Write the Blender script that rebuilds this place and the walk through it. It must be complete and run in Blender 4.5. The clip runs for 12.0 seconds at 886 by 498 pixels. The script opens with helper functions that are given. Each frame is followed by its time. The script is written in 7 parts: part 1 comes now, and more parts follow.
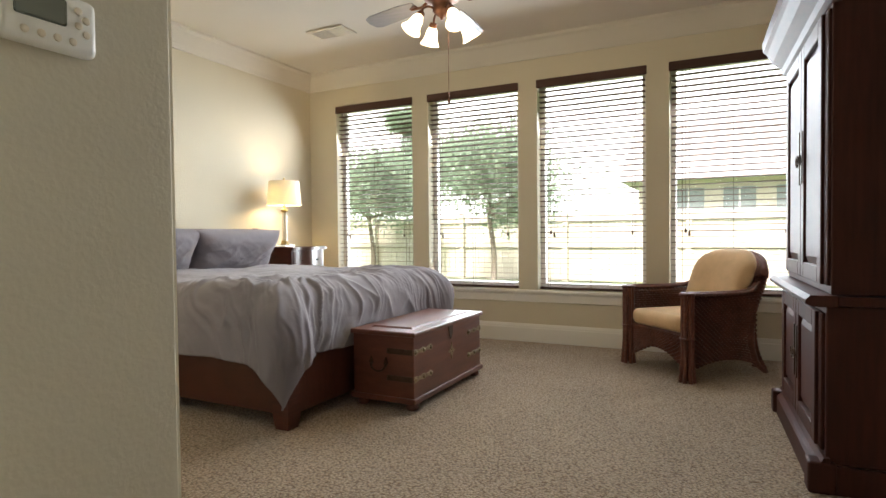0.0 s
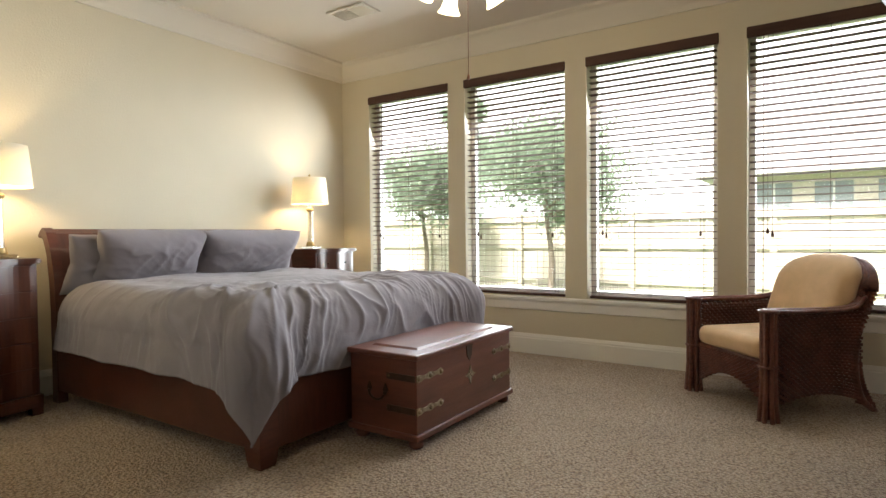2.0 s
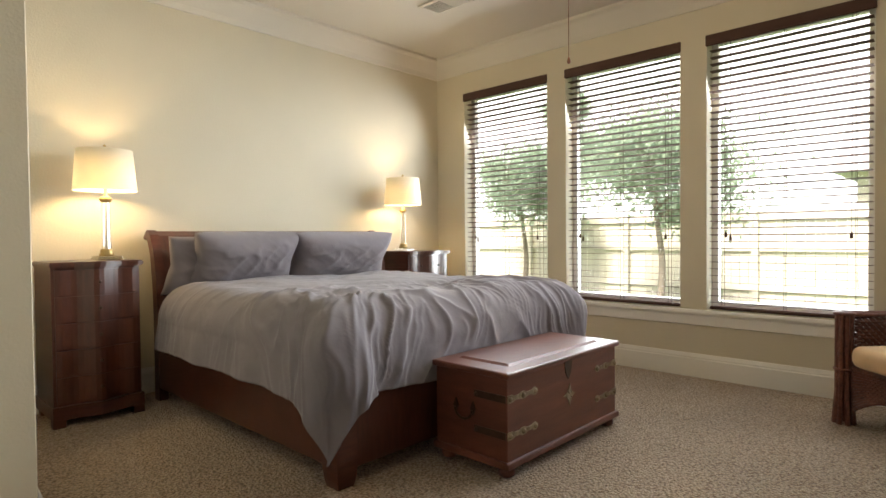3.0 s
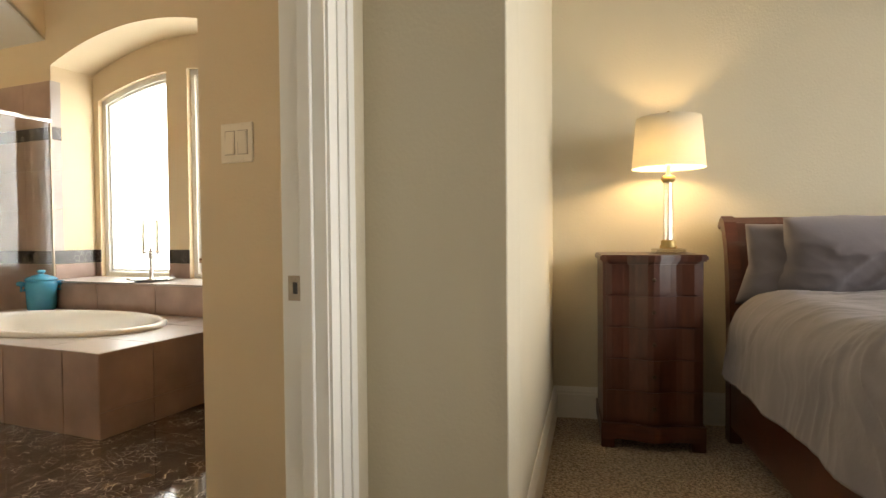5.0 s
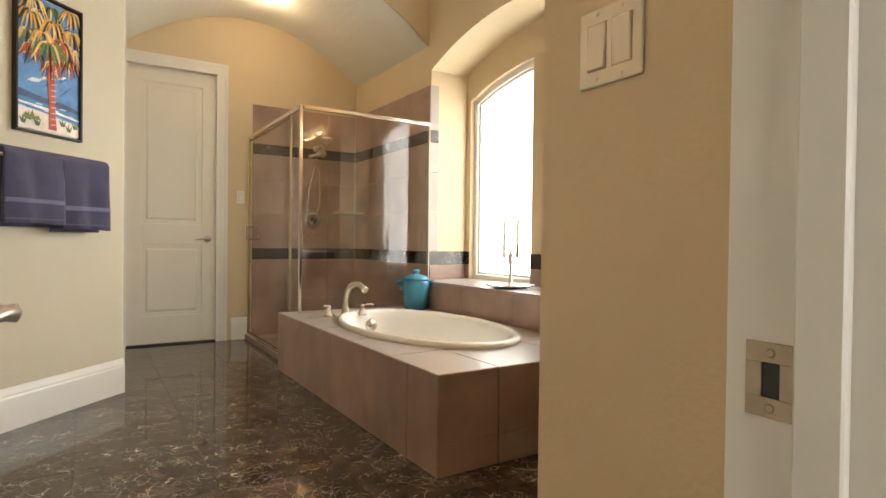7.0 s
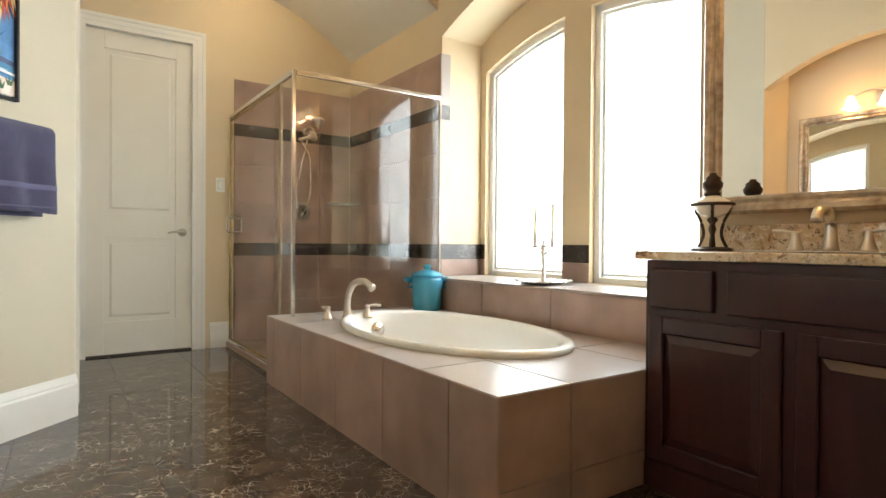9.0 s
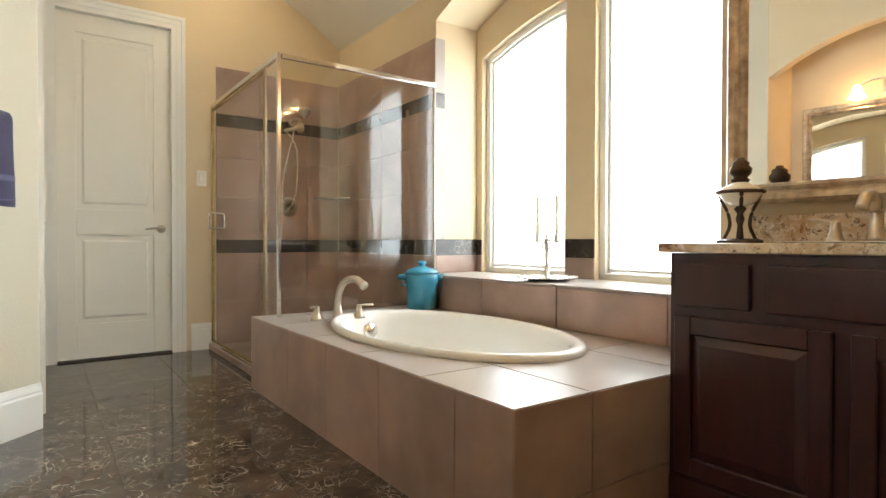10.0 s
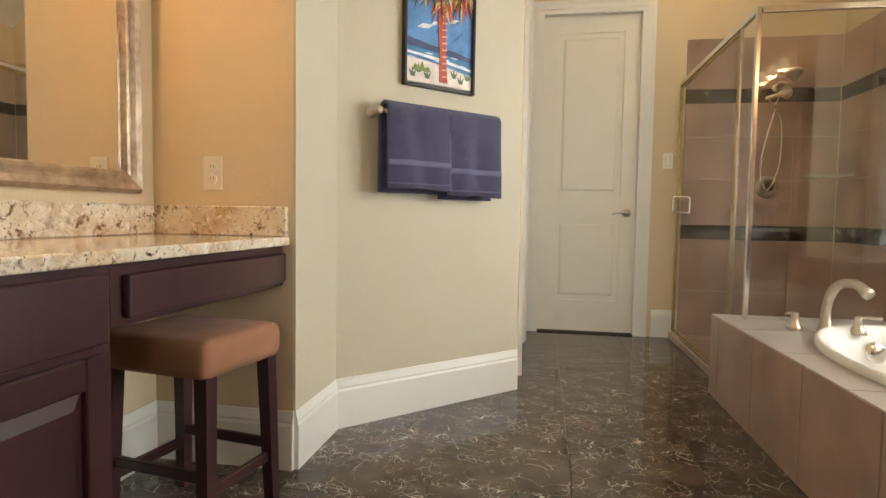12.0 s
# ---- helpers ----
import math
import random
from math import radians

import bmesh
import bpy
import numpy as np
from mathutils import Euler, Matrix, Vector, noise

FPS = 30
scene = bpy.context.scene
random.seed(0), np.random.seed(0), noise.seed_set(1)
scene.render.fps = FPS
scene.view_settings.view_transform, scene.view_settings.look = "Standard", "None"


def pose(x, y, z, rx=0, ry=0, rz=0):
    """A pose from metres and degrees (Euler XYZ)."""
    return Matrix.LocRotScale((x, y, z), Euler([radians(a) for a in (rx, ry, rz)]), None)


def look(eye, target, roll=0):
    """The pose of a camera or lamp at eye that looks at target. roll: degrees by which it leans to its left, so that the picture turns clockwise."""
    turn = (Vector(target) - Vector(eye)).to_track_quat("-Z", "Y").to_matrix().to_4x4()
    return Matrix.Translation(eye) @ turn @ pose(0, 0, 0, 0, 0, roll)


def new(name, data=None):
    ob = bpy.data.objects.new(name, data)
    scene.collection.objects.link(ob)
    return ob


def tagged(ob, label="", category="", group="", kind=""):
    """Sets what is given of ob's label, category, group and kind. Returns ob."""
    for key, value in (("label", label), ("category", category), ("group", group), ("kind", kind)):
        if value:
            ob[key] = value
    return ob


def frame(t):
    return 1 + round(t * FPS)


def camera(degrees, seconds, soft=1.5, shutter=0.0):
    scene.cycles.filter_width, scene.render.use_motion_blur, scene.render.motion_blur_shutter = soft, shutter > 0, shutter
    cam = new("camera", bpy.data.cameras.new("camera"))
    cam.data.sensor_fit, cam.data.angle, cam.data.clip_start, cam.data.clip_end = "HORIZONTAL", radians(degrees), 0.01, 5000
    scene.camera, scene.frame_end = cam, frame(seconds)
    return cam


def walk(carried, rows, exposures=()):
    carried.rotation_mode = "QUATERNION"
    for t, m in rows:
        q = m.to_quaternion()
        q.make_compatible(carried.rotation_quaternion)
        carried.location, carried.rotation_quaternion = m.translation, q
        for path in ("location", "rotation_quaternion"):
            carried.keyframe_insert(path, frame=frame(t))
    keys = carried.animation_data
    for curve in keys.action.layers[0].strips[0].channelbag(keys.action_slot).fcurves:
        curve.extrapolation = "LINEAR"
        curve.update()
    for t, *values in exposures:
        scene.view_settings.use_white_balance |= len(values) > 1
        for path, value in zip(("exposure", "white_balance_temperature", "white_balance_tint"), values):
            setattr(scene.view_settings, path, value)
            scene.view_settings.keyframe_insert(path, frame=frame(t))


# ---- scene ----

from functools import partial

# the bathroom is laid out in a frame of its own, turned a little against the bedroom
TB = Matrix.Translation((-0.585, -0.427, 0)) @ Matrix.Rotation(radians(-10.3), 4, "Z")
# the bedroom's numbers below grow by this factor about a point near the bathroom door
GROW = Matrix.Translation((-0.90, 1.62, 0)) @ Matrix.Scale(1.042, 4) @ Matrix.Translation((0.90, -1.62, 0))
SHRINK = GROW.inverted()
cam = camera(76.0, 12.0)
PATH_A = [
    (0, (0.057, 0.078, 0.905), (-0.837, 1.866, 0.855), -0.6),
    (0.5, (0.059, 0.275, 0.908), (-0.844, 2.059, 0.858), -0.8),
    (1, (0.051, 0.434, 0.91), (-0.875, 2.206, 0.859), -0.7),
    (1.5, (0.041, 0.555, 0.905), (-0.969, 2.281, 0.857), -0.7),
    (2, (0.041, 0.661, 0.913), (-1.061, 2.329, 0.864), -0.6),
    (2.5, (0.01, 0.762, 0.922), (-1.191, 2.36, 0.872), -0.6),
    (2.7, (-0.019, 0.797, 0.923), (-1.274, 2.353, 0.875), -0.6),
    (4.3, (-0.534, 1.3, 0.91), (-2.491, 1.708, 0.852), 0.0),
    (4.5, (-0.640, 1.315, 0.92), (-2.623, 1.523, 0.85), 0.0),
]
PATH_B = [
    (5, (-0.596, 1.72, 0.942), (-2.45, 0.971, 0.893), -0.5),
    (5.5, (-0.832, 1.622, 0.938), (-2.423, 0.411, 0.904), -0.2),
    (6, (-1.003, 1.486, 0.941), (-2.379, 0.035, 0.912), 0.1),
    (6.5, (-1.166, 1.296, 0.934), (-2.347, -0.318, 0.907), 0.4),
    (7, (-1.26, 1.124, 0.925), (-2.325, -0.569, 0.899), 0.7),
    (9, (-1.376, 0.505, 0.842), (-2.5, -1.15, 0.826), 0.4),
    (9.5, (-1.403, 0.423, 0.83), (-2.575, -1.198, 0.816), 0.3),
    (10, (-1.453, 0.309, 0.826), (-2.611, -1.322, 0.802), 0.1),
    (10.5, (-1.469, 0.242, 0.837), (-2.422, -1.516, 0.782), 0.1),
    (11, (-1.489, 0.199, 0.863), (-2.076, -1.71, 0.776), 0.2),
    (11.5, (-1.525, 0.146, 0.853), (-1.599, -1.85, 0.752), 0.5),
    (12, (-1.565, 0.126, 0.875), (-1.221, -1.841, 0.761), 0.9),
]
ROWS = [(t, look(GROW @ Vector(e), GROW @ Vector(a), r)) for t, e, a, r in PATH_A] + [(t, TB @ look(e, a, r)) for t, e, a, r in PATH_B]
walk(cam, ROWS, [(0, 1.27, 6400, 12), (2.5, 1.27, 6400, 12), (4.5, 0.80, 7350, 15), (5.5, 0.86, 7200, 14), (7, 0.78, 7400, 15), (9, 1.0, 6500, 10), (11, 0.96, 6500, 10), (11.5, 0.86, 6700, 12), (12, 0.88, 7050, 13)])

# ---- light ----
world = bpy.data.worlds.new("sky")
scene.world = world
world.use_nodes = True
wn = world.node_tree.nodes
sky = wn.new("ShaderNodeTexSky")
sky.sky_type, sky.sun_disc, sky.sun_elevation, sky.sun_rotation = "NISHITA", False, radians(55), radians(180)
sky.dust_density, sky.air_density = 6.0, 1.0
world.node_tree.links.new(sky.outputs[0], wn["Background"].inputs[0])
wn["Background"].inputs[1].default_value = 0.15


def lamp(name, kind, m, power, colour, **kw):
    d = bpy.data.lights.new(name, kind)
    d.energy, d.color = power, colour
    for k, v in kw.items():
        if k == "size":
            d.size = v
        elif k == "size_y":
            d.shape, d.size_y = "RECTANGLE", v
        elif k == "radius":
            d.shadow_soft_size = v
        elif k == "angle":
            d.angle = v
        elif k == "spread":
            d.spread = v
    ob = new(name, d)
    ob.matrix_world = m
    return ob


sun = lamp("sun", "SUN", look((0, 0, 10), (0.0, 7.0, 0)), 5.0, (1, 0.95, 0.88), angle=radians(10))
DAY = (0.86, 0.94, 1.0)
WARM = (1.0, 0.73, 0.38)

# ---- materials ----
MATS = {}


def mat(name, colour, rough=0.6, metal=0.0, var=0.1, scale=8.0, bump=0.0, bscale=60.0, spec=0.5, second=None, stretch=(1, 1, 1), coat=0.0, island=0.0, sheen=0.0, coarse=0.5):
    if name in MATS:
        return MATS[name]
    m = bpy.data.materials.new(name)
    m.use_nodes = True
    n, l = m.node_tree.nodes, m.node_tree.links
    b = n["Principled BSDF"]
    b.inputs["Roughness"].default_value = rough
    b.inputs["Metallic"].default_value = metal
    b.inputs["Specular IOR Level"].default_value = spec
    b.inputs["Coat Weight"].default_value = coat
    b.inputs["Coat Roughness"].default_value = 0.15
    if sheen:
        b.inputs["Sheen Weight"].default_value = sheen
    tc = n.new("ShaderNodeTexCoord")
    mp = n.new("ShaderNodeMapping")
    mp.inputs["Scale"].default_value = stretch
    l.new(tc.outputs["Object"], mp.inputs[0])
    n1 = n.new("ShaderNodeTexNoise")
    n1.inputs["Scale"].default_value, n1.inputs["Detail"].default_value = scale, 6
    l.new(mp.outputs[0], n1.inputs["Vector"])
    n2 = n.new("ShaderNodeTexNoise")
    n2.inputs["Scale"].default_value, n2.inputs["Detail"].default_value = scale * 0.17, 3
    l.new(mp.outputs[0], n2.inputs["Vector"])
    add = n.new("ShaderNodeMath")
    add.operation = "MULTIPLY_ADD"
    l.new(n2.outputs[0], add.inputs[0])
    add.inputs[1].default_value = coarse
    half = n.new("ShaderNodeMath")
    half.operation = "MULTIPLY"
    l.new(n1.outputs[0], half.inputs[0])
    half.inputs[1].default_value = 1.0 - coarse
    l.new(half.outputs[0], add.inputs[2])
    fac = add.outputs[0]
    if island:
        oi = n.new("ShaderNodeObjectInfo")
        a2 = n.new("ShaderNodeMath")
        a2.operation = "MULTIPLY_ADD"
        l.new(oi.outputs["Random"], a2.inputs[0])
        a2.inputs[1].default_value = island
        l.new(fac, a2.inputs[2])
        fac = a2.outputs[0]
    ramp = n.new("ShaderNodeValToRGB")
    dark = second or tuple(c * (1 - var) for c in colour)
    light = colour if second else tuple(min(1, c * (1 + var)) for c in colour)
    ramp.color_ramp.elements[0].position, ramp.color_ramp.elements[1].position = 0.34, 0.66
    ramp.color_ramp.elements[0].color, ramp.color_ramp.elements[1].color = (*dark, 1), (*light, 1)
    l.new(fac, ramp.inputs[0])
    l.new(ramp.outputs[0], b.inputs["Base Color"])
    if bump:
        nb = n.new("ShaderNodeTexNoise")
        nb.inputs["Scale"].default_value, nb.inputs["Detail"].default_value = bscale, 5
        l.new(mp.outputs[0], nb.inputs["Vector"])
        bp = n.new("ShaderNodeBump")
        bp.inputs["Strength"].default_value, bp.inputs["Distance"].default_value = min(1, bump), 0.01 * max(1, bump)
        l.new(nb.outputs[0], bp.inputs["Height"])
        l.new(bp.outputs[0], b.inputs["Normal"])
    MATS[name] = m
    return m


def glass(name, colour=(1, 1, 1), rough=0.0, gloss=0.09):
    """Thin clear pane: straight through, with a mirror film."""
    m = bpy.data.materials.new(name)
    m.use_nodes = True
    n, l = m.node_tree.nodes, m.node_tree.links
    n.remove(n["Principled BSDF"])
    t, g, mx = n.new("ShaderNodeBsdfTransparent"), n.new("ShaderNodeBsdfGlossy"), n.new("ShaderNodeMixShader")
    t.inputs[0].default_value = (*colour, 1)
    g.inputs["Roughness"].default_value = rough
    mx.inputs[0].default_value = gloss
    l.new(t.outputs[0], mx.inputs[1])
    l.new(g.outputs[0], mx.inputs[2])
    l.new(mx.outputs[0], n["Material Output"].inputs[0])
    return m


def glow(name, colour, strength):
    m = bpy.data.materials.new(name)
    m.use_nodes = True
    n, l = m.node_tree.nodes, m.node_tree.links
    b = n["Principled BSDF"]
    b.inputs["Base Color"].default_value = (*colour, 1)
    b.inputs["Emission Color"].default_value = (*colour, 1)
    b.inputs["Emission Strength"].default_value = strength
    return m


def cloth_through(name, colour, amount=0.5):
    """Thin fabric or frosted pane that lets light through."""
    m = bpy.data.materials.new(name)
    m.use_nodes = True
    n, l = m.node_tree.nodes, m.node_tree.links
    n.remove(n["Principled BSDF"])
    d, t, mx = n.new("ShaderNodeBsdfDiffuse"), n.new("ShaderNodeBsdfTranslucent"), n.new("ShaderNodeMixShader")
    no = n.new("ShaderNodeTexNoise")
    no.inputs["Scale"].default_value = 90
    hs = n.new("ShaderNodeMixRGB")
    hs.inputs[1].default_value, hs.inputs[2].default_value = (*colour, 1), (*(c * 0.9 for c in colour), 1)
    l.new(no.outputs[0], hs.inputs[0])
    l.new(hs.outputs[0], d.inputs[0])
    l.new(hs.outputs[0], t.inputs[0])
    mx.inputs[0].default_value = amount
    l.new(d.outputs[0], mx.inputs[1])
    l.new(t.outputs[0], mx.inputs[2])
    l.new(mx.outputs[0], n["Material Output"].inputs[0])
    return m


def marble(name, base, vein, scale, rough=0.12, amount=0.5, blotch=None):
    """Polished stone with thin broken veins; random shift from piece to piece."""
    m = bpy.data.materials.new(name)
    m.use_nodes = True
    n, l = m.node_tree.nodes, m.node_tree.links
    b = n["Principled BSDF"]
    b.inputs["Roughness"].default_value = rough
    tc, oi, va = n.new("ShaderNodeTexCoord"), n.new("ShaderNodeObjectInfo"), n.new("ShaderNodeVectorMath")
    mu = n.new("ShaderNodeMath")
    mu.operation = "MULTIPLY"
    mu.inputs[1].default_value = 40
    l.new(oi.outputs["Random"], mu.inputs[0])
    l.new(tc.outputs["Object"], va.inputs[0])
    l.new(mu.outputs[0], va.inputs[1])
    wob = n.new("ShaderNodeTexNoise")
    wob.inputs["Scale"].default_value, wob.inputs["Detail"].default_value = scale * 0.5, 2
    l.new(va.outputs[0], wob.inputs["Vector"])
    mixv = n.new("ShaderNodeVectorMath")
    mixv.operation = "MULTIPLY_ADD"
    l.new(wob.outputs["Color"], mixv.inputs[0])
    mixv.inputs[1].default_value = (0.13, 0.13, 0.13)
    l.new(va.outputs[0], mixv.inputs[2])
    vo = n.new("ShaderNodeTexVoronoi")
    vo.feature = "DISTANCE_TO_EDGE"
    vo.inputs["Scale"].default_value = scale
    l.new(mixv.outputs[0], vo.inputs["Vector"])
    r1 = n.new("ShaderNodeValToRGB")
    r1.color_ramp.elements[0].position, r1.color_ramp.elements[1].position = 0.002, 0.016
    r1.color_ramp.elements[0].color, r1.color_ramp.elements[1].color = (1, 1, 1, 1), (0, 0, 0, 1)
    l.new(vo.outputs["Distance"], r1.inputs[0])
    brk = n.new("ShaderNodeTexNoise")
    brk.inputs["Scale"].default_value, brk.inputs["Detail"].default_value = scale * 1.1, 5
    l.new(va.outputs[0], brk.inputs["Vector"])
    r2 = n.new("ShaderNodeValToRGB")
    r2.color_ramp.elements[0].position, r2.color_ramp.elements[1].position = 0.46, 0.64
    l.new(brk.outputs[0], r2.inputs[0])
    mm = n.new("ShaderNodeMath")
    mm.operation = "MULTIPLY"
    l.new(r1.outputs[0], mm.inputs[0])
    l.new(r2.outputs[0], mm.inputs[1])
    fine = n.new("ShaderNodeTexVoronoi")
    fine.feature = "DISTANCE_TO_EDGE"
    fine.inputs["Scale"].default_value = scale * 2.3
    l.new(mixv.outputs[0], fine.inputs["Vector"])
    rf = n.new("ShaderNodeValToRGB")
    rf.color_ramp.elements[0].position, rf.color_ramp.elements[1].position = 0.004, 0.026
    rf.color_ramp.elements[0].color, rf.color_ramp.elements[1].color = (0.8, 0.8, 0.8, 1), (0, 0, 0, 1)
    l.new(fine.outputs["Distance"], rf.inputs[0])
    patch = n.new("ShaderNodeTexNoise")
    patch.inputs["Scale"].default_value, patch.inputs["Detail"].default_value = scale * 0.55, 4
    l.new(va.outputs[0], patch.inputs["Vector"])
    rp = n.new("ShaderNodeValToRGB")
    rp.color_ramp.elements[0].position, rp.color_ramp.elements[1].position = 0.45, 0.60
    l.new(patch.outputs[0], rp.inputs[0])
    mf = n.new("ShaderNodeMath")
    mf.operation = "MULTIPLY"
    l.new(rf.outputs[0], mf.inputs[0])
    l.new(rp.outputs[0], mf.inputs[1])
    both = n.new("ShaderNodeMath")
    both.operation = "MAXIMUM"
    l.new(mm.outputs[0], both.inputs[0])
    l.new(mf.outputs[0], both.inputs[1])
    mm2 = n.new("ShaderNodeMath")
    mm2.operation = "MULTIPLY"
    mm2.inputs[1].default_value = amount
    l.new(both.outputs[0], mm2.inputs[0])
    r3 = n.new("ShaderNodeValToRGB")
    r3.color_ramp.elements[0].position, r3.color_ramp.elements[1].position = 0.35, 0.7
    r3.color_ramp.elements[0].color = (*base, 1)
    r3.color_ramp.elements[1].color = (*(blotch or tuple(c * 1.9 for c in base)), 1)
    l.new(wob.outputs[0], r3.inputs[0])
    mx = n.new("ShaderNodeMixRGB")
    l.new(mm2.outputs[0], mx.inputs[0])
    l.new(r3.outputs[0], mx.inputs[1])
    mx.inputs[2].default_value = (*vein, 1)
    l.new(mx.outputs[0], b.inputs["Base Color"])
    return m


def granite():
    """Cream stone with brown blotches and black specks."""
    m = bpy.data.materials.new("speckled_granite")
    m.use_nodes = True
    n, l = m.node_tree.nodes, m.node_tree.links
    b = n["Principled BSDF"]
    b.inputs["Roughness"].default_value = 0.1
    tc = n.new("ShaderNodeTexCoord")
    last = None
    layers = (
        (7, 3, 0.5, 0.42, 0.66, (0.60, 0.42, 0.24), 0),
        (30, 8, 0.7, 0.50, 0.64, (0.86, 0.80, 0.70), 0),
        (26, 10, 0.72, 0.535, 0.60, (0.20, 0.085, 0.04), 4.5),
        (48, 10, 0.75, 0.56, 0.61, (0.055, 0.03, 0.025), 6.5),
        (90, 6, 0.7, 0.60, 0.64, (0.22, 0.13, 0.08), 0),
    )
    for sc, det, ro, lo, hi, colour, cluster in layers:
        t = n.new("ShaderNodeTexNoise")
        t.inputs["Scale"].default_value, t.inputs["Detail"].default_value, t.inputs["Roughness"].default_value = sc, det, ro
        t.inputs["Distortion"].default_value = 0.5
        l.new(tc.outputs["Object"], t.inputs["Vector"])
        r = n.new("ShaderNodeValToRGB")
        r.color_ramp.elements[0].position, r.color_ramp.elements[1].position = lo, hi
        l.new(t.outputs[0], r.inputs[0])
        fac = r.outputs[0]
        if cluster:
            c = n.new("ShaderNodeTexNoise")
            c.inputs["Scale"].default_value, c.inputs["Detail"].default_value = cluster, 4
            l.new(tc.outputs["Object"], c.inputs["Vector"])
            rc = n.new("ShaderNodeValToRGB")
            rc.color_ramp.elements[0].position, rc.color_ramp.elements[1].position = 0.42, 0.56
            l.new(c.outputs[0], rc.inputs[0])
            mu = n.new("ShaderNodeMath")
            mu.operation = "MULTIPLY"
            l.new(fac, mu.inputs[0])
            l.new(rc.outputs[0], mu.inputs[1])
            fac = mu.outputs[0]
        mx = n.new("ShaderNodeMixRGB")
        l.new(fac, mx.inputs[0])
        mx.inputs[1].default_value = (0.76, 0.67, 0.52, 1)
        if last:
            l.new(last, mx.inputs[1])
        mx.inputs[2].default_value = (*colour, 1)
        last = mx.outputs[0]
    l.new(last, b.inputs["Base Color"])
    return m


def carpet():
    """Frieze pile: small tufts with dark gaps, trodden in broad patches."""
    m = bpy.data.materials.new("carpet")
    m.use_nodes = True
    n, l = m.node_tree.nodes, m.node_tree.links
    b = n["Principled BSDF"]
    b.inputs["Roughness"].default_value = 1.0
    b.inputs["Specular IOR Level"].default_value = 0.05
    b.inputs["Sheen Weight"].default_value = 0.2
    tc = n.new("ShaderNodeTexCoord")
    warp = n.new("ShaderNodeTexNoise")
    warp.inputs["Scale"].default_value, warp.inputs["Detail"].default_value = 70, 3
    l.new(tc.outputs["Object"], warp.inputs["Vector"])
    shift = n.new("ShaderNodeVectorMath")
    shift.operation = "MULTIPLY_ADD"
    shift.inputs[1].default_value = (0.014, 0.014, 0.014)
    l.new(warp.outputs["Color"], shift.inputs[0])
    l.new(tc.outputs["Object"], shift.inputs[2])
    tuft = n.new("ShaderNodeTexVoronoi")
    tuft.inputs["Scale"].default_value = 92
    l.new(shift.outputs[0], tuft.inputs["Vector"])
    patch = n.new("ShaderNodeTexNoise")
    patch.inputs["Scale"].default_value, patch.inputs["Detail"].default_value = 2.2, 4
    l.new(tc.outputs["Object"], patch.inputs["Vector"])
    ramp = n.new("ShaderNodeValToRGB")
    ramp.color_ramp.elements[0].position, ramp.color_ramp.elements[1].position = 0.12, 0.78
    ramp.color_ramp.elements[0].color, ramp.color_ramp.elements[1].color = (0.66, 0.52, 0.37, 1), (0.24, 0.165, 0.105, 1)
    l.new(tuft.outputs["Distance"], ramp.inputs[0])
    tone = n.new("ShaderNodeMixRGB")
    tone.blend_type = "MULTIPLY"
    tone.inputs[0].default_value = 0.35
    l.new(ramp.outputs[0], tone.inputs[1])
    l.new(patch.outputs[0], tone.inputs[2])
    l.new(tone.outputs[0], b.inputs["Base Color"])
    bp = n.new("ShaderNodeBump")
    bp.invert = True
    bp.inputs["Strength"].default_value, bp.inputs["Distance"].default_value = 1.0, 0.014
    l.new(tuft.outputs["Distance"], bp.inputs["Height"])
    l.new(bp.outputs[0], b.inputs["Normal"])
    return m


PAINT_GREY = mat("wall_paint_greige", (0.60, 0.54, 0.41), 0.75, var=0.03, scale=3, bump=0.12, bscale=90)
PAINT_TAN = mat("wall_paint_tan", (0.69, 0.555, 0.365), 0.72, var=0.03, scale=3, bump=0.12, bscale=90)
PAINT_CEIL = mat("ceiling_paint", (0.62, 0.58, 0.50), 0.85, var=0.02, scale=3, bump=0.1, bscale=70)
PAINT_BATH_CEIL = mat("bath_ceiling_paint", (0.78, 0.75, 0.66), 0.85, var=0.02, scale=3, bump=0.1, bscale=70)
TRIM = mat("trim_paint", (0.80, 0.78, 0.72), 0.35, var=0.02, scale=4)
DOORP = mat("door_paint", (0.80, 0.76, 0.66), 0.4, var=0.02, scale=4)
CARPET = carpet()
CHERRY = mat("cherry_wood", (0.10, 0.028, 0.015), 0.32, second=(0.045, 0.012, 0.008), scale=9, stretch=(1, 1, 6), coat=0.35, bump=0.04)
CHERRY_H = mat("cherry_wood_level", (0.095, 0.028, 0.015), 0.34, second=(0.045, 0.013, 0.008), scale=9, stretch=(1, 6, 1), coat=0.35, bump=0.04)
MAHOG = mat("mahogany", (0.075, 0.022, 0.014), 0.52, second=(0.035, 0.012, 0.009), scale=8, stretch=(6, 1, 0.6), coat=0.0, spec=0.22)
CHESTW = mat("antique_chest_wood", (0.17, 0.055, 0.03), 0.38, second=(0.08, 0.024, 0.014), scale=7, stretch=(1, 0.5, 4), coat=0.2, bump=0.1, bscale=30)
ESPRESSO = mat("espresso_wood", (0.056, 0.017, 0.020), 0.35, second=(0.031, 0.010, 0.012), scale=8, stretch=(3, 3, 0.5), coat=0.2)
RATTAN = mat("rattan", (0.20, 0.072, 0.045), 0.42, second=(0.065, 0.022, 0.015), scale=60, bump=0.3, bscale=120)
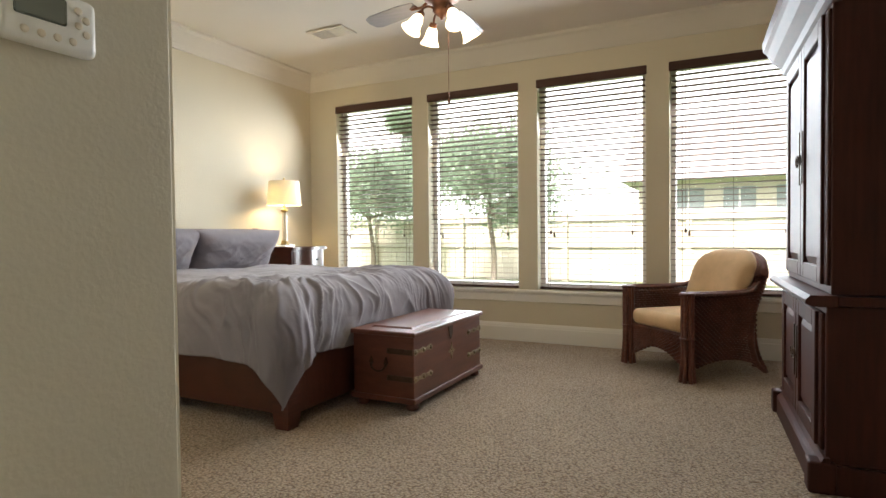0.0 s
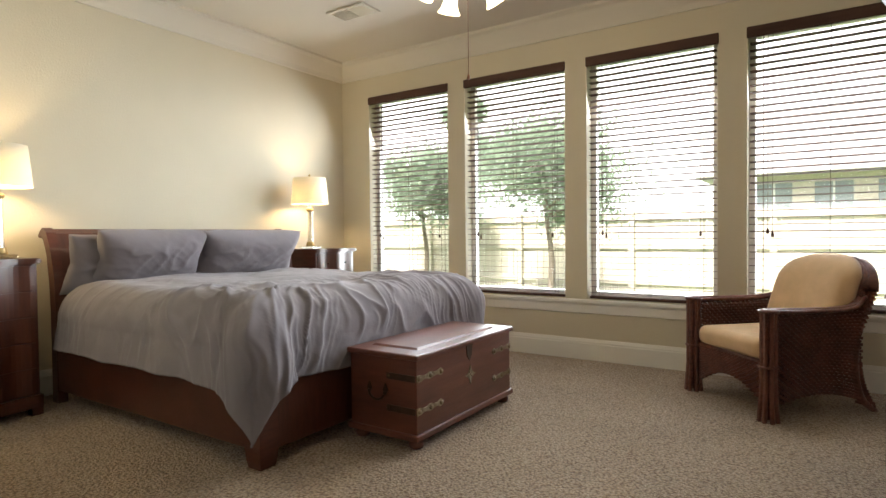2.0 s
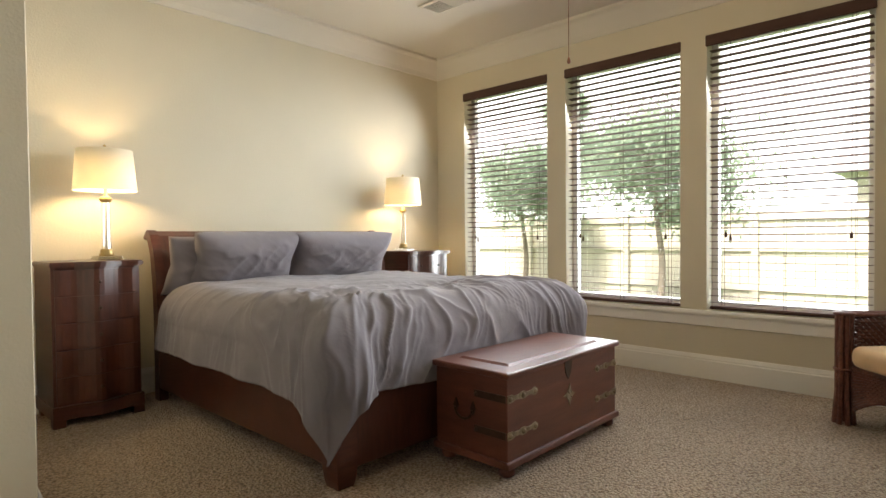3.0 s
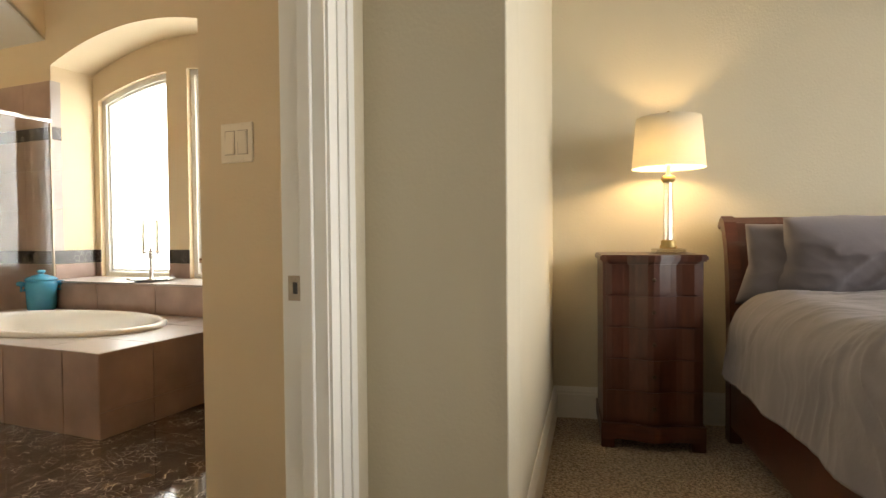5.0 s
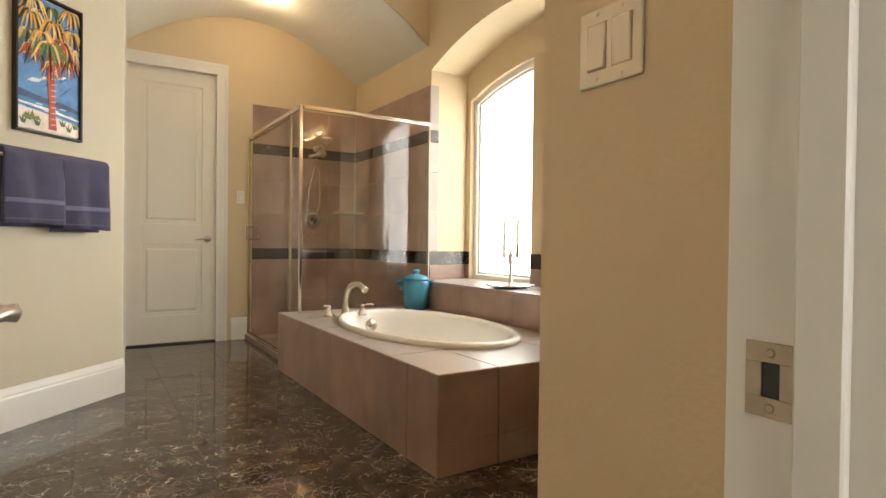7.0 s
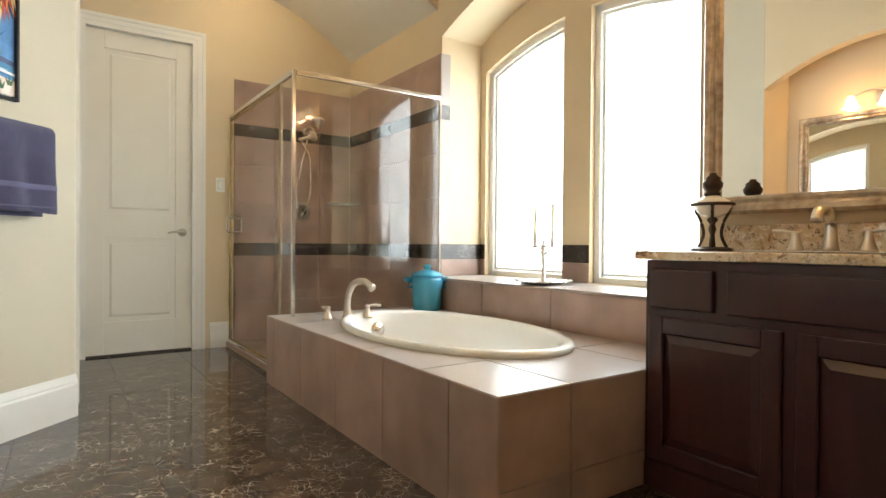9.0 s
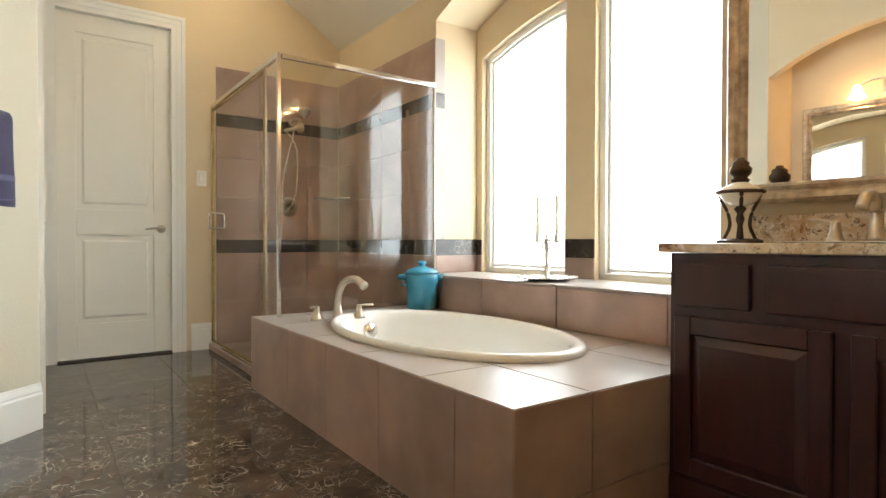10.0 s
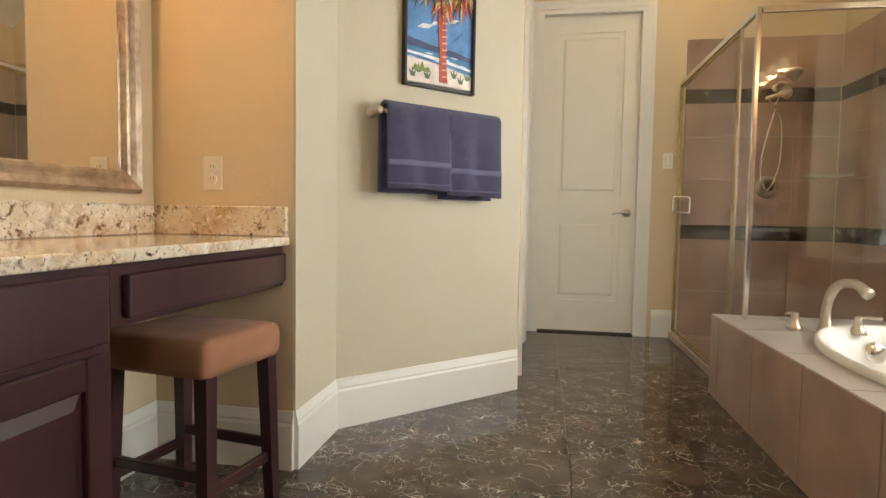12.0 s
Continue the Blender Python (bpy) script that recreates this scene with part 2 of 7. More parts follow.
CUSHION = mat("cushion_fabric", (0.60, 0.40, 0.21), 0.9, var=0.12, scale=12, bump=0.2, bscale=200, sheen=0.2)
DUVET = mat("duvet_cotton", (0.20, 0.18, 0.195), 0.85, var=0.07, scale=6, bump=0.2, bscale=26, spec=0.15, sheen=0.15)
BLIND = mat("dark_wood_blind", (0.085, 0.05, 0.04), 0.85, spec=0.1, var=0.2, scale=10, stretch=(0.4, 4, 4))
# same dark blind wood, lightened to paint window glare onto the slats
SLAT_GLARE = mat("blind_slat_wood_glare", (0.15, 0.10, 0.085), 0.8, spec=0.15, var=0.2, scale=10, stretch=(0.4, 4, 4))
BRASS = mat("old_brass", (0.45, 0.33, 0.14), 0.45, 0.9, var=0.3, scale=40)
AGED = mat("aged_brass", (0.34, 0.27, 0.17), 0.6, 0.6, second=(0.12, 0.085, 0.05), scale=45, bump=0.3, bscale=90)
DARKMETAL = mat("dark_iron", (0.07, 0.045, 0.03), 0.5, 0.7, var=0.3, scale=40)
NICKEL = mat("brushed_nickel", (0.62, 0.56, 0.48), 0.3, 1.0, var=0.08, scale=60)
SATIN = mat("satin_nickel", (0.42, 0.35, 0.27), 0.42, 1.0, var=0.15, scale=50)
CHROME = mat("chrome", (0.75, 0.73, 0.70), 0.15, 1.0, var=0.05, scale=30)
BRONZE = mat("aged_copper_bronze", (0.16, 0.075, 0.045), 0.4, 0.9, var=0.3, scale=30)
BLADE = mat("fan_blade", (0.20, 0.19, 0.20), 0.4, var=0.15, scale=10, stretch=(1, 6, 1))
PLASTIC = mat("white_plastic", (0.82, 0.80, 0.74), 0.35, var=0.02, scale=10)
ALMOND = mat("almond_plastic", (0.78, 0.70, 0.56), 0.35, var=0.02, scale=10)
LCD = mat("grey_display", (0.16, 0.17, 0.14), 0.2, var=0.1, scale=10)
CRYSTAL = glass("crystal", (0.93, 0.92, 0.86), 0.03, gloss=0.28)
CLEAR = glass("clear_glass", (0.97, 0.98, 0.975), gloss=0.045)
SHADE = cloth_through("lamp_shade_linen", (0.88, 0.82, 0.68), 0.28)
FROSTED = cloth_through("frosted_glass", (0.97, 0.98, 0.98), 0.96)
OPAL = glow("opal_glass_lit", (1.0, 0.84, 0.56), 1.7)
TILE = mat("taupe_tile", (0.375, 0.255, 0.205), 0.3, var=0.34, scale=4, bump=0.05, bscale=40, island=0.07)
# deck, ledge-top, edge and shelf tiles: paler and greyer than TILE
TILE_TOP = mat("taupe_tile_paler", (0.38, 0.33, 0.295), 0.30, var=0.10, scale=5, island=0.2)
GROUT = mat("grout", (0.28, 0.22, 0.185), 0.9, var=0.1, scale=30)
MARBLE = marble("dark_emperador", (0.048, 0.035, 0.028), (0.70, 0.63, 0.53), 13.0, 0.06, 1.0, (0.105, 0.078, 0.060))
MARBLE_BAND = marble("dark_marble_band", (0.03, 0.024, 0.022), (0.5, 0.45, 0.4), 9, 0.15, 0.7, (0.08, 0.065, 0.06))
GRANITE = granite()
ACRYLIC = mat("white_acrylic", (0.87, 0.86, 0.82), 0.12, var=0.01, scale=3, spec=0.6)
MIRROR = mat("mirror_silver", (0.9, 0.9, 0.88), 0.005, 1.0, var=0.0)
FRAME_SILVER = mat("silver_leaf_frame", (0.60, 0.50, 0.38), 0.4, 0.75, second=(0.26, 0.19, 0.13), scale=30, bump=0.4, bscale=50)
TOWEL = mat("towel_terry", (0.085, 0.082, 0.15), 1.0, var=0.15, scale=30, bump=0.8, bscale=260, spec=0.05, sheen=0.25)
BLUE = mat("turquoise_glaze", (0.075, 0.37, 0.52), 0.14, second=(0.035, 0.22, 0.36), scale=7)
SUEDE = mat("brown_suede", (0.34, 0.17, 0.10), 0.95, var=0.22, scale=9, bump=0.15, bscale=200, spec=0.1, sheen=0.08)
WAX = cloth_through("candle_wax", (0.88, 0.84, 0.70), 0.5)
SILVER = mat("silver_plate", (0.80, 0.78, 0.74), 0.35, 1.0, var=0.25, scale=40)
BLACKISH = mat("black_edge", (0.02, 0.018, 0.02), 0.4, var=0.1, scale=10)
RUBBER = mat("dark_threshold", (0.05, 0.04, 0.035), 0.7, var=0.3, scale=40)
LAWN = mat("lawn_grass", (0.10, 0.16, 0.05), 1.0, var=0.3, scale=30, bump=0.5, bscale=80)
# fence to roof: colours paled to paint in the overexposed outdoor haze
FENCEW = mat("fence_cedar", (0.58, 0.53, 0.43), 0.85, var=0.15, scale=6, stretch=(4, 4, 0.5), island=0.35)
LEAF = cloth_through("leaf_green_hazed", (0.36, 0.45, 0.32), 0.5)
BARK = mat("bark", (0.26, 0.21, 0.16), 0.9, var=0.3, scale=25, bump=0.5, bscale=50)
BRICKH = mat("house_brick_hazed", (0.70, 0.63, 0.54), 0.9, var=0.15, scale=12)
ROOF = mat("roof_shingle_hazed", (0.55, 0.52, 0.48), 0.9, var=0.2, scale=15)

# ---- building helpers ----
def link(name, bm, material, parent=None, label="", smooth=False):
    me = bpy.data.meshes.new(name)
    if smooth:
        for f in bm.faces:
            f.smooth = True
    bm.to_mesh(me)
    bm.free()
    for m in material if isinstance(material, (list, tuple)) else [material]:
        me.materials.append(m)
    ob = new(name, me)
    if parent:
        ob.parent = parent
    if label:
        tagged(ob, label)
    return ob


def part(name, bm, material, parent, label="", smooth=False):
    return link(name, bm, material, parent, label, smooth)


def thing(name, m, label, category, group="", kind="", bath=False):
    ob = new(name)
    ob.matrix_world = (TB @ m) if bath else m
    return tagged(ob, label, category, group, kind)


def structure(name, bm, material, label="", category="", bath=False, smooth=False):
    ob = link(name, bm, material, None, "", smooth)
    if bath:
        ob.matrix_world = TB
    return tagged(ob, label, category, "", "structure")


def box(x0, x1, y0, y1, z0, z1, bevel=0.0, seg=1, bm=None):
    b = bmesh.new()
    bmesh.ops.create_cube(b, size=1)
    bmesh.ops.transform(b, matrix=Matrix.Translation(((x0 + x1) / 2, (y0 + y1) / 2, (z0 + z1) / 2)) @ Matrix.Diagonal((abs(x1 - x0), abs(y1 - y0), abs(z1 - z0), 1)), verts=b.verts)
    if bevel:
        bmesh.ops.bevel(b, geom=b.edges[:], offset=bevel, segments=seg, affect="EDGES", profile=0.5)
    return join(bm, b)


def join(bm, b):
    if bm is None:
        return b
    me = bpy.data.meshes.new("t")
    b.to_mesh(me)
    b.free()
    bm.from_mesh(me)
    bpy.data.meshes.remove(me)
    return bm


def moved(b, m):
    bmesh.ops.transform(b, matrix=m, verts=b.verts)
    return b


def lathe(profile, n=28, bm=None, caps=True):
    b = bmesh.new()
    rings = []
    for r, z in profile:
        rings.append([b.verts.new((r * math.cos(2 * math.pi * i / n), r * math.sin(2 * math.pi * i / n), z)) for i in range(n)])
    for a, c in zip(rings, rings[1:]):
        for i in range(n):
            b.faces.new((a[i], a[(i + 1) % n], c[(i + 1) % n], c[i]))
    if caps:
        b.faces.new(rings[0][::-1])
        b.faces.new(rings[-1])
    bmesh.ops.recalc_face_normals(b, faces=b.faces)
    return join(bm, b)


def tube(points, radius, n=10, bm=None, closed=False):
    """A round bar along points; radius may be a list."""
    b = bmesh.new()
    P = [Vector(p) for p in points]
    R = radius if isinstance(radius, (list, tuple)) else [radius] * len(P)
    rings = []
    up = Vector((0, 0, 1))
    for i, p in enumerate(P):
        d = (P[(i + 1) % len(P)] - P[i - 1]) if closed else (P[min(i + 1, len(P) - 1)] - P[max(i - 1, 0)])
        d.normalize()
        s = d.cross(up if abs(d.z) < 0.95 else Vector((1, 0, 0))).normalized()
        u = s.cross(d)
        rings.append([b.verts.new(p + (s * math.cos(2 * math.pi * k / n) + u * math.sin(2 * math.pi * k / n)) * R[i]) for k in range(n)])
    pairs = list(zip(rings, rings[1:])) + ([(rings[-1], rings[0])] if closed else [])
    for a, c in pairs:
        for k in range(n):
            b.faces.new((a[k], a[(k + 1) % n], c[(k + 1) % n], c[k]))
    if not closed:
        b.faces.new(rings[0][::-1])
        b.faces.new(rings[-1])
    bmesh.ops.recalc_face_normals(b, faces=b.faces)
    return join(bm, b)


def bend(points, n=24):
    """A smooth line through a few points (Catmull-Rom)."""
    P = [Vector(p) for p in points]
    P = [2 * P[0] - P[1]] + P + [2 * P[-1] - P[-2]]
    out = []
    segs = len(P) - 3
    for s in range(segs):
        a, b_, c, d = P[s:s + 4]
        for k in range(n // segs):
            t = k / (n // segs)
            out.append(0.5 * (2 * b_ + (c - a) * t + (2 * a - 5 * b_ + 4 * c - d) * t * t + (3 * b_ - a - 3 * c + d) * t ** 3))
    return out + [P[-2]]


def extrude_poly(pts, depth, bm=None):
    """Closed outline (list of 3D points in one plane) thickened by the vector depth."""
    b = bmesh.new()
    d = Vector(depth)
    lo = [b.verts.new(p) for p in pts]
    hi = [b.verts.new(Vector(p) + d) for p in pts]
    b.faces.new(lo[::-1])
    b.faces.new(hi)
    for i in range(len(pts)):
        b.faces.new((lo[i], lo[(i + 1) % len(pts)], hi[(i + 1) % len(pts)], hi[i]))
    bmesh.ops.recalc_face_normals(b, faces=b.faces)
    return join(bm, b)


def run(p, q, z0, z1, thick, bm=None, bevel=0.0):
    """A straight slab from p to q in plan; thick reaches to the right of that way (negative: left)."""
    p, q = Vector((*p, 0)), Vector((*q, 0))
    d = (q - p).normalized()
    nrm = Vector((d.y, -d.x, 0)) * thick
    b = extrude_poly([p + Vector((0, 0, z0)), q + Vector((0, 0, z0)), q + nrm + Vector((0, 0, z0)), p + nrm + Vector((0, 0, z0))], (0, 0, z1 - z0))
    if bevel:
        bmesh.ops.bevel(b, geom=b.edges[:], offset=bevel, segments=2, affect="EDGES")
    return join(bm, b)


def profile_run(p, q, prof, bm=None):
    """A moulding from p to q: prof is a list of (out, z); out to the right of the way."""
    p, q = Vector((*p, 0)), Vector((*q, 0))
    d = (q - p).normalized()
    n = Vector((d.y, -d.x, 0))
    return extrude_poly([p + n * o + Vector((0, 0, z)) for o, z in prof], q - p, bm)


BASE = [(0, 0), (0.016, 0), (0.016, 0.115), (0.012, 0.122), (0.013, 0.128), (0.007, 0.145), (0.005, 0.152), (0, 0.152)]


def baseboard(p, q, high=0.152, bath=False):
    k = high / 0.152
    return structure("baseboard", profile_run(p, q, [(o, z * k) for o, z in BASE]), TRIM, "white painted moulded baseboard along the wall", "baseboard", bath)



# ---- bedroom shell ----
# unseen south end (YS) is set far back to cut bounced light
XB, YW, XR, YS, HC = -3.72, 4.65, 0.95, -4.2, 2.50
WIN = [(-3.392 + 1.022 * i, -2.535 + 1.022 * i) for i in range(4)]
WZ0, WZ1 = 0.44, 2.17
ROOM_PLAN = [(XB - 0.11, YW + 0.1), (XB - 0.11, 1.26)] + [tuple((SHRINK @ TB @ Vector((x, y, 0))).to_2d()) for x, y in ((-1.95, 1.32), (-1.95, 0.965), (-0.75, 0.965))] + [(-1.05, 0.80), (-1.05, 0.20), (-0.65, 0.20), (-0.65, YS - 0.1), (XR + 0.11, YS - 0.1), (XR + 0.11, YW + 0.1)]
structure("floor", extrude_poly([(x, y, -0.05) for x, y in ROOM_PLAN], (0, 0, 0.05)), CARPET, "beige textured cut-pile carpet", "carpet")
structure("ceiling", extrude_poly([(x, y, HC) for x, y in ROOM_PLAN], (0, 0, 0.1)), PAINT_CEIL, "painted cream bedroom ceiling", "ceiling")
bm = bmesh.new()
for a, b_ in zip([XB - 0.12] + [w[1] for w in WIN], [w[0] for w in WIN] + [XR + 0.12]):
    box(a, b_, YW, YW + 0.16, 0, HC, bm=bm)
for a, b_ in WIN:
    box(a, b_, YW, YW + 0.16, 0, WZ0, bm=bm)
    box(a, b_, YW, YW + 0.16, WZ1, HC, bm=bm)
structure("wall_north", bm, PAINT_GREY, "greige painted wall with four tall windows", "wall")
structure("wall_west", box(XB - 0.12, XB, 1.2, YW, 0, HC), PAINT_GREY, "greige painted wall behind the bed", "wall")
structure("wall_east", box(XR, XR + 0.12, YS, YW, 0, HC), PAINT_GREY, "greige painted wall", "wall")
structure("wall_south", box(-0.7, XR + 0.12, YS - 0.12, YS, 0, HC), PAINT_GREY, "greige painted wall", "wall")
CB = SHRINK @ TB @ Vector((-1.90, 1.36, 0))
structure("wall_closet", run((XB - 0.1, 1.35), (CB.x - 0.07, CB.y + 0.007), 0, HC, 0.10), PAINT_GREY, "greige painted wall beside the night chest", "wall")
baseboard((CB.x, CB.y), (XB, 1.35 - 0.002))
TE = Vector((-0.97, 0.883, 0))
structure("wall_thermostat", box(-1.10, TE.x, 0.30, TE.y, 0, HC, 0.004), PAINT_GREY, "greige painted wall end with a thermostat", "wall")
baseboard((XB, 1.35), (XB, YW))
baseboard((XB, YW), (XR, YW))
baseboard((XR, YW), (XR, YS))
# added hall wall, out of view; its length keeps the bedroom darker
structure("wall_hall", box(-0.70, -0.58, YS, 0.30, 0, HC, bm=box(-1.10, -0.70, 0.18, 0.298, 0, HC)), PAINT_GREY, "unseen greige wall of the added long hall", "wall")
baseboard((TE.x, 0.30), (TE.x, TE.y))
baseboard((-0.58, YS), (-0.58, 0.30))
CROWN = [(0, HC), (0.13, HC), (0.128, HC - 0.02), (0.10, HC - 0.035), (0.055, HC - 0.085), (0.028, HC - 0.115), (0.02, HC - 0.13), (0.012, HC - 0.148), (0, HC - 0.15)]
for p, q in (((XB, YW), (XB, 1.3)), ((XR, YW), (XB, YW)), ((XR, YS), (XR, YW))):
    structure("crown_moulding", profile_run(q, p, CROWN), PAINT_CEIL, "cream painted crown moulding", "moulding")
structure("window_stool", box(WIN[0][0] - 0.12, WIN[3][1] + 0.12, YW - 0.035, YW + 0.02, WZ0 - 0.028, WZ0 - 0.002, 0.006, 2), TRIM, "long cream painted window sill", "window sill")
structure("window_apron", profile_run((WIN[0][0] - 0.1, YW), (WIN[3][1] + 0.1, YW), [(0.0, 0.335), (0.012, 0.34), (0.016, 0.398), (0.022, 0.411), (0.0, 0.411)]), TRIM, "cream painted apron under the sill", "trim")


def blind_window(i, x0, x1):
    w = thing("window_%d" % (i + 1), pose(0, 0, 0), "tall window with open dark wooden blinds", "window", kind="structure")
    fr = bmesh.new()
    for a, b_, c, d in ((x0, x0 + 0.04, WZ0, WZ1), (x1 - 0.04, x1, WZ0, WZ1), (x0 + 0.04, x1 - 0.04, WZ0, WZ0 + 0.05), (x0 + 0.04, x1 - 0.04, WZ1 - 0.04, WZ1)):
        box(a, b_, YW + 0.10, YW + 0.15, c, d, 0.004, bm=fr)
    part("window_frame", fr, TRIM, w)
    pane = part("pane", box(x0 + 0.03, x1 - 0.03, YW + 0.122, YW + 0.126, WZ0, WZ1), CLEAR, w)
    pane.visible_shadow = False
    part("valance", box(x0 - 0.004, x1 + 0.004, YW - 0.012, YW + 0.012, WZ1 - 0.062, WZ1 + 0.004, 0.004, 2), BLIND, w, "dark wooden valance board")
    part("bottom_rail", box(x0 + 0.012, x1 - 0.012, YW + 0.022, YW + 0.07, WZ0 + 0.004, WZ0 + 0.022, 0.004), BLIND, w)
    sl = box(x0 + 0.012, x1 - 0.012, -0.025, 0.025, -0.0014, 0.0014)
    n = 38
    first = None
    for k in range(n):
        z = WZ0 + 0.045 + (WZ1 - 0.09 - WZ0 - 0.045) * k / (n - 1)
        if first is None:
            first = part("slat", sl, SLAT_GLARE, w)
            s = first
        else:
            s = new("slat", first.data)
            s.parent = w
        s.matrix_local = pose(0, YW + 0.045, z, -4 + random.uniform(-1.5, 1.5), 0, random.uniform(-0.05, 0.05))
    for fx in (0.10, 0.5, 0.90):
        x = x0 + fx * (x1 - x0)
        cb = bmesh.new()
        for dy in (0.018, 0.072):
            box(x - 0.0012, x + 0.0012, YW + dy, YW + dy + 0.002, WZ0 + 0.02, WZ1 - 0.05, bm=cb)
        part("ladder_cord", cb, BLIND, w)
    for fx, zl in ((0.13, 0.93), (0.16, 0.91), (0.88, 0.92)):
        x = x0 + fx * (x1 - x0)
        c = tube([(x, YW + 0.014, WZ1 - 0.06), (x, YW + 0.014, zl)], 0.0015, 6)
        part("pull_cord", c, BLIND, w)
        part("tassel", moved(lathe([(0.003, 0.035), (0.006, 0.03), (0.009, 0.008), (0.008, 0), ], 10), Matrix.Translation((x, YW + 0.014, zl - 0.03))), BLIND, w)


for i, (a, b_) in enumerate(WIN):
    blind_window(i, a, b_)
lamp("window_daylight", "AREA", look((-1.43, YW + 0.30, 1.35), (-1.43, 1.6, -0.4)), 118, DAY, size=4.1, size_y=1.8, spread=radians(140))

# ---- things in the bedroom ----


def sleigh_bed():
    y0, y1, xf = 2.09, 3.80, -1.80
    bed = thing("bed", pose(0, 0, 0), "cherry wood sleigh bed with rolled headboard against the wall", "bed")
    # rolled headboard: an S-shaped section swept across the width
    sec = []
    for x, z in ((-3.50, 0.10), (-3.50, 0.50), (-3.515, 0.70), (-3.555, 0.86), (-3.60, 0.945), (-3.645, 0.972), (-3.675, 0.955), (-3.68, 0.925), (-3.655, 0.915), (-3.64, 0.925), (-3.61, 0.90), (-3.575, 0.82), (-3.55, 0.66), (-3.54, 0.50), (-3.54, 0.10)):
        sec.append((x, z))
    part("headboard", extrude_poly([(x, y0 + 0.04, z) for x, z in sec], (0, y1 - y0 - 0.08, 0)), CHERRY_H, bed, "rolled cherry headboard")
    for y in (y0, y1 - 0.05):
        wide = [(-3.475 + (x + 3.5) * 1.0 if k < 7 else x, z) for k, (x, z) in enumerate(sec)]
        part("headboard_post", extrude_poly([(x, y, 0.0 if z < 0.2 else z + 0.006) for x, z in wide], (0, 0.05, 0)), CHERRY, bed)
    for y in (y0 + 0.004, y1 - 0.034):
        part("side_rail", box(-3.54, xf + 0.02, y, y + 0.03, 0.07, 0.36, 0.006, 2), CHERRY_H, bed)
    part("footboard", box(xf - 0.02, xf + 0.03, y0 + 0.03, y1 - 0.03, 0.06, 0.40, 0.008, 2), CHERRY_H, bed)
    for y in (y0 - 0.01, y1 - 0.08):
        b = bmesh.new()
        rings = [(0.0, 0.036), (0.03, 0.042), (0.10, 0.048), (0.20, 0.045), (0.38, 0.045)]
        for (za, ra), (zb, rb) in zip(rings, rings[1:]):
            vs = [b.verts.new((xf + sx * r, y + 0.045 + sy * r, z)) for z, r in ((za, ra), (zb, rb)) for sx, sy in ((-1, -1), (1, -1), (1, 1), (-1, 1))]
            for k in range(4):
                b.faces.new((vs[k], vs[(k + 1) % 4], vs[4 + (k + 1) % 4], vs[4 + k]))
        bmesh.ops.recalc_face_normals(b, faces=b.faces)
        part("leg", b, CHERRY, bed)
    part("mattress", box(-3.48, xf - 0.03, y0 + 0.05, y1 - 0.05, 0.32, 0.60, 0.05, 4), mat("mattress_ticking", (0.6, 0.58, 0.55), 0.9), bed, smooth=True)


sleigh_bed()


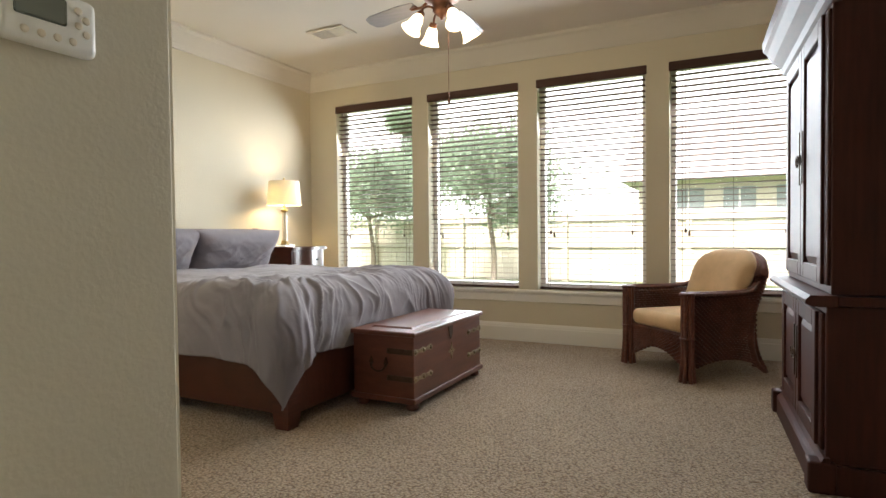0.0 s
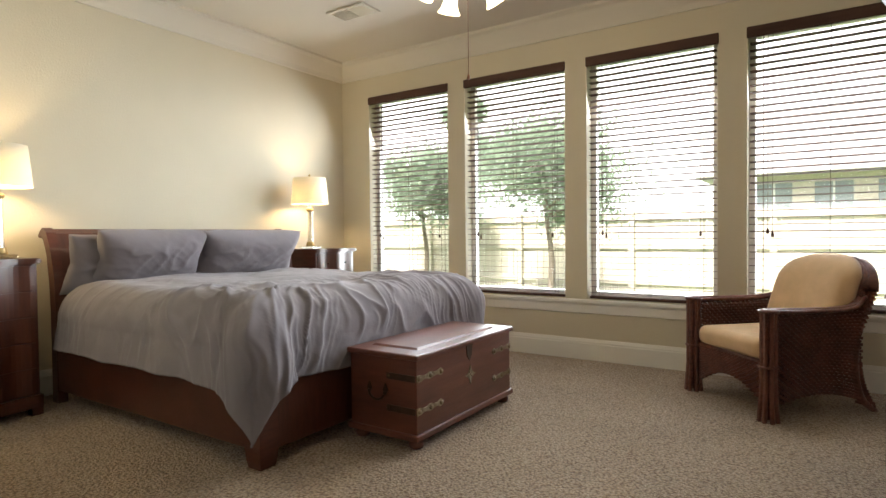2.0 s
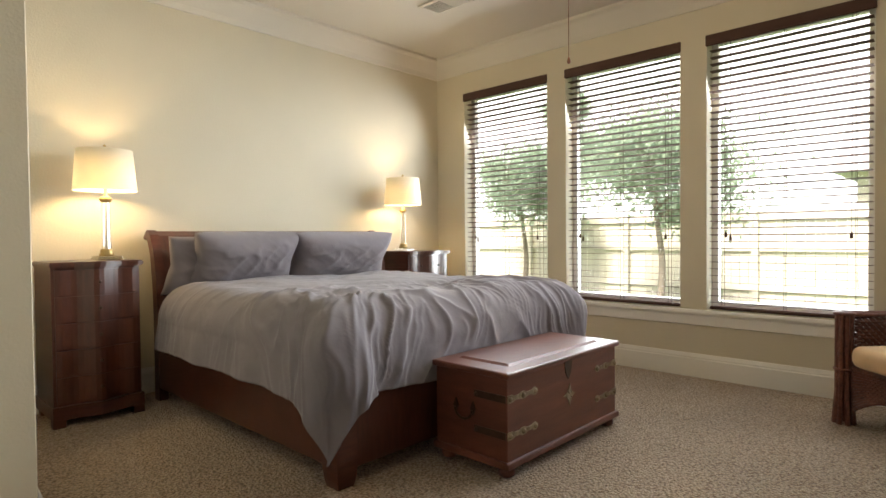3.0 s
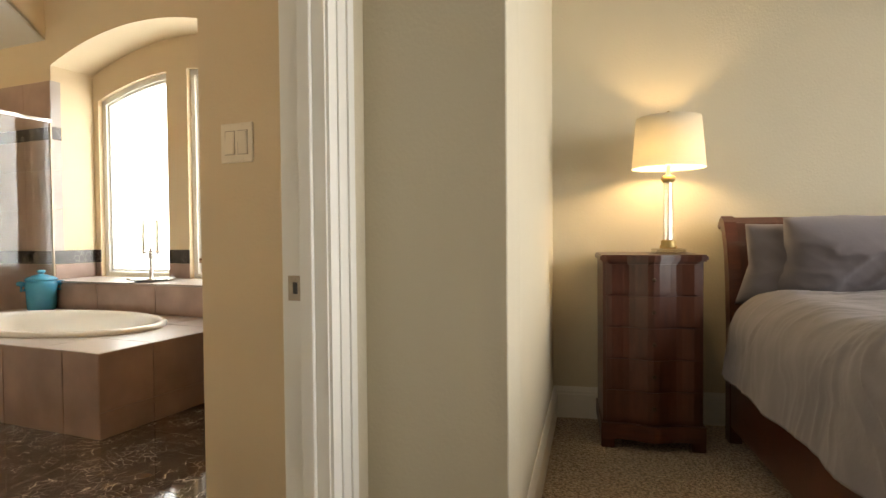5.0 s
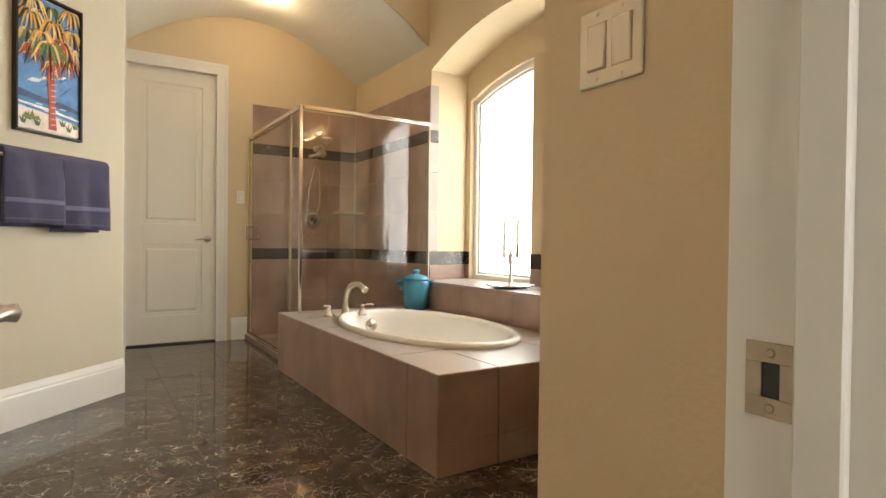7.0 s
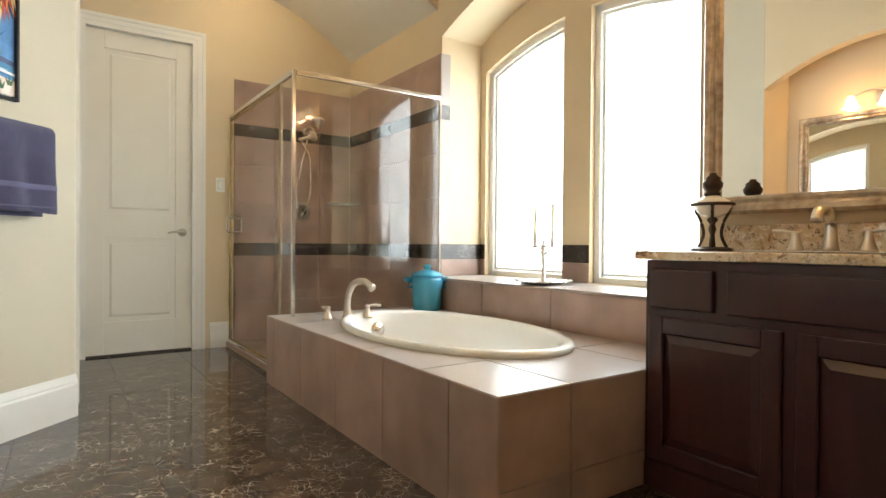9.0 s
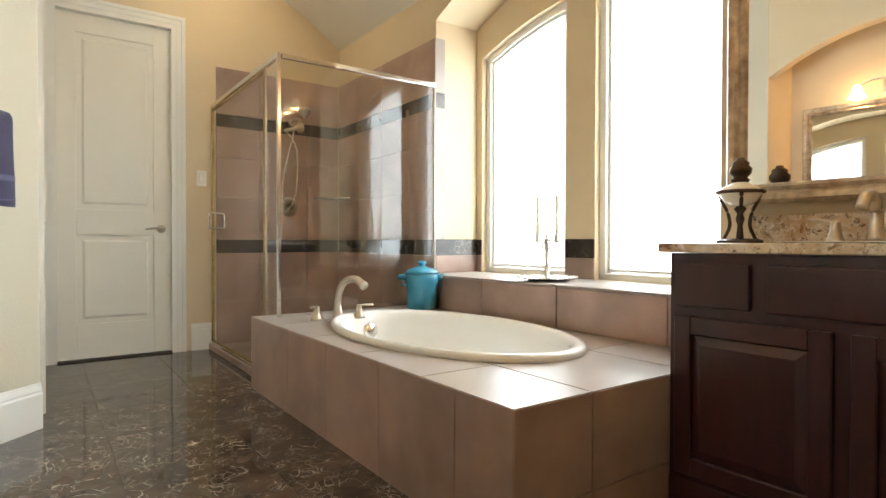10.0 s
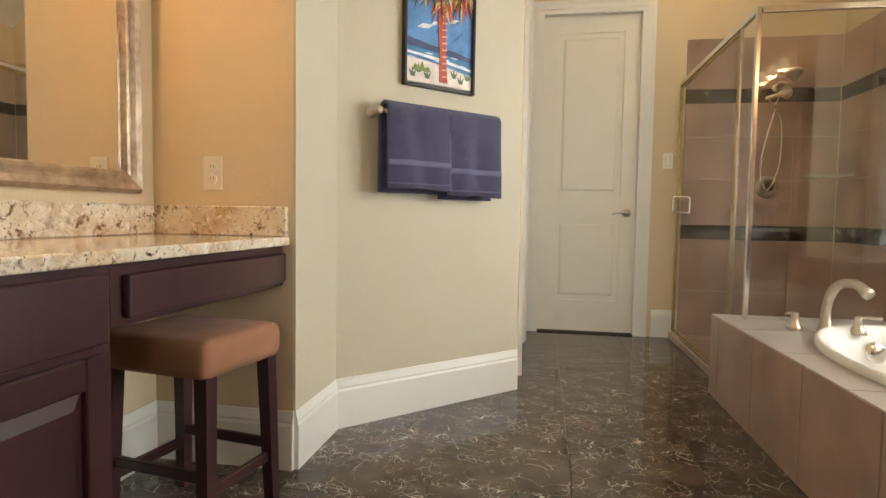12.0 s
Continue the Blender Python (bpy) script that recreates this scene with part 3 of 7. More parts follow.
def duvet():
    """A thick cover draped over the mattress: soft top, rounded shoulders, creases that fan to the foot, hanging hems and corner points."""
    x_head, x_foot, y0, y1, top = -3.38, -1.765, 2.055, 3.835, 0.668
    R, H = 0.20, 0.465
    lx, ly = x_foot - x_head, y1 - y0
    nx, ny = 250, 290
    bm = bmesh.new()
    grid = []
    for i in range(nx + 1):
        row = []
        u = i / nx * (lx - R + H)
        for j in range(ny + 1):
            v = R - H + j / ny * (ly - 2 * R + 2 * H)
            # soft lumps of the filling
            p = Vector((u * 2.0, v * 2.0, 0))
            puff = 0.020 * noise.noise(p) + 0.009 * noise.noise(p * 2.6) + 0.003 * noise.noise(p * 7)
            wx = 0.10 * noise.noise(Vector((u * 3, v * 3, 4.4))) + 0.03 * noise.noise(Vector((u * 8, v * 8, 1.4)))
            wy = 0.10 * noise.noise(Vector((u * 3, v * 3, 7.7))) + 0.03 * noise.noise(Vector((u * 8, v * 8, 2.9)))
            cu, cv = u + wx - 0.35, v + wy - 1.15
            fan, reach = math.atan2(cv, cu), math.hypot(cu, cv)
            far = min(1.0, max(0.30, (u - 0.5) * 1.3))
            grow = min(1.0, max(0.0, (reach - 0.40) / 0.6)) * far
            for freq, am, sd in ((3.5, 0.018, 1.7), (7.0, 0.017, 6.1), (12.0, 0.015, 3.3), (21.0, 0.011, 5.2), (36.0, 0.006, 9.3)):
                here = min(1.0, max(0.0, noise.noise(Vector((u * 2.3, v * 2.3, sd + 20))) + 0.30) * 2)
                puff += am * max(0.0, 1 - abs(noise.noise(Vector((fan * freq, reach * 2.2, sd)))) / 0.22) ** 1.5 * grow * here
            # a few short wrinkles across the top by the pillows
            head = max(0.0, 1 - abs(u - 0.22) / 0.2)
            puff += 0.012 * head * max(0.0, 1 - abs(noise.noise(Vector((u * 9 + v, v * 2.2, 8.1)))) / 0.25)
            eu = max(0.0, u - (lx - R))
            near, away = max(0.0, R - v), max(0.0, v - (ly - R))
            ev = near + away
            e = math.hypot(eu, ev)
            x = x_head + min(u, lx - R)
            y = y0 + min(max(v, R), ly - R)
            if e > 0:
                du, dv = eu / e, (ev if away else -ev) / e
                a = min(e / R, math.pi / 2)
                extra = max(0.0, e - R * math.pi / 2)
                k = min(1.0, extra / 0.16)
                along = u if ev > eu else v
                hem = 1 + 0.10 * noise.noise(Vector((along * 2.4, 9, 1)))
                fold = math.sin(along * 15 + 4 * noise.noise(Vector((along * 2.5, 0, 5)))) * 0.5 + 0.8 * noise.noise(Vector((along * 6, extra * 2, 2)))
                corner = math.sin(2 * math.atan2(ev, eu))
                fold += 1.2 * corner * math.sin(5 * math.atan2(ev, eu) + 0.8)
                out = R * math.sin(a) * (1 + 0.50 * corner ** 2) + (0.18 if near else 0.05) * extra * (1 - 0.5 * corner) + 0.016 * fold * k + puff * math.sin(a) * 0.8
                drop = R * (1 - math.cos(a)) + extra * hem
                x += du * out
                y += dv * out
                z = max(top - drop + puff * math.cos(a), 0.13)
            else:
                z = top + puff
            row.append(bm.verts.new((x, y, z)))
        grid.append(row)
    for i in range(nx):
        for j in range(ny):
            bm.faces.new((grid[i][j], grid[i + 1][j], grid[i + 1][j + 1], grid[i][j + 1]))
    bmesh.ops.recalc_face_normals(bm, faces=bm.faces)
    d = link("duvet", bm, DUVET, None, "", True)
    d.modifiers.new("thick", "SOLIDIFY").thickness = 0.014
    tagged(d, "rumpled grey cotton duvet draped over the bed", "duvet")


duvet()


def pillow(m, w, h, t, label, seed):
    n = 48
    bm = bmesh.new()
    sides = []
    for sgn in (1, -1):
        g = []
        for i in range(n + 1):
            row = []
            for j in range(n + 1):
                u, v = i / n * 2 - 1, j / n * 2 - 1
                f = max(0, (1 - abs(u) ** 3.2)) ** 0.5 * max(0, (1 - abs(v) ** 3.2)) ** 0.5
                pin = 1 - 0.07 * (1 - abs(u)) * abs(v) ** 2
                pin2 = 1 - 0.10 * (1 - abs(v)) * abs(u) ** 2
                wr = 0.012 * noise.noise(Vector((u * 2.5 + seed, v * 2.5, sgn))) + 0.018 * max(0.0, 0.25 - abs(noise.noise(Vector((u * 2.6 + v * 1.5 + seed, v * 1.2 - u, 4))))) * 2 + 0.010 * max(0.0, 0.25 - abs(noise.noise(Vector((u * 4 - v * 2 + seed, v * 2 + u, 9))))) 
                row.append((u * w / 2 * pin2, sgn * (t / 2 * f + wr * f), v * h / 2 * pin))
            g.append(row)
        sides.append(g)
    vs = {}

    def vert(s, i, j):
        key = (0 if i in (0, n) or j in (0, n) else s, i, j)
        if key not in vs:
            vs[key] = bm.verts.new(sides[s][i][j])
        return vs[key]

    for s in (0, 1):
        for i in range(n):
            for j in range(n):
                q = [vert(s, i, j), vert(s, i + 1, j), vert(s, i + 1, j + 1), vert(s, i, j + 1)]
                bm.faces.new(q if s == 0 else q[::-1])
    bmesh.ops.recalc_face_normals(bm, faces=bm.faces)
    p = link("pillow", bm, DUVET, None, "", True)
    p.matrix_world = m
    tagged(p, label, "pillow", "pillows on the bed")


pillow(pose(-3.35, 2.56, 0.80, -28, 0, -90), 0.68, 0.36, 0.22, "plump grey pillow leaning on the headboard", 1)
pillow(pose(-3.33, 3.26, 0.80, -30, 0, -92), 0.80, 0.36, 0.22, "plump creased grey pillow leaning on the headboard", 5)
pillow(pose(-3.43, 2.46, 0.77, -20, 0, -88), 0.70, 0.36, 0.16, "grey pillow tucked behind another pillow", 9)
pillow(pose(-3.43, 3.40, 0.77, -20, 0, -90), 0.70, 0.36, 0.16, "grey pillow tucked behind another pillow", 13)


def chest():
    x0, x1, y0, y1 = -1.735, -1.365, 2.575, 3.44
    c = thing("blanket_chest", pose(0, 0, 0), "antique reddish wooden chest with brass straps at the bed's foot", "chest")
    part("body", box(x0, x1, y0, y1, 0.065, 0.385, 0.003), CHESTW, c)
    part("plinth", box(x0 - 0.012, x1 + 0.014, y0 - 0.014, y1 + 0.014, 0.04, 0.068, 0.006, 2), CHESTW, c)
    lid = part("lid", box(x0 - 0.01, x1 + 0.016, y0 - 0.016, y1 + 0.016, 0.385, 0.41, 0.006, 2), CHESTW, c)
    b = bmesh.new()
    a0 = [(x0 + 0.06, y0 + 0.08, 0.41), (x1 - 0.05, y0 + 0.08, 0.41), (x1 - 0.05, y1 - 0.08, 0.41), (x0 + 0.06, y1 - 0.08, 0.41)]
    a1 = [(x0 + 0.072, y0 + 0.092, 0.418), (x1 - 0.062, y0 + 0.092, 0.418), (x1 - 0.062, y1 - 0.092, 0.418), (x0 + 0.072, y1 - 0.092, 0.418)]
    lo, hi = [b.verts.new(p) for p in a0], [b.verts.new(p) for p in a1]
    b.faces.new(hi)
    for k in range(4):
        b.faces.new((lo[k], lo[(k + 1) % 4], hi[(k + 1) % 4], hi[k]))
    bmesh.ops.recalc_face_normals(b, faces=b.faces)
    part("raised_panel", b, CHESTW, lid)
    for x in (x0 + 0.04, x1 - 0.03):
        for y in (y0 + 0.035, y1 - 0.035):
            part("foot", moved(lathe([(0.024, 0.0), (0.033, 0.008), (0.034, 0.022), (0.026, 0.04)], 14), Matrix.Translation((x, y, 0))), CHESTW, c, smooth=True)
    for z in (0.165, 0.305):
        for y, s in ((y0, 1), (y1, -1)):
            ln = 0.20
            lobes = [(0, 0.015), (0.03, 0.015), (0.045, 0.009), (0.075, 0.009), (0.09, 0.015), (0.11, 0.015), (0.125, 0.009), (0.155, 0.008), (0.17, 0.014), (0.185, 0.016), (ln, 0.006)]
            b = extrude_poly([(x1, y + s * a, z - h) for a, h in lobes] + [(x1, y + s * a, z + h) for a, h in reversed(lobes)], (0.004, 0, 0))
            for k in (0.015, 0.10, 0.182):
                join(b, moved(lathe([(0.011, 0), (0.010, 0.005), (0.004, 0.009)], 10), Matrix.Translation((x1 + 0.003, y + s * k, z)) @ Matrix.Rotation(radians(90), 4, "Y")))
            part("strap", b, AGED, c, "lobed tarnished brass strap")
        b = box(x1 - 0.16, x1 - 0.005, y0 - 0.004, y0, z - 0.014, z + 0.014, 0.001)
        join(b, moved(lathe([(0.009, 0), (0.008, 0.004), (0.003, 0.007)], 10), Matrix.Translation((x1 - 0.15, y0 - 0.003, z)) @ Matrix.Rotation(radians(90), 4, "X")))
        part("side_strap", b, DARKMETAL, c)
    ym = (y0 + y1) / 2
    part("lock_plate", extrude_poly([(x1, ym - 0.03, 0.385), (x1, ym + 0.03, 0.385), (x1, ym + 0.02, 0.33), (x1, ym, 0.305), (x1, ym - 0.02, 0.33)], (0.004, 0, 0)), DARKMETAL, c)
    b = bmesh.new()
    for k in range(4):
        an = k * math.pi / 2
        join(b, moved(extrude_poly([(x1, 0, 0), (x1, 0.014, 0.018), (x1, 0.006, 0.03), (x1, 0, 0.048), (x1, -0.006, 0.03), (x1, -0.014, 0.018)], (0.004, 0, 0)), Matrix.Translation((0, ym + 0.01, 0.235)) @ Matrix.Rotation(an, 4, "X")))
    part("cross_mount", b, AGED, c, "tarnished cross-shaped mount")
    b = tube([(x0 + 0.16 + 0.045 * math.cos(t), y0 - 0.012, 0.235 + 0.04 * math.sin(t)) for t in [math.pi + k * math.pi / 12 for k in range(13)]], 0.005, 8)
    for xx in (x0 + 0.115, x0 + 0.205):
        join(b, extrude_poly([(xx - 0.012, y0, 0.24), (xx, y0, 0.215), (xx + 0.012, y0, 0.24), (xx, y0, 0.27)], (0, -0.008, 0)))
    part("side_handle", b, DARKMETAL, c)


chest()


def night_chest(m, w, d, h, n, label, front):
    """Tall chest with a bowed front: n drawers, knobs, shaped plinth. Local x to the front, y across."""
    c = thing("night_chest", m, label, "night chest")

    def bow(y, extra=0.0):
        t = y / (w / 2)
        return d + extra + 0.035 * (1 - t * t) + 0.012 * math.cos(t * math.pi * 2)

    N = 16
    ys = [-w / 2 + w * k / N for k in range(N + 1)]
    part("body", extrude_poly([(0, -w / 2, 0.10)] + [(bow(y) - 0.02, y, 0.10) for y in ys] + [(0, w / 2, 0.10)], (0, 0, h - 0.125)), CHERRY, c)
    b = extrude_poly([(0, -w / 2 - 0.012, h - 0.028)] + [(bow(y, 0.012), y * (1 + 0.024 / w), h - 0.028) for y in ys] + [(0, w / 2 + 0.012, h - 0.028)], (0, 0, 0.028))
    bmesh.ops.bevel(b, geom=[e for e in b.edges if abs(e.verts[0].co.z - e.verts[1].co.z) < 1e-5], offset=0.006, segments=2, affect="EDGES")
    part("top", b, CHERRY_H, c)
    part("plinth", extrude_poly([(0, -w / 2 - 0.008, 0.04)] + [(bow(y, 0.004), y * (1 + 0.016 / w), 0.04) for y in ys] + [(0, w / 2 + 0.008, 0.04)], (0, 0, 0.065)), CHERRY, c)
    for x, y in ((0.03, -w / 2 + 0.03), (0.03, w / 2 - 0.03), (d - 0.01, -w / 2 + 0.02), (d - 0.01, w / 2 - 0.02)):
        part("foot", box(x - 0.028, x + 0.028, y - 0.028, y + 0.028, 0, 0.042, 0.006, 2), CHERRY, c)
    hh = (h - 0.15) / n
    for k in range(n):
        z0, z1 = 0.118 + k * hh, 0.118 + (k + 1) * hh - 0.008
        dr = part("drawer", extrude_poly([(bow(y) - 0.03, y * 0.93, z0) for y in ys] + [(bow(y) - 0.012, y * 0.93, z0) for y in reversed(ys)], (0, 0, z1 - z0)), front, c)
        for y in ((0,) if w < 0.43 else (-0.1, 0.1)):
            part("knob", moved(lathe([(0.004, 0), (0.004, 0.010), (0.008, 0.013), (0.007, 0.018), (0.003, 0.020)], 12), Matrix.Translation((bow(y) - 0.012, y, (z0 + z1) / 2)) @ Matrix.Rotation(radians(90), 4, "Y")), DARKMETAL, dr, "small dark knob", True)


night_chest(pose(-3.70, 1.757, 0), 0.40, 0.35, 0.815, 5, "tall bow-front cherry night chest beside the bed", CHERRY_H)
night_chest(pose(-3.70, 4.13, 0), 0.44, 0.37, 0.81, 4, "bow-front cherry night chest near the window", CHERRY_H)


def table_lamp(x, y, z, power):
    t = thing("table_lamp", pose(x, y, z), "lit crystal column lamp with cream drum shade", "table lamp", "bedside lamps")
    part("base", box(-0.062, 0.062, -0.062, 0.062, 0, 0.022, 0.004, 2), CRYSTAL, t, "clear crystal foot")
    part("collar", lathe([(0.036, 0.022), (0.036, 0.034), (0.03, 0.04), (0.032, 0.052), (0.026, 0.06)], 24), BRASS, t, "brass collar", True)
    part("column", lathe([(0.023, 0.06), (0.023, 0.10), (0.021, 0.31)], 12), CRYSTAL, t, "clear crystal column")
    part("capital", lathe([(0.022, 0.31), (0.03, 0.322), (0.03, 0.332), (0.022, 0.34), (0.008, 0.345), (0.008, 0.385)], 20), BRASS, t, "brass capital and socket", True)
    sh = part("shade", lathe([(0.152, 0.372), (0.152, 0.378), (0.134, 0.59), (0.132, 0.59), (0.150, 0.376)], 48, caps=False), SHADE, t, "cream linen drum shade", True)
    part("finial", lathe([(0.003, 0.56), (0.003, 0.60), (0.009, 0.606), (0.008, 0.616), (0.002, 0.622)], 12), BRASS, t)
    part("harp", tube([(0.13, 0, 0.585), (0, 0, 0.585), (-0.13, 0, 0.585)], 0.0018, 6, bm=tube([(0, 0.13, 0.585), (0, 0, 0.585), (0, -0.13, 0.585)], 0.0018, 6)), BRASS, t)
    bulb = part("bulb", moved(lathe([(0.013, 0), (0.014, 0.02), (0.028, 0.05), (0.028, 0.07), (0.012, 0.09)], 16), Matrix.Translation((0, 0, 0.385))), glow("lamp_bulb", (1.0, 0.85, 0.6), 2.5), t, "", True)
    bulb.visible_shadow = False
    lamp("lamp_light", "POINT", pose(x, y, z + 0.44), power, WARM, radius=0.035)


table_lamp(-3.50, 1.845, 0.815, 4.4)
table_lamp(-3.50, 4.01, 0.81, 4.0)


def armoire():
    a = thing("armoire", pose(0.345, 2.40, 0, 0, 0, 2.6), "tall dark mahogany armoire with panelled doors and cornice", "armoire")
    D, W = 0.60, 0.98
    part("lower_body", box(0.02, D, 0.0, W, 0.10, 0.645, 0.003), MAHOG, a)
    pl = [(-0.02, 0), (0.03, 0), (0.03, 0.125), (0.012, 0.125), (0.0, 0.105), (-0.012, 0.095), (-0.02, 0.085)]
    part("plinth", extrude_poly([(x, -0.02, z) for x, z in pl], (0, W + 0.04, 0)), MAHOG, a)
    part("plinth_side", box(0.03, D, -0.018, 0.0, 0, 0.10, 0.003), MAHOG, a)
    for y in (-0.024, W - 0.05):
        part("plinth_block", box(-0.036, 0.05, y, y + 0.075, 0, 0.11, 0.008, 2), MAHOG, a)
    led = [(-0.045, 0.655), (-0.045, 0.668), (-0.03, 0.684), (0.05, 0.684), (0.05, 0.645), (-0.02, 0.645)]
    part("waist_moulding", extrude_poly([(x, -0.018, z) for x, z in led], (0, W + 0.036, 0)), MAHOG, a)
    part("waist_side", box(0.05, D, -0.016, 0.0, 0.648, 0.68, 0.004), MAHOG, a)
    part("upper_body", box(0.035, D, 0.012, W - 0.012, 0.684, 1.70, 0.003), MAHOG, a)
    cor = [(0.03, 1.68), (0.012, 1.69), (0.005, 1.72), (-0.035, 1.755), (-0.06, 1.80), (-0.075, 1.815), (-0.08, 1.86), (0.06, 1.86), (0.06, 1.68)]
    part("cornice", extrude_poly([(x, -0.05, z) for x, z in cor], (0, W + 0.10, 0)), MAHOG, a)
    part("cornice_side", box(0.06, D, -0.045, 0.012, 1.76, 1.86, 0.01, 2), MAHOG, a)
    part("top_board", box(0.0, D, -0.04, W + 0.04, 1.862, 1.872), MAHOG, a)
    for z0, z1, xf in ((0.14, 0.62, 0.02), (0.715, 1.665, 0.035)):
        for y0, y1 in ((0.075, W / 2 - 0.003), (W / 2 + 0.003, W - 0.075)):
            st = 0.062
            lo = [(xf - 0.004, y0 + st, z0 + st), (xf - 0.004, y1 - st, z0 + st), (xf - 0.004, y1 - st, z1 - st), (xf - 0.004, y0 + st, z1 - st)]
            hi = [(xf - 0.016, y0 + st + 0.03, z0 + st + 0.03), (xf - 0.016, y1 - st - 0.03, z0 + st + 0.03), (xf - 0.016, y1 - st - 0.03, z1 - st - 0.03), (xf - 0.016, y0 + st + 0.03, z1 - st - 0.03)]
            b = bmesh.new()
            vl, vh = [b.verts.new(p) for p in lo], [b.verts.new(p) for p in hi]
            b.faces.new(vh)
            for k in range(4):
                b.faces.new((vl[k], vl[(k + 1) % 4], vh[(k + 1) % 4], vh[k]))
            bmesh.ops.recalc_face_normals(b, faces=b.faces)
            d = part("door", b, MAHOG, a)
            for nm, q in (("stile", (y0, y0 + st, z0, z1)), ("stile", (y1 - st, y1, z0, z1)), ("rail", (y0 + st, y1 - st, z0, z0 + st)), ("rail", (y0 + st, y1 - st, z1 - st, z1))):
                part(nm, box(xf - 0.022, xf, *q, 0.003), MAHOG, d)
            yk = W / 2 - 0.03 if y0 < W / 2 - 0.1 else W / 2 + 0.03
            zk = (z0 + z1) / 2 + 0.02
            b = extrude_poly([(xf - 0.022, yk - 0.012, zk - 0.11), (xf - 0.022, yk + 0.012, zk - 0.11), (xf - 0.022, yk + 0.016, zk), (xf - 0.022, yk + 0.012, zk + 0.11), (xf - 0.022, yk - 0.012, zk + 0.11), (xf - 0.022, yk - 0.016, zk)], (-0.004, 0, 0))
            join(b, tube([(xf - 0.032, yk + 0.022 * math.sin(t), zk - 0.01 + 0.022 * math.cos(t)) for t in [k * math.pi / 8 for k in range(16)]], 0.004, 8, closed=True))
            part("drop_handle", b, DARKMETAL, d)
        for y in (0.02, W - 0.07):
            b = bmesh.new()
            for k in range(4):
                box(xf - 0.012, xf + 0.002, y + k * 0.013, y + k * 0.013 + 0.009, z0, z1, 0.003, bm=b)
            part("fluted_pilaster", b, MAHOG, a)


armoire()


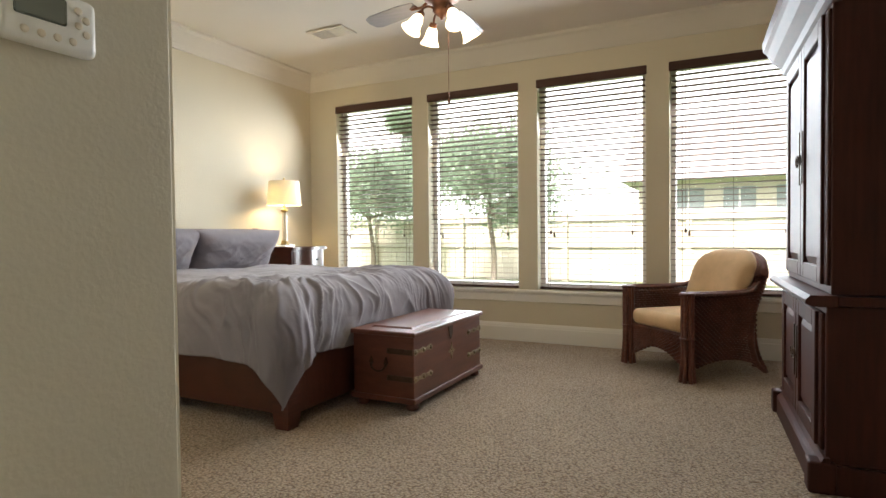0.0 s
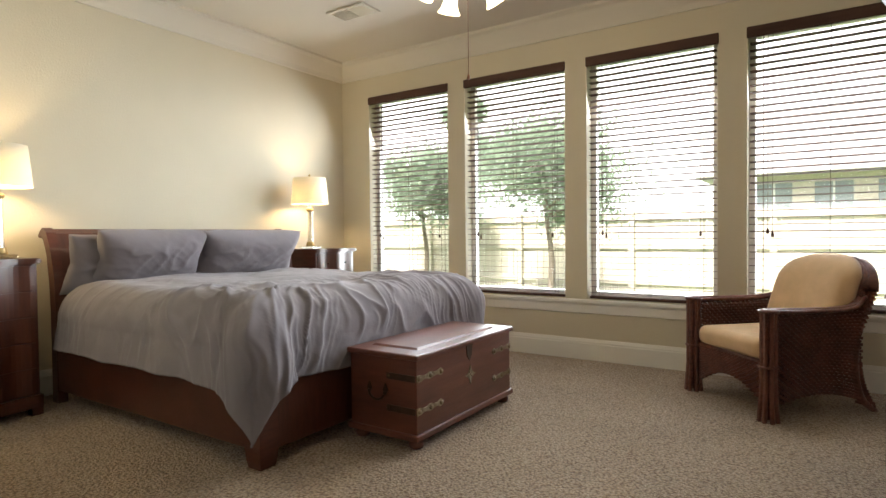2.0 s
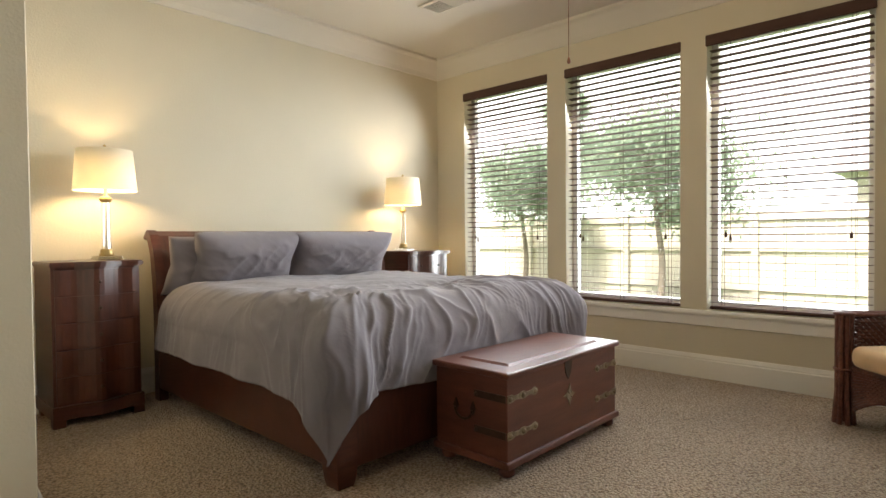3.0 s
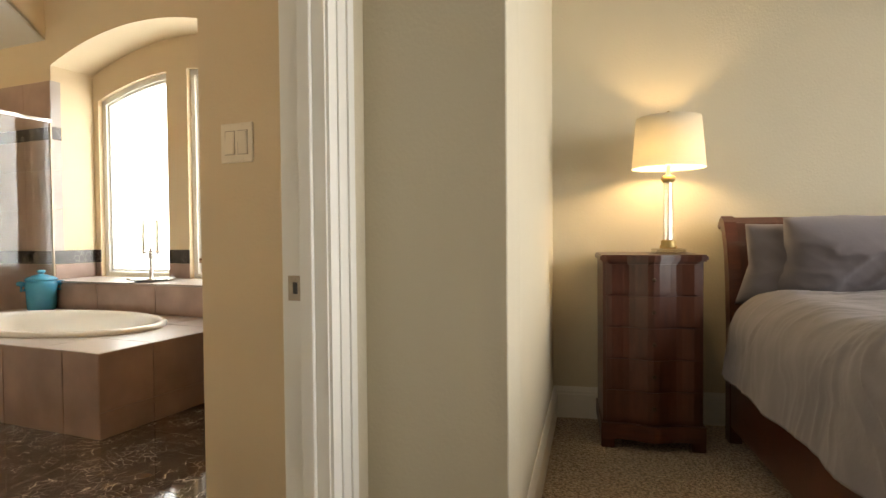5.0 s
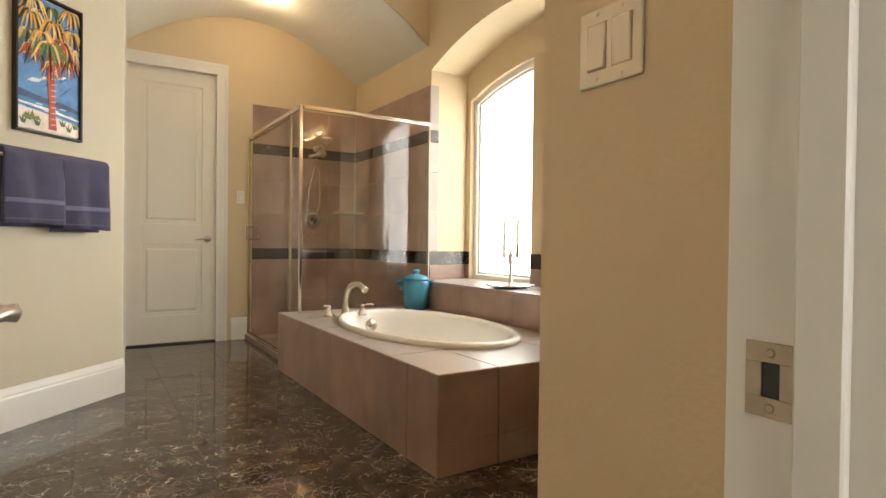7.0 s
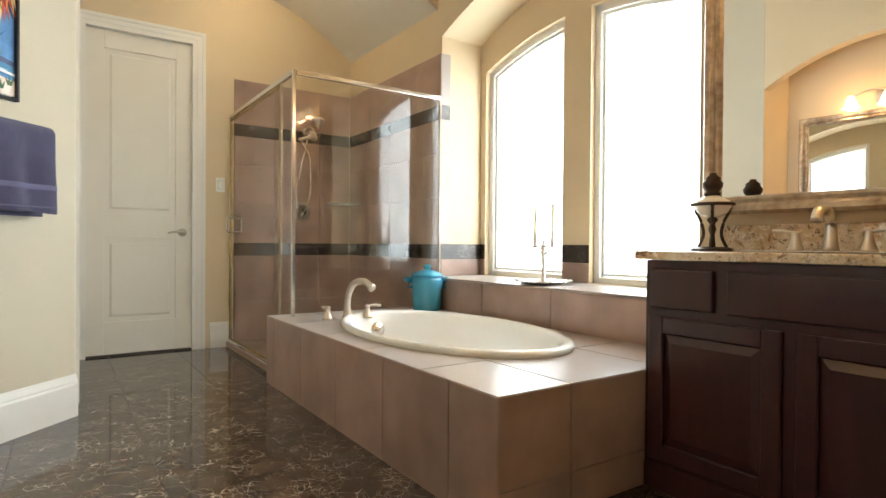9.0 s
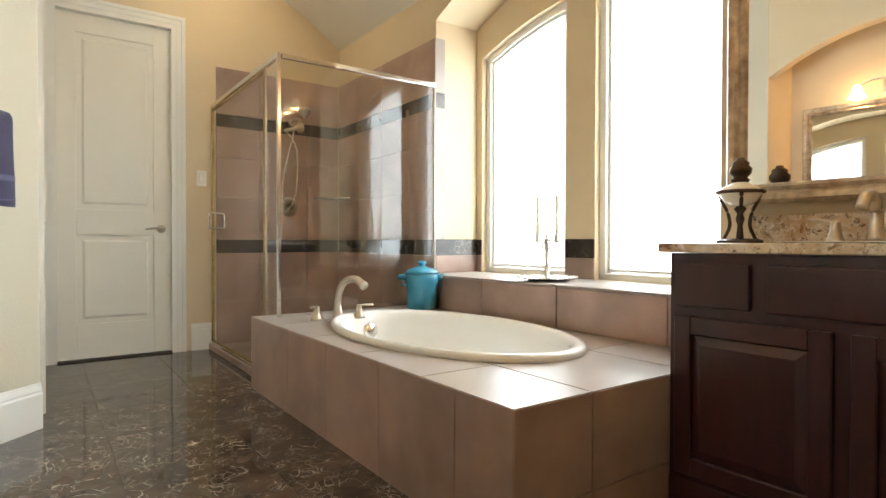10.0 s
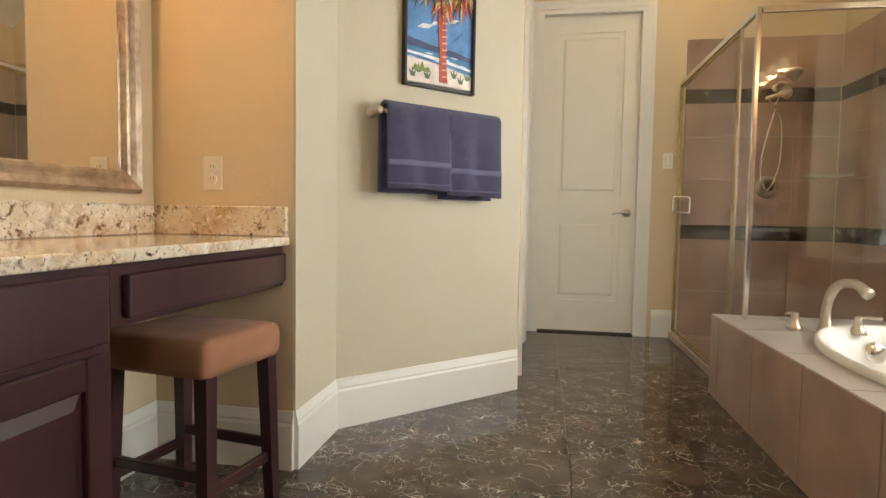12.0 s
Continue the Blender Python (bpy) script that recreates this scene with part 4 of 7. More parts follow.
def wicker_chair():
    # local: x to the back, y across
    m = Matrix.Translation((-0.17, 4.16, 0)) @ Matrix.Rotation(radians(44), 4, "Z")
    c = thing("wicker_armchair", m, "dark brown wicker armchair with tan cushions by the window", "armchair")
    W, D = 0.58, 0.53
    hw = W / 2

    def weave(fn, nu, nv, wire=0.0075):
        """Woven panel: fn(u,v) gives place and normal; strands over and under."""
        b = bmesh.new()
        for j in range(nv):
            v = (j + 0.5) / nv
            pts = []
            for i in range(nu + 1):
                p, nrm = fn(i / nu, v)
                pts.append(Vector(p) + Vector(nrm) * (0.009 if (i + j) % 2 else -0.009))
            tube(pts, wire, 5, bm=b)
        return b

    def wallpanel(p0, p1, z0a, z1a, z0b, z1b, nrm, arch=0.0):
        p0, p1 = Vector(p0), Vector(p1)

        def fn(u, v):
            p = p0.lerp(p1, u)
            zl = z0a + (z0b - z0a) * u + arch * (1 - (2 * u - 1) ** 2)
            zh = z1a + (z1b - z1a) * u
            return (p.x, p.y, zl + (zh - zl) * v), nrm
        return fn

    # front apron under the cushion, with an arched lower edge
    woven = lambda ob: tagged(ob, kind="stuff")
    woven(part("front_apron", weave(wallpanel((-D / 2 + 0.02, -hw + 0.05), (-D / 2 + 0.02, hw - 0.05), 0.07, 0.27, 0.07, 0.27, (-1, 0, 0), 0.09), 34, 13), RATTAN, c))
    for s in (-1, 1):
        woven(part("side_panel", weave(wallpanel((-D / 2 + 0.05, s * (hw - 0.01)), (D / 2 + 0.02, s * (hw - 0.015)), 0.06, 0.52, 0.06, 0.55, (0, s, 0), 0.05), 34, 30), RATTAN, c))
        woven(part("inner_side", weave(wallpanel((-D / 2 + 0.05, s * (hw - 0.035)), (D / 2 - 0.02, s * (hw - 0.035)), 0.26, 0.505, 0.26, 0.505, (0, s, 0)), 30, 16), RATTAN, c))
        arm = bend([(-D / 2, s * hw, 0.535), (-0.05, s * hw, 0.53), (D / 2 - 0.06, s * (hw - 0.01), 0.535), (D / 2 + 0.06, s * (hw - 0.05), 0.585)], 24)
        b = tube(arm, 0.014, 10)
        for k in (-1, 1):
            tube([p + Vector((0, k * 0.020, -0.004)) for p in arm], 0.010, 8, bm=b)
        part("arm_rest", b, RATTAN, c, smooth=True)
        b = bmesh.new()
        for k in range(7):
            a = 2 * math.pi * k / 7
            r = 0.028
            tube([(-D / 2 + 0.01 + (r + 0.012) * math.cos(a), s * hw + (r + 0.012) * math.sin(a), 0), (-D / 2 + 0.01 + r * math.cos(a), s * hw + r * math.sin(a), 0.16), (-D / 2 + 0.01 + r * math.cos(a), s * hw + r * math.sin(a), 0.525)], 0.012, 6, bm=b)
        woven(part("front_leg", b, RATTAN, c))
        part("leg_cap", moved(lathe([(0.044, 0.0), (0.048, 0.006), (0.046, 0.014), (0.03, 0.018)], 18), Matrix.Translation((-D / 2 + 0.01, s * hw, 0.525))), RATTAN, c, smooth=True)
        part("leg_collar", tube([(-D / 2 + 0.01 + 0.042 * math.cos(k * math.pi / 10), s * hw + 0.042 * math.sin(k * math.pi / 10), 0.265) for k in range(20)], 0.006, 6, closed=True), RATTAN, c, smooth=True)
        # woven skirt sweeping out to the back foot
        woven(part("back_skirt", weave(lambda u, v, s=s: ((D / 2 + 0.0 + (0.02 + 0.10 * (1 - v) ** 2) * u, s * (hw - 0.02), 0.02 + 0.24 * v + 0.03 * (1 - u) * (1 - v)), (0, s, 0)), 8, 15), RATTAN, c))
        part("back_leg", tube(bend([(D / 2 + 0.12, s * (hw - 0.03), 0.0), (D / 2 + 0.02, s * (hw - 0.02), 0.09), (D / 2 - 0.01, s * (hw - 0.02), 0.30), (D / 2 + 0.10, s * (hw - 0.05), 0.62)], 18), 0.017, 8), RATTAN, c, smooth=True)
    # curved back shell
    def back(u, v):
        y = (u - 0.5) * 2
        ztop = 0.56 + 0.195 * math.sqrt(max(0, 1 - (abs(y) * 0.96) ** 3))
        z = 0.26 + (ztop - 0.26) * v
        x = D / 2 - 0.03 + (z - 0.26) * 0.36 - 0.05 * y * y
        return (x, y * (hw - 0.03), z), (1, 0, -0.3)
    woven(part("back_panel", weave(back, 30, 30), RATTAN, c))
    shell = lambda u, v: ((back(u, v)[0][0] + 0.055 * math.sin(math.pi * min(1.0, 0.15 + 0.85 * v) * 0.5), back(u, v)[0][1] * 1.06, back(u, v)[0][2] - 0.012 * v), (1, 0, -0.3))
    woven(part("back_shell", weave(shell, 30, 32), RATTAN, c))
    top = [Vector(back(k / 30, 1.0)[0]).lerp(Vector(shell(k / 30, 1.0)[0]), 0.55) for k in range(31)]
    part("back_roll", tube(top, 0.032, 10), RATTAN, c, smooth=True)
    rim = [Vector(back(k / 30, 1.0)[0]) for k in range(31)]
    part("back_rim", tube(rim, 0.02, 8), RATTAN, c, smooth=True)
    part("seat_frame", box(-D / 2 + 0.02, D / 2 - 0.02, -hw + 0.03, hw - 0.03, 0.25, 0.285, 0.01, 2), RATTAN, c)
    b = box(-D / 2 - 0.01, D / 2 - 0.05, -hw + 0.05, hw - 0.05, 0.285, 0.39, 0.042, 5)
    part("seat_cushion", b, CUSHION, c, "tan fabric seat cushion", True)
    b = bmesh.new()
    n = 24
    gf, gb = [], []
    for i in range(n + 1):
        rf, rb = [], []
        for j in range(n + 1):
            u, v = i / n, j / n
            (x, y, z), _ = back(0.03 + 0.94 * u, 0.26 + 0.79 * v)
            puff = (max(0, 1 - abs(2 * u - 1) ** 4) * max(0, 1 - abs(2 * v - 1) ** 4)) ** 0.5
            rf.append(b.verts.new((x - 0.045 - 0.10 * puff, y, z + 0.012)))
            rb.append(b.verts.new((x - 0.02, y, z + 0.006)) if i in (0, n) or j in (0, n) else None)
        gf.append(rf)
        gb.append(rb)
    for i in range(n):
        for j in range(n):
            b.faces.new((gf[i][j], gf[i + 1][j], gf[i + 1][j + 1], gf[i][j + 1]))
    loop = [(i, 0) for i in range(n)] + [(n, j) for j in range(n)] + [(i, n) for i in range(n, 0, -1)] + [(0, j) for j in range(n, 0, -1)]
    for (a, b2), (c2, d2) in zip(loop, loop[1:] + loop[:1]):
        b.faces.new((gf[a][b2], gf[c2][d2], gb[c2][d2], gb[a][b2]))
    b.faces.new([gb[i][j] for i, j in loop])
    bmesh.ops.recalc_face_normals(b, faces=b.faces)
    part("back_cushion", b, CUSHION, c, "tan fabric back cushion", True)


wicker_chair()


def ceiling_fan():
    f = thing("ceiling_fan", pose(-1.42, 3.05, 0), "bronze ceiling fan with grey blades and four lit bell glasses", "ceiling fan")
    part("canopy", lathe([(0.06, HC), (0.058, HC - 0.03), (0.02, HC - 0.05), (0.012, HC - 0.055)], 24), BRONZE, f, smooth=True)
    part("rod", lathe([(0.012, HC - 0.12), (0.012, HC - 0.05)], 12), BRONZE, f)
    part("motor", lathe([(0.02, 2.395), (0.07, 2.38), (0.115, 2.345), (0.12, 2.30), (0.10, 2.265), (0.06, 2.25), (0.05, 2.22), (0.055, 2.20), (0.03, 2.175), (0.012, 2.165), (0.008, 2.15)], 32), BRONZE, f, "ornate bronze motor housing", True)
    for k in range(5):
        a = radians(72 * k + 22)
        R = Matrix.Rotation(a, 4, "Z")
        b = bmesh.new()
        out = [(0.20, -0.045), (0.30, -0.062), (0.56, -0.066), (0.60, -0.05), (0.615, 0), (0.60, 0.05), (0.56, 0.066), (0.30, 0.062), (0.20, 0.045)]
        b = extrude_poly([(x, y, 0) for x, y in out], (0, 0, 0.007))
        moved(b, R @ Matrix.Translation((0, 0, 2.275)) @ Matrix.Rotation(radians(11), 4, "X"))
        part("blade", b, BLADE, f, "grey-brown fan blade")
        b = moved(tube([(0.10, 0, 2.285), (0.16, 0.0, 2.262), (0.24, 0, 2.272)], 0.009, 8), R)
        join(b, moved(extrude_poly([(0.19, -0.03, 2.270), (0.25, -0.012, 2.270), (0.25, 0.012, 2.270), (0.19, 0.03, 2.270)], (0, 0, 0.005)), R))
        part("blade_iron", b, BRONZE, f)
    for k in range(4):
        a = radians(90 * k + 50)
        R = Matrix.Rotation(a, 4, "Z")
        part("lamp_arm", moved(tube(bend([(0.03, 0, 2.20), (0.075, 0, 2.215), (0.115, 0, 2.20), (0.125, 0, 2.165)], 12), 0.007, 8), R), BRONZE, f, smooth=True)
        part("fitter", moved(lathe([(0.02, 0.0), (0.025, -0.015), (0.022, -0.03)], 16), R @ Matrix.Translation((0.125, 0, 2.175)) @ Matrix.Rotation(radians(-32), 4, "Y")), BRONZE, f, smooth=True)
        bell = lathe([(0.022, -0.025), (0.034, -0.05), (0.037, -0.08), (0.045, -0.105), (0.060, -0.128), (0.058, -0.128), (0.043, -0.106), (0.034, -0.08), (0.03, -0.05)], 24, caps=False)
        g = part("bell_glass", moved(bell, R @ Matrix.Translation((0.125, 0, 2.175)) @ Matrix.Rotation(radians(-32), 4, "Y")), OPAL, f, "lit frosted bell glass", True)
        g.visible_shadow = False
        p = R @ Matrix.Translation((0.125, 0, 2.175)) @ Matrix.Rotation(radians(-32), 4, "Y") @ Vector((0, 0, -0.10))
        lamp("fan_light", "POINT", Matrix.Translation((p.x - 1.42, p.y + 3.05, p.z)), 1.0, (1.0, 0.78, 0.48), radius=0.04)
    part("pull_chain", tube([(0.03, 0.02, 2.17), (0.03, 0.02, 1.70)], 0.0016, 6), BRONZE, f)
    part("chain_fob", moved(lathe([(0.002, 0.03), (0.007, 0.018), (0.009, 0.006), (0.004, 0)], 12), Matrix.Translation((0.03, 0.02, 1.672))), BRONZE, f, smooth=True)


ceiling_fan()


def air_vent():
    v = thing("ceiling_vent", pose(-2.71, 3.70, HC), "white metal air vent in the ceiling", "air vent")
    b = bmesh.new()
    for q in ((-0.17, 0.17, -0.10, -0.075), (-0.17, 0.17, 0.075, 0.10), (-0.17, -0.145, -0.075, 0.075), (0.145, 0.17, -0.075, 0.075)):
        box(*q, -0.012, -0.001, 0.002, bm=b)
    part("frame", b, PAINT_CEIL, v)
    # dark sheet paints the shade inside the duct
    part("backing", box(-0.145, 0.145, -0.075, 0.075, -0.003, -0.001), mat("duct_shadow", (0.06, 0.055, 0.05), 0.9), v)
    for k in range(9):
        s = box(-0.07, 0.07, -0.0015, 0.0015, -0.012, 0.0)
        part("slat", moved(s, Matrix.Translation((0.07, -0.065 + k * 0.0163, -0.002)) @ Matrix.Rotation(radians(35), 4, "X")), PLASTIC, v)
        s = box(-0.07, 0.07, -0.0015, 0.0015, -0.012, 0.0)
        part("slat", moved(s, Matrix.Translation((-0.074, -0.065 + k * 0.0163, -0.002)) @ Matrix.Rotation(radians(-35), 4, "X")), PLASTIC, v)


air_vent()


def thermostat():
    t = thing("thermostat", pose(TE.x, 0.635, 1.27), "white wall thermostat with grey display and buttons", "thermostat")
    part("body", box(0.001, 0.03, -0.08, 0.08, -0.05, 0.05, 0.014, 4), PLASTIC, t, smooth=True)
    part("display", box(0.0295, 0.0315, -0.055, 0.025, -0.008, 0.036, 0.003), LCD, t, "grey display")
    for y, z in ((0.045, 0.025), (0.058, 0.012), (0.045, 0.0), (0.058, -0.012), (-0.04, -0.03), (-0.015, -0.03), (0.01, -0.03), (0.035, -0.03)):
        part("button", moved(lathe([(0.007, 0), (0.006, 0.003), (0.003, 0.004)], 12), Matrix.Translation((0.0295, y, z)) @ Matrix.Rotation(radians(90), 4, "Y")), ALMOND, t)


thermostat()


def plate(name, m, label, gang, kind, bath=True, material=ALMOND):
    """Wall plate: rocker switches or a double socket. Local z up, plate in the yz plane, facing x."""
    p = thing(name, m, label, "light switch" if kind == "switch" else "power outlet", bath=bath)
    w = 0.046 * gang + 0.024
    part("plate", box(0.0005, 0.006, -w / 2, w / 2, -0.057, 0.057, 0.003, 2), material, p)
    for k in range(gang):
        y = (k - (gang - 1) / 2) * 0.046
        if kind == "switch":
            part("rocker_frame", box(0.0058, 0.0068, y - 0.0182, y + 0.0182, -0.0348, 0.0348), SATIN, p)
            part("rocker", moved(box(0.0, 0.007, -0.0165, 0.0165, -0.033, 0.033, 0.002, 2), Matrix.Translation((0.0025, y, 0)) @ Matrix.Rotation(radians(3.5 if k else -3.5), 4, "Y")), material, p)
        else:
            for z in (-0.02, 0.02):
                s = part("socket", moved(lathe([(0.017, 0), (0.0165, 0.002), (0.012, 0.0025)], 20), Matrix.Translation((0.006, y, z)) @ Matrix.Rotation(radians(90), 4, "Y")), material, p)
                for dy in (-0.006, 0.006):
                    part("slot", box(0.0084, 0.0088, y + dy - 0.001, y + dy + 0.001, z, z + 0.009), BLACKISH, s)
        for z in ((-0.048, 0.048) if kind == "switch" else (0,)):
            part("screw", moved(lathe([(0.003, 0), (0.002, 0.0012)], 8), Matrix.Translation((0.006, y, z)) @ Matrix.Rotation(radians(90), 4, "Y")), material, p)


plate("wall_outlet", pose(XB, 1.99, 0.36), "cream double power outlet between chest and bed", 1, "socket", bath=False)

for ob in [o for o in scene.objects if o.parent is None and o not in (cam, sun)]:
    ob.matrix_world = GROW @ ob.matrix_world

# ---- bathroom shell (in the bathroom's own frame) ----
BW, BB, HB = -3.60, -4.30, 3.05          # window wall, far wall, flat ceiling
JR, JL = -1.72, -0.98                     # faces of the door jambs
DY0, DY1 = 0.85, 0.97                     # bath and bedroom faces of the door wall
MW = -0.22                                # wall of the make-up mirror
VY = -2.85                                # front of the vaulted part
S = partial(structure, bath=True)
S("bath_floor", box(-4.1, 0.0, BB - 0.1, DY0 + 0.08, -0.06, -0.006), GROUT, "dark marble tile floor", "floor")
S("bath_ceiling", box(-4.1, 0.0, VY, 1.36, HB, HB + 0.1), PAINT_BATH_CEIL, "white painted bathroom ceiling", "ceiling")
# walls round the door
bm = box(-2.0, JR - 0.02, DY0, DY1, 0, HB)
S("wall_door_side", bm, PAINT_TAN, "tan painted wall beside the bathroom door", "wall")
S("wall_door_face", box(-1.899, JR - 0.02, DY1, DY1 + 0.004, 0, 2.603), PAINT_GREY, "greige painted wall beside the bathroom door", "wall")
S("wall_door_left", box(JL + 0.02, -0.70, DY0, DY1, 0, HB), PAINT_TAN, "tan painted wall", "wall")
S("wall_door_head", box(JR - 0.02, JL + 0.02, DY0, DY1, 2.13, HB), PAINT_GREY, "painted wall over the bathroom door", "wall")
S("wall_switch", box(-2.02, -1.90, 0.41, DY0, 0, HB, 0.003), PAINT_TAN, "tan painted wall with a light switch", "wall")
S("wall_alcove_side", box(-2.02, -1.90, DY0 + 0.004, 1.358, 0, 2.603, 0.003), PAINT_GREY, "greige painted wall corner", "wall")
S("wall_alcove_left", box(-0.80, -0.70, DY1, 1.24, 0, 2.603), PAINT_GREY, "greige painted wall", "wall")
S("wall_vanity_end", box(BW - 0.1, -2.02, 0.41, 0.53, 0, HB), PAINT_TAN, "tan painted wall at the vanity's end", "wall")
# window wall with an arched recess
AY0, AY1, AZ, AT = -2.80, -0.86, 2.30, 2.50
RX = -3.95


def arc(y, y0, y1, zs, zt):
    t = (2 * y - y0 - y1) / (y1 - y0)
    return zs + (zt - zs) * (1 - t * t)


bm = box(BW - 0.5, BW, BB, AY0, 0, HB)
box(BW - 0.5, BW, AY1, 0.53, 0, HB, bm=bm)
N = 24
ys = [AY0 + (AY1 - AY0) * k / N for k in range(N + 1)]
extrude_poly([(BW, y, arc(y, AY0, AY1, AZ, AT)) for y in ys] + [(BW, AY1, HB), (BW, AY0, HB)], (-(BW - RX), 0, 0), bm)
S("wall_window", bm, PAINT_TAN, "tan painted wall with an arched window recess", "wall")
# back of the recess with the two half-arched openings
W1, W2, WB = (-2.74, -1.97), (-1.76, -1.00), 0.62
WS, WT, YC = 2.09, 2.25, -1.87


def head(y):
    t = (y - YC) / 0.87
    return WT - (WT - WS) * t * t


bm = bmesh.new()
for a, b_ in ((AY0 - 0.1, W1[0]), (W1[1], W2[0]), (W2[1], AY1 + 0.1)):
    box(RX - 0.14, RX, a, b_, 0.0, 2.62, bm=bm)
for a, b_ in (W1, W2):
    box(RX - 0.14, RX, a, b_, 0.0, WB, bm=bm)
    yy = [a + (b_ - a) * k / 14 for k in range(15)]
    extrude_poly([(RX, y, head(y)) for y in yy] + [(RX, b_, 2.62), (RX, a, 2.62)], (-0.14, 0, 0), bm)
S("wall_recess", bm, PAINT_TAN, "tan painted back of the window recess", "wall")


def arched_window(i, a, b_):
    w = thing("window_%d" % (i + 5), pose(0, 0, 0), "tall arched frosted bathroom window, daylight behind", "window", kind="structure", bath=True)
    for o, th, dep, nm in ((0.0, 0.045, 0.075, "window_frame"), (0.045, 0.02, 0.055, "inner_bead")):
        b = bmesh.new()
        box(RX - 0.11, RX - 0.11 + dep, a + o, a + o + th, WB + o, head(a + o) - o * 0.4, 0.003, bm=b)
        box(RX - 0.11, RX - 0.11 + dep, b_ - o - th, b_ - o, WB + o, head(b_ - o) - o * 0.4, 0.003, bm=b)
        box(RX - 0.11, RX - 0.11 + dep, a + o, b_ - o, WB + o, WB + o + th * 0.8, 0.003, bm=b)
        yy = [a + o + (b_ - a - 2 * o) * k / 14 for k in range(15)]
        extrude_poly([(RX - 0.11, y, head(y) - o) for y in yy] + [(RX - 0.11, y, head(y) - o - th) for y in reversed(yy)], (dep, 0, 0), b)
        part(nm, b, TRIM, w)
    yy = [a + 0.02 + (b_ - a - 0.04) * k / 14 for k in range(15)]
    p = part("pane", extrude_poly([(RX - 0.085, y, head(y) - 0.01) for y in yy] + [(RX - 0.085, b_ - 0.02, WB), (RX - 0.085, a + 0.02, WB)], (-0.004, 0, 0)), FROSTED, w)
    p.visible_shadow = False


arched_window(0, *W1)
arched_window(1, *W2)
S("bright_sky_backdrop", box(RX - 0.62, RX - 0.60, AY0 - 0.6, AY1 + 0.6, -0.2, 3.2), glow("white_daylight", (0.93, 0.97, 1.0), 1.5), "white daylight outside the frosted windows", "backdrop")
lamp("bath_daylight", "AREA", TB @ look((RX - 0.30, -1.87, 1.40), (0, -1.87, 1.0)), 23, (0.80, 0.92, 1.0), size=1.7, size_y=1.55, spread=radians(140))

# far wall and vault
DX0, DX1, DH = -2.27, -1.52, 2.42
bm = box(BW - 0.1, DX0, BB - 0.12, BB, 0, HB)
box(DX1, -1.2, BB - 0.12, BB, 0, HB, bm=bm)
box(DX0, DX1, BB - 0.12, BB, DH, HB, bm=bm)
S("wall_far", bm, PAINT_TAN, "tan painted wall with a white door", "wall")
VX0, VX1, VS, VT = BW, -1.447, 2.50, 2.95
xs = [VX0 + (VX1 - VX0) * k / 30 for k in range(31)]
bm = bmesh.new()
extrude_poly([(x, BB, arc(x, VX0, VX1, VS, VT)) for x in xs] + [(x, BB, arc(x, VX0, VX1, VS, VT) + 0.03) for x in reversed(xs)], (0, VY - BB, 0), bm)
S("ceiling_vault", bm, PAINT_BATH_CEIL, "white painted barrel-vaulted ceiling", "ceiling")
S("wall_vault_front", extrude_poly([(x, VY, arc(x, VX0, VX1, VS, VT)) for x in xs] + [(VX1, VY, HB), (VX0, VY, HB)], (0, -0.03, 0)), PAINT_TAN, "tan painted wall over the vault", "wall")
bm = box(VX1, -1.33, BB, -3.86, 0, HB)
box(VX1, -1.33, -3.08, -2.764, 0, HB, bm=bm)
box(VX1, -1.33, -3.86, -3.08, 2.42, HB, bm=bm)
S("wall_side", bm, PAINT_TAN, "tan painted wall with a door opening", "wall")
# slanting wall and return face: one bath paint, daylight toned in as greige
S("wall_diagonal", run((-1.447, -2.764), (-0.745, -2.0484), 0, HB, 0.1), PAINT_GREY, "greige painted slanting wall", "wall")
S("wall_return", box(-0.743, MW + 0.1, -2.06, -1.662, 0, HB), [PAINT_TAN], "tan painted wall end beside the make-up table", "wall")
S("wall_return_face", run((-0.745, -2.048), (-0.745, -1.663), 0, HB, -0.004), PAINT_GREY, "greige painted wall end", "wall")
S("wall_mirror", box(MW, MW + 0.10, -2.1, 0.08, 0, HB), PAINT_TAN, "tan painted wall behind the make-up mirror", "wall")
S("wall_nib", box(-0.80, -0.70, 0.08, DY0 - 0.004, 0, HB, bm=box(-0.80, MW, -0.02, 0.078, 0, HB)), PAINT_TAN, "tan painted wall beside the door", "wall")
ys = [-1.662 + 1.642 * k / 20 for k in range(21)]
S("wall_arch", extrude_poly([(-0.745, y, arc(y, -1.662, -0.02, 2.15, 2.42)) for y in ys] + [(-0.745, -0.02, HB), (-0.745, -1.662, HB)], (0.10, 0, 0)), PAINT_TAN, "tan painted arch over the make-up alcove", "wall")
for p, q in (((-0.745, -2.0484), (-1.447, -2.764)), ((-0.745, -1.662), (-0.745, -2.0484)), ((MW, -1.662), (-0.745, -1.662)), ((DX0 - 0.11, BB), (-2.56, BB))):
    S("baseboard", profile_run(p, q, [(o, z * 1.34) for o, z in BASE]), TRIM, "white painted moulded baseboard", "baseboard")
S("baseboard", profile_run((MW, -0.02), (MW, -1.662), [(o, z * 1.34) for o, z in BASE]), TRIM, "white painted moulded baseboard", "baseboard")


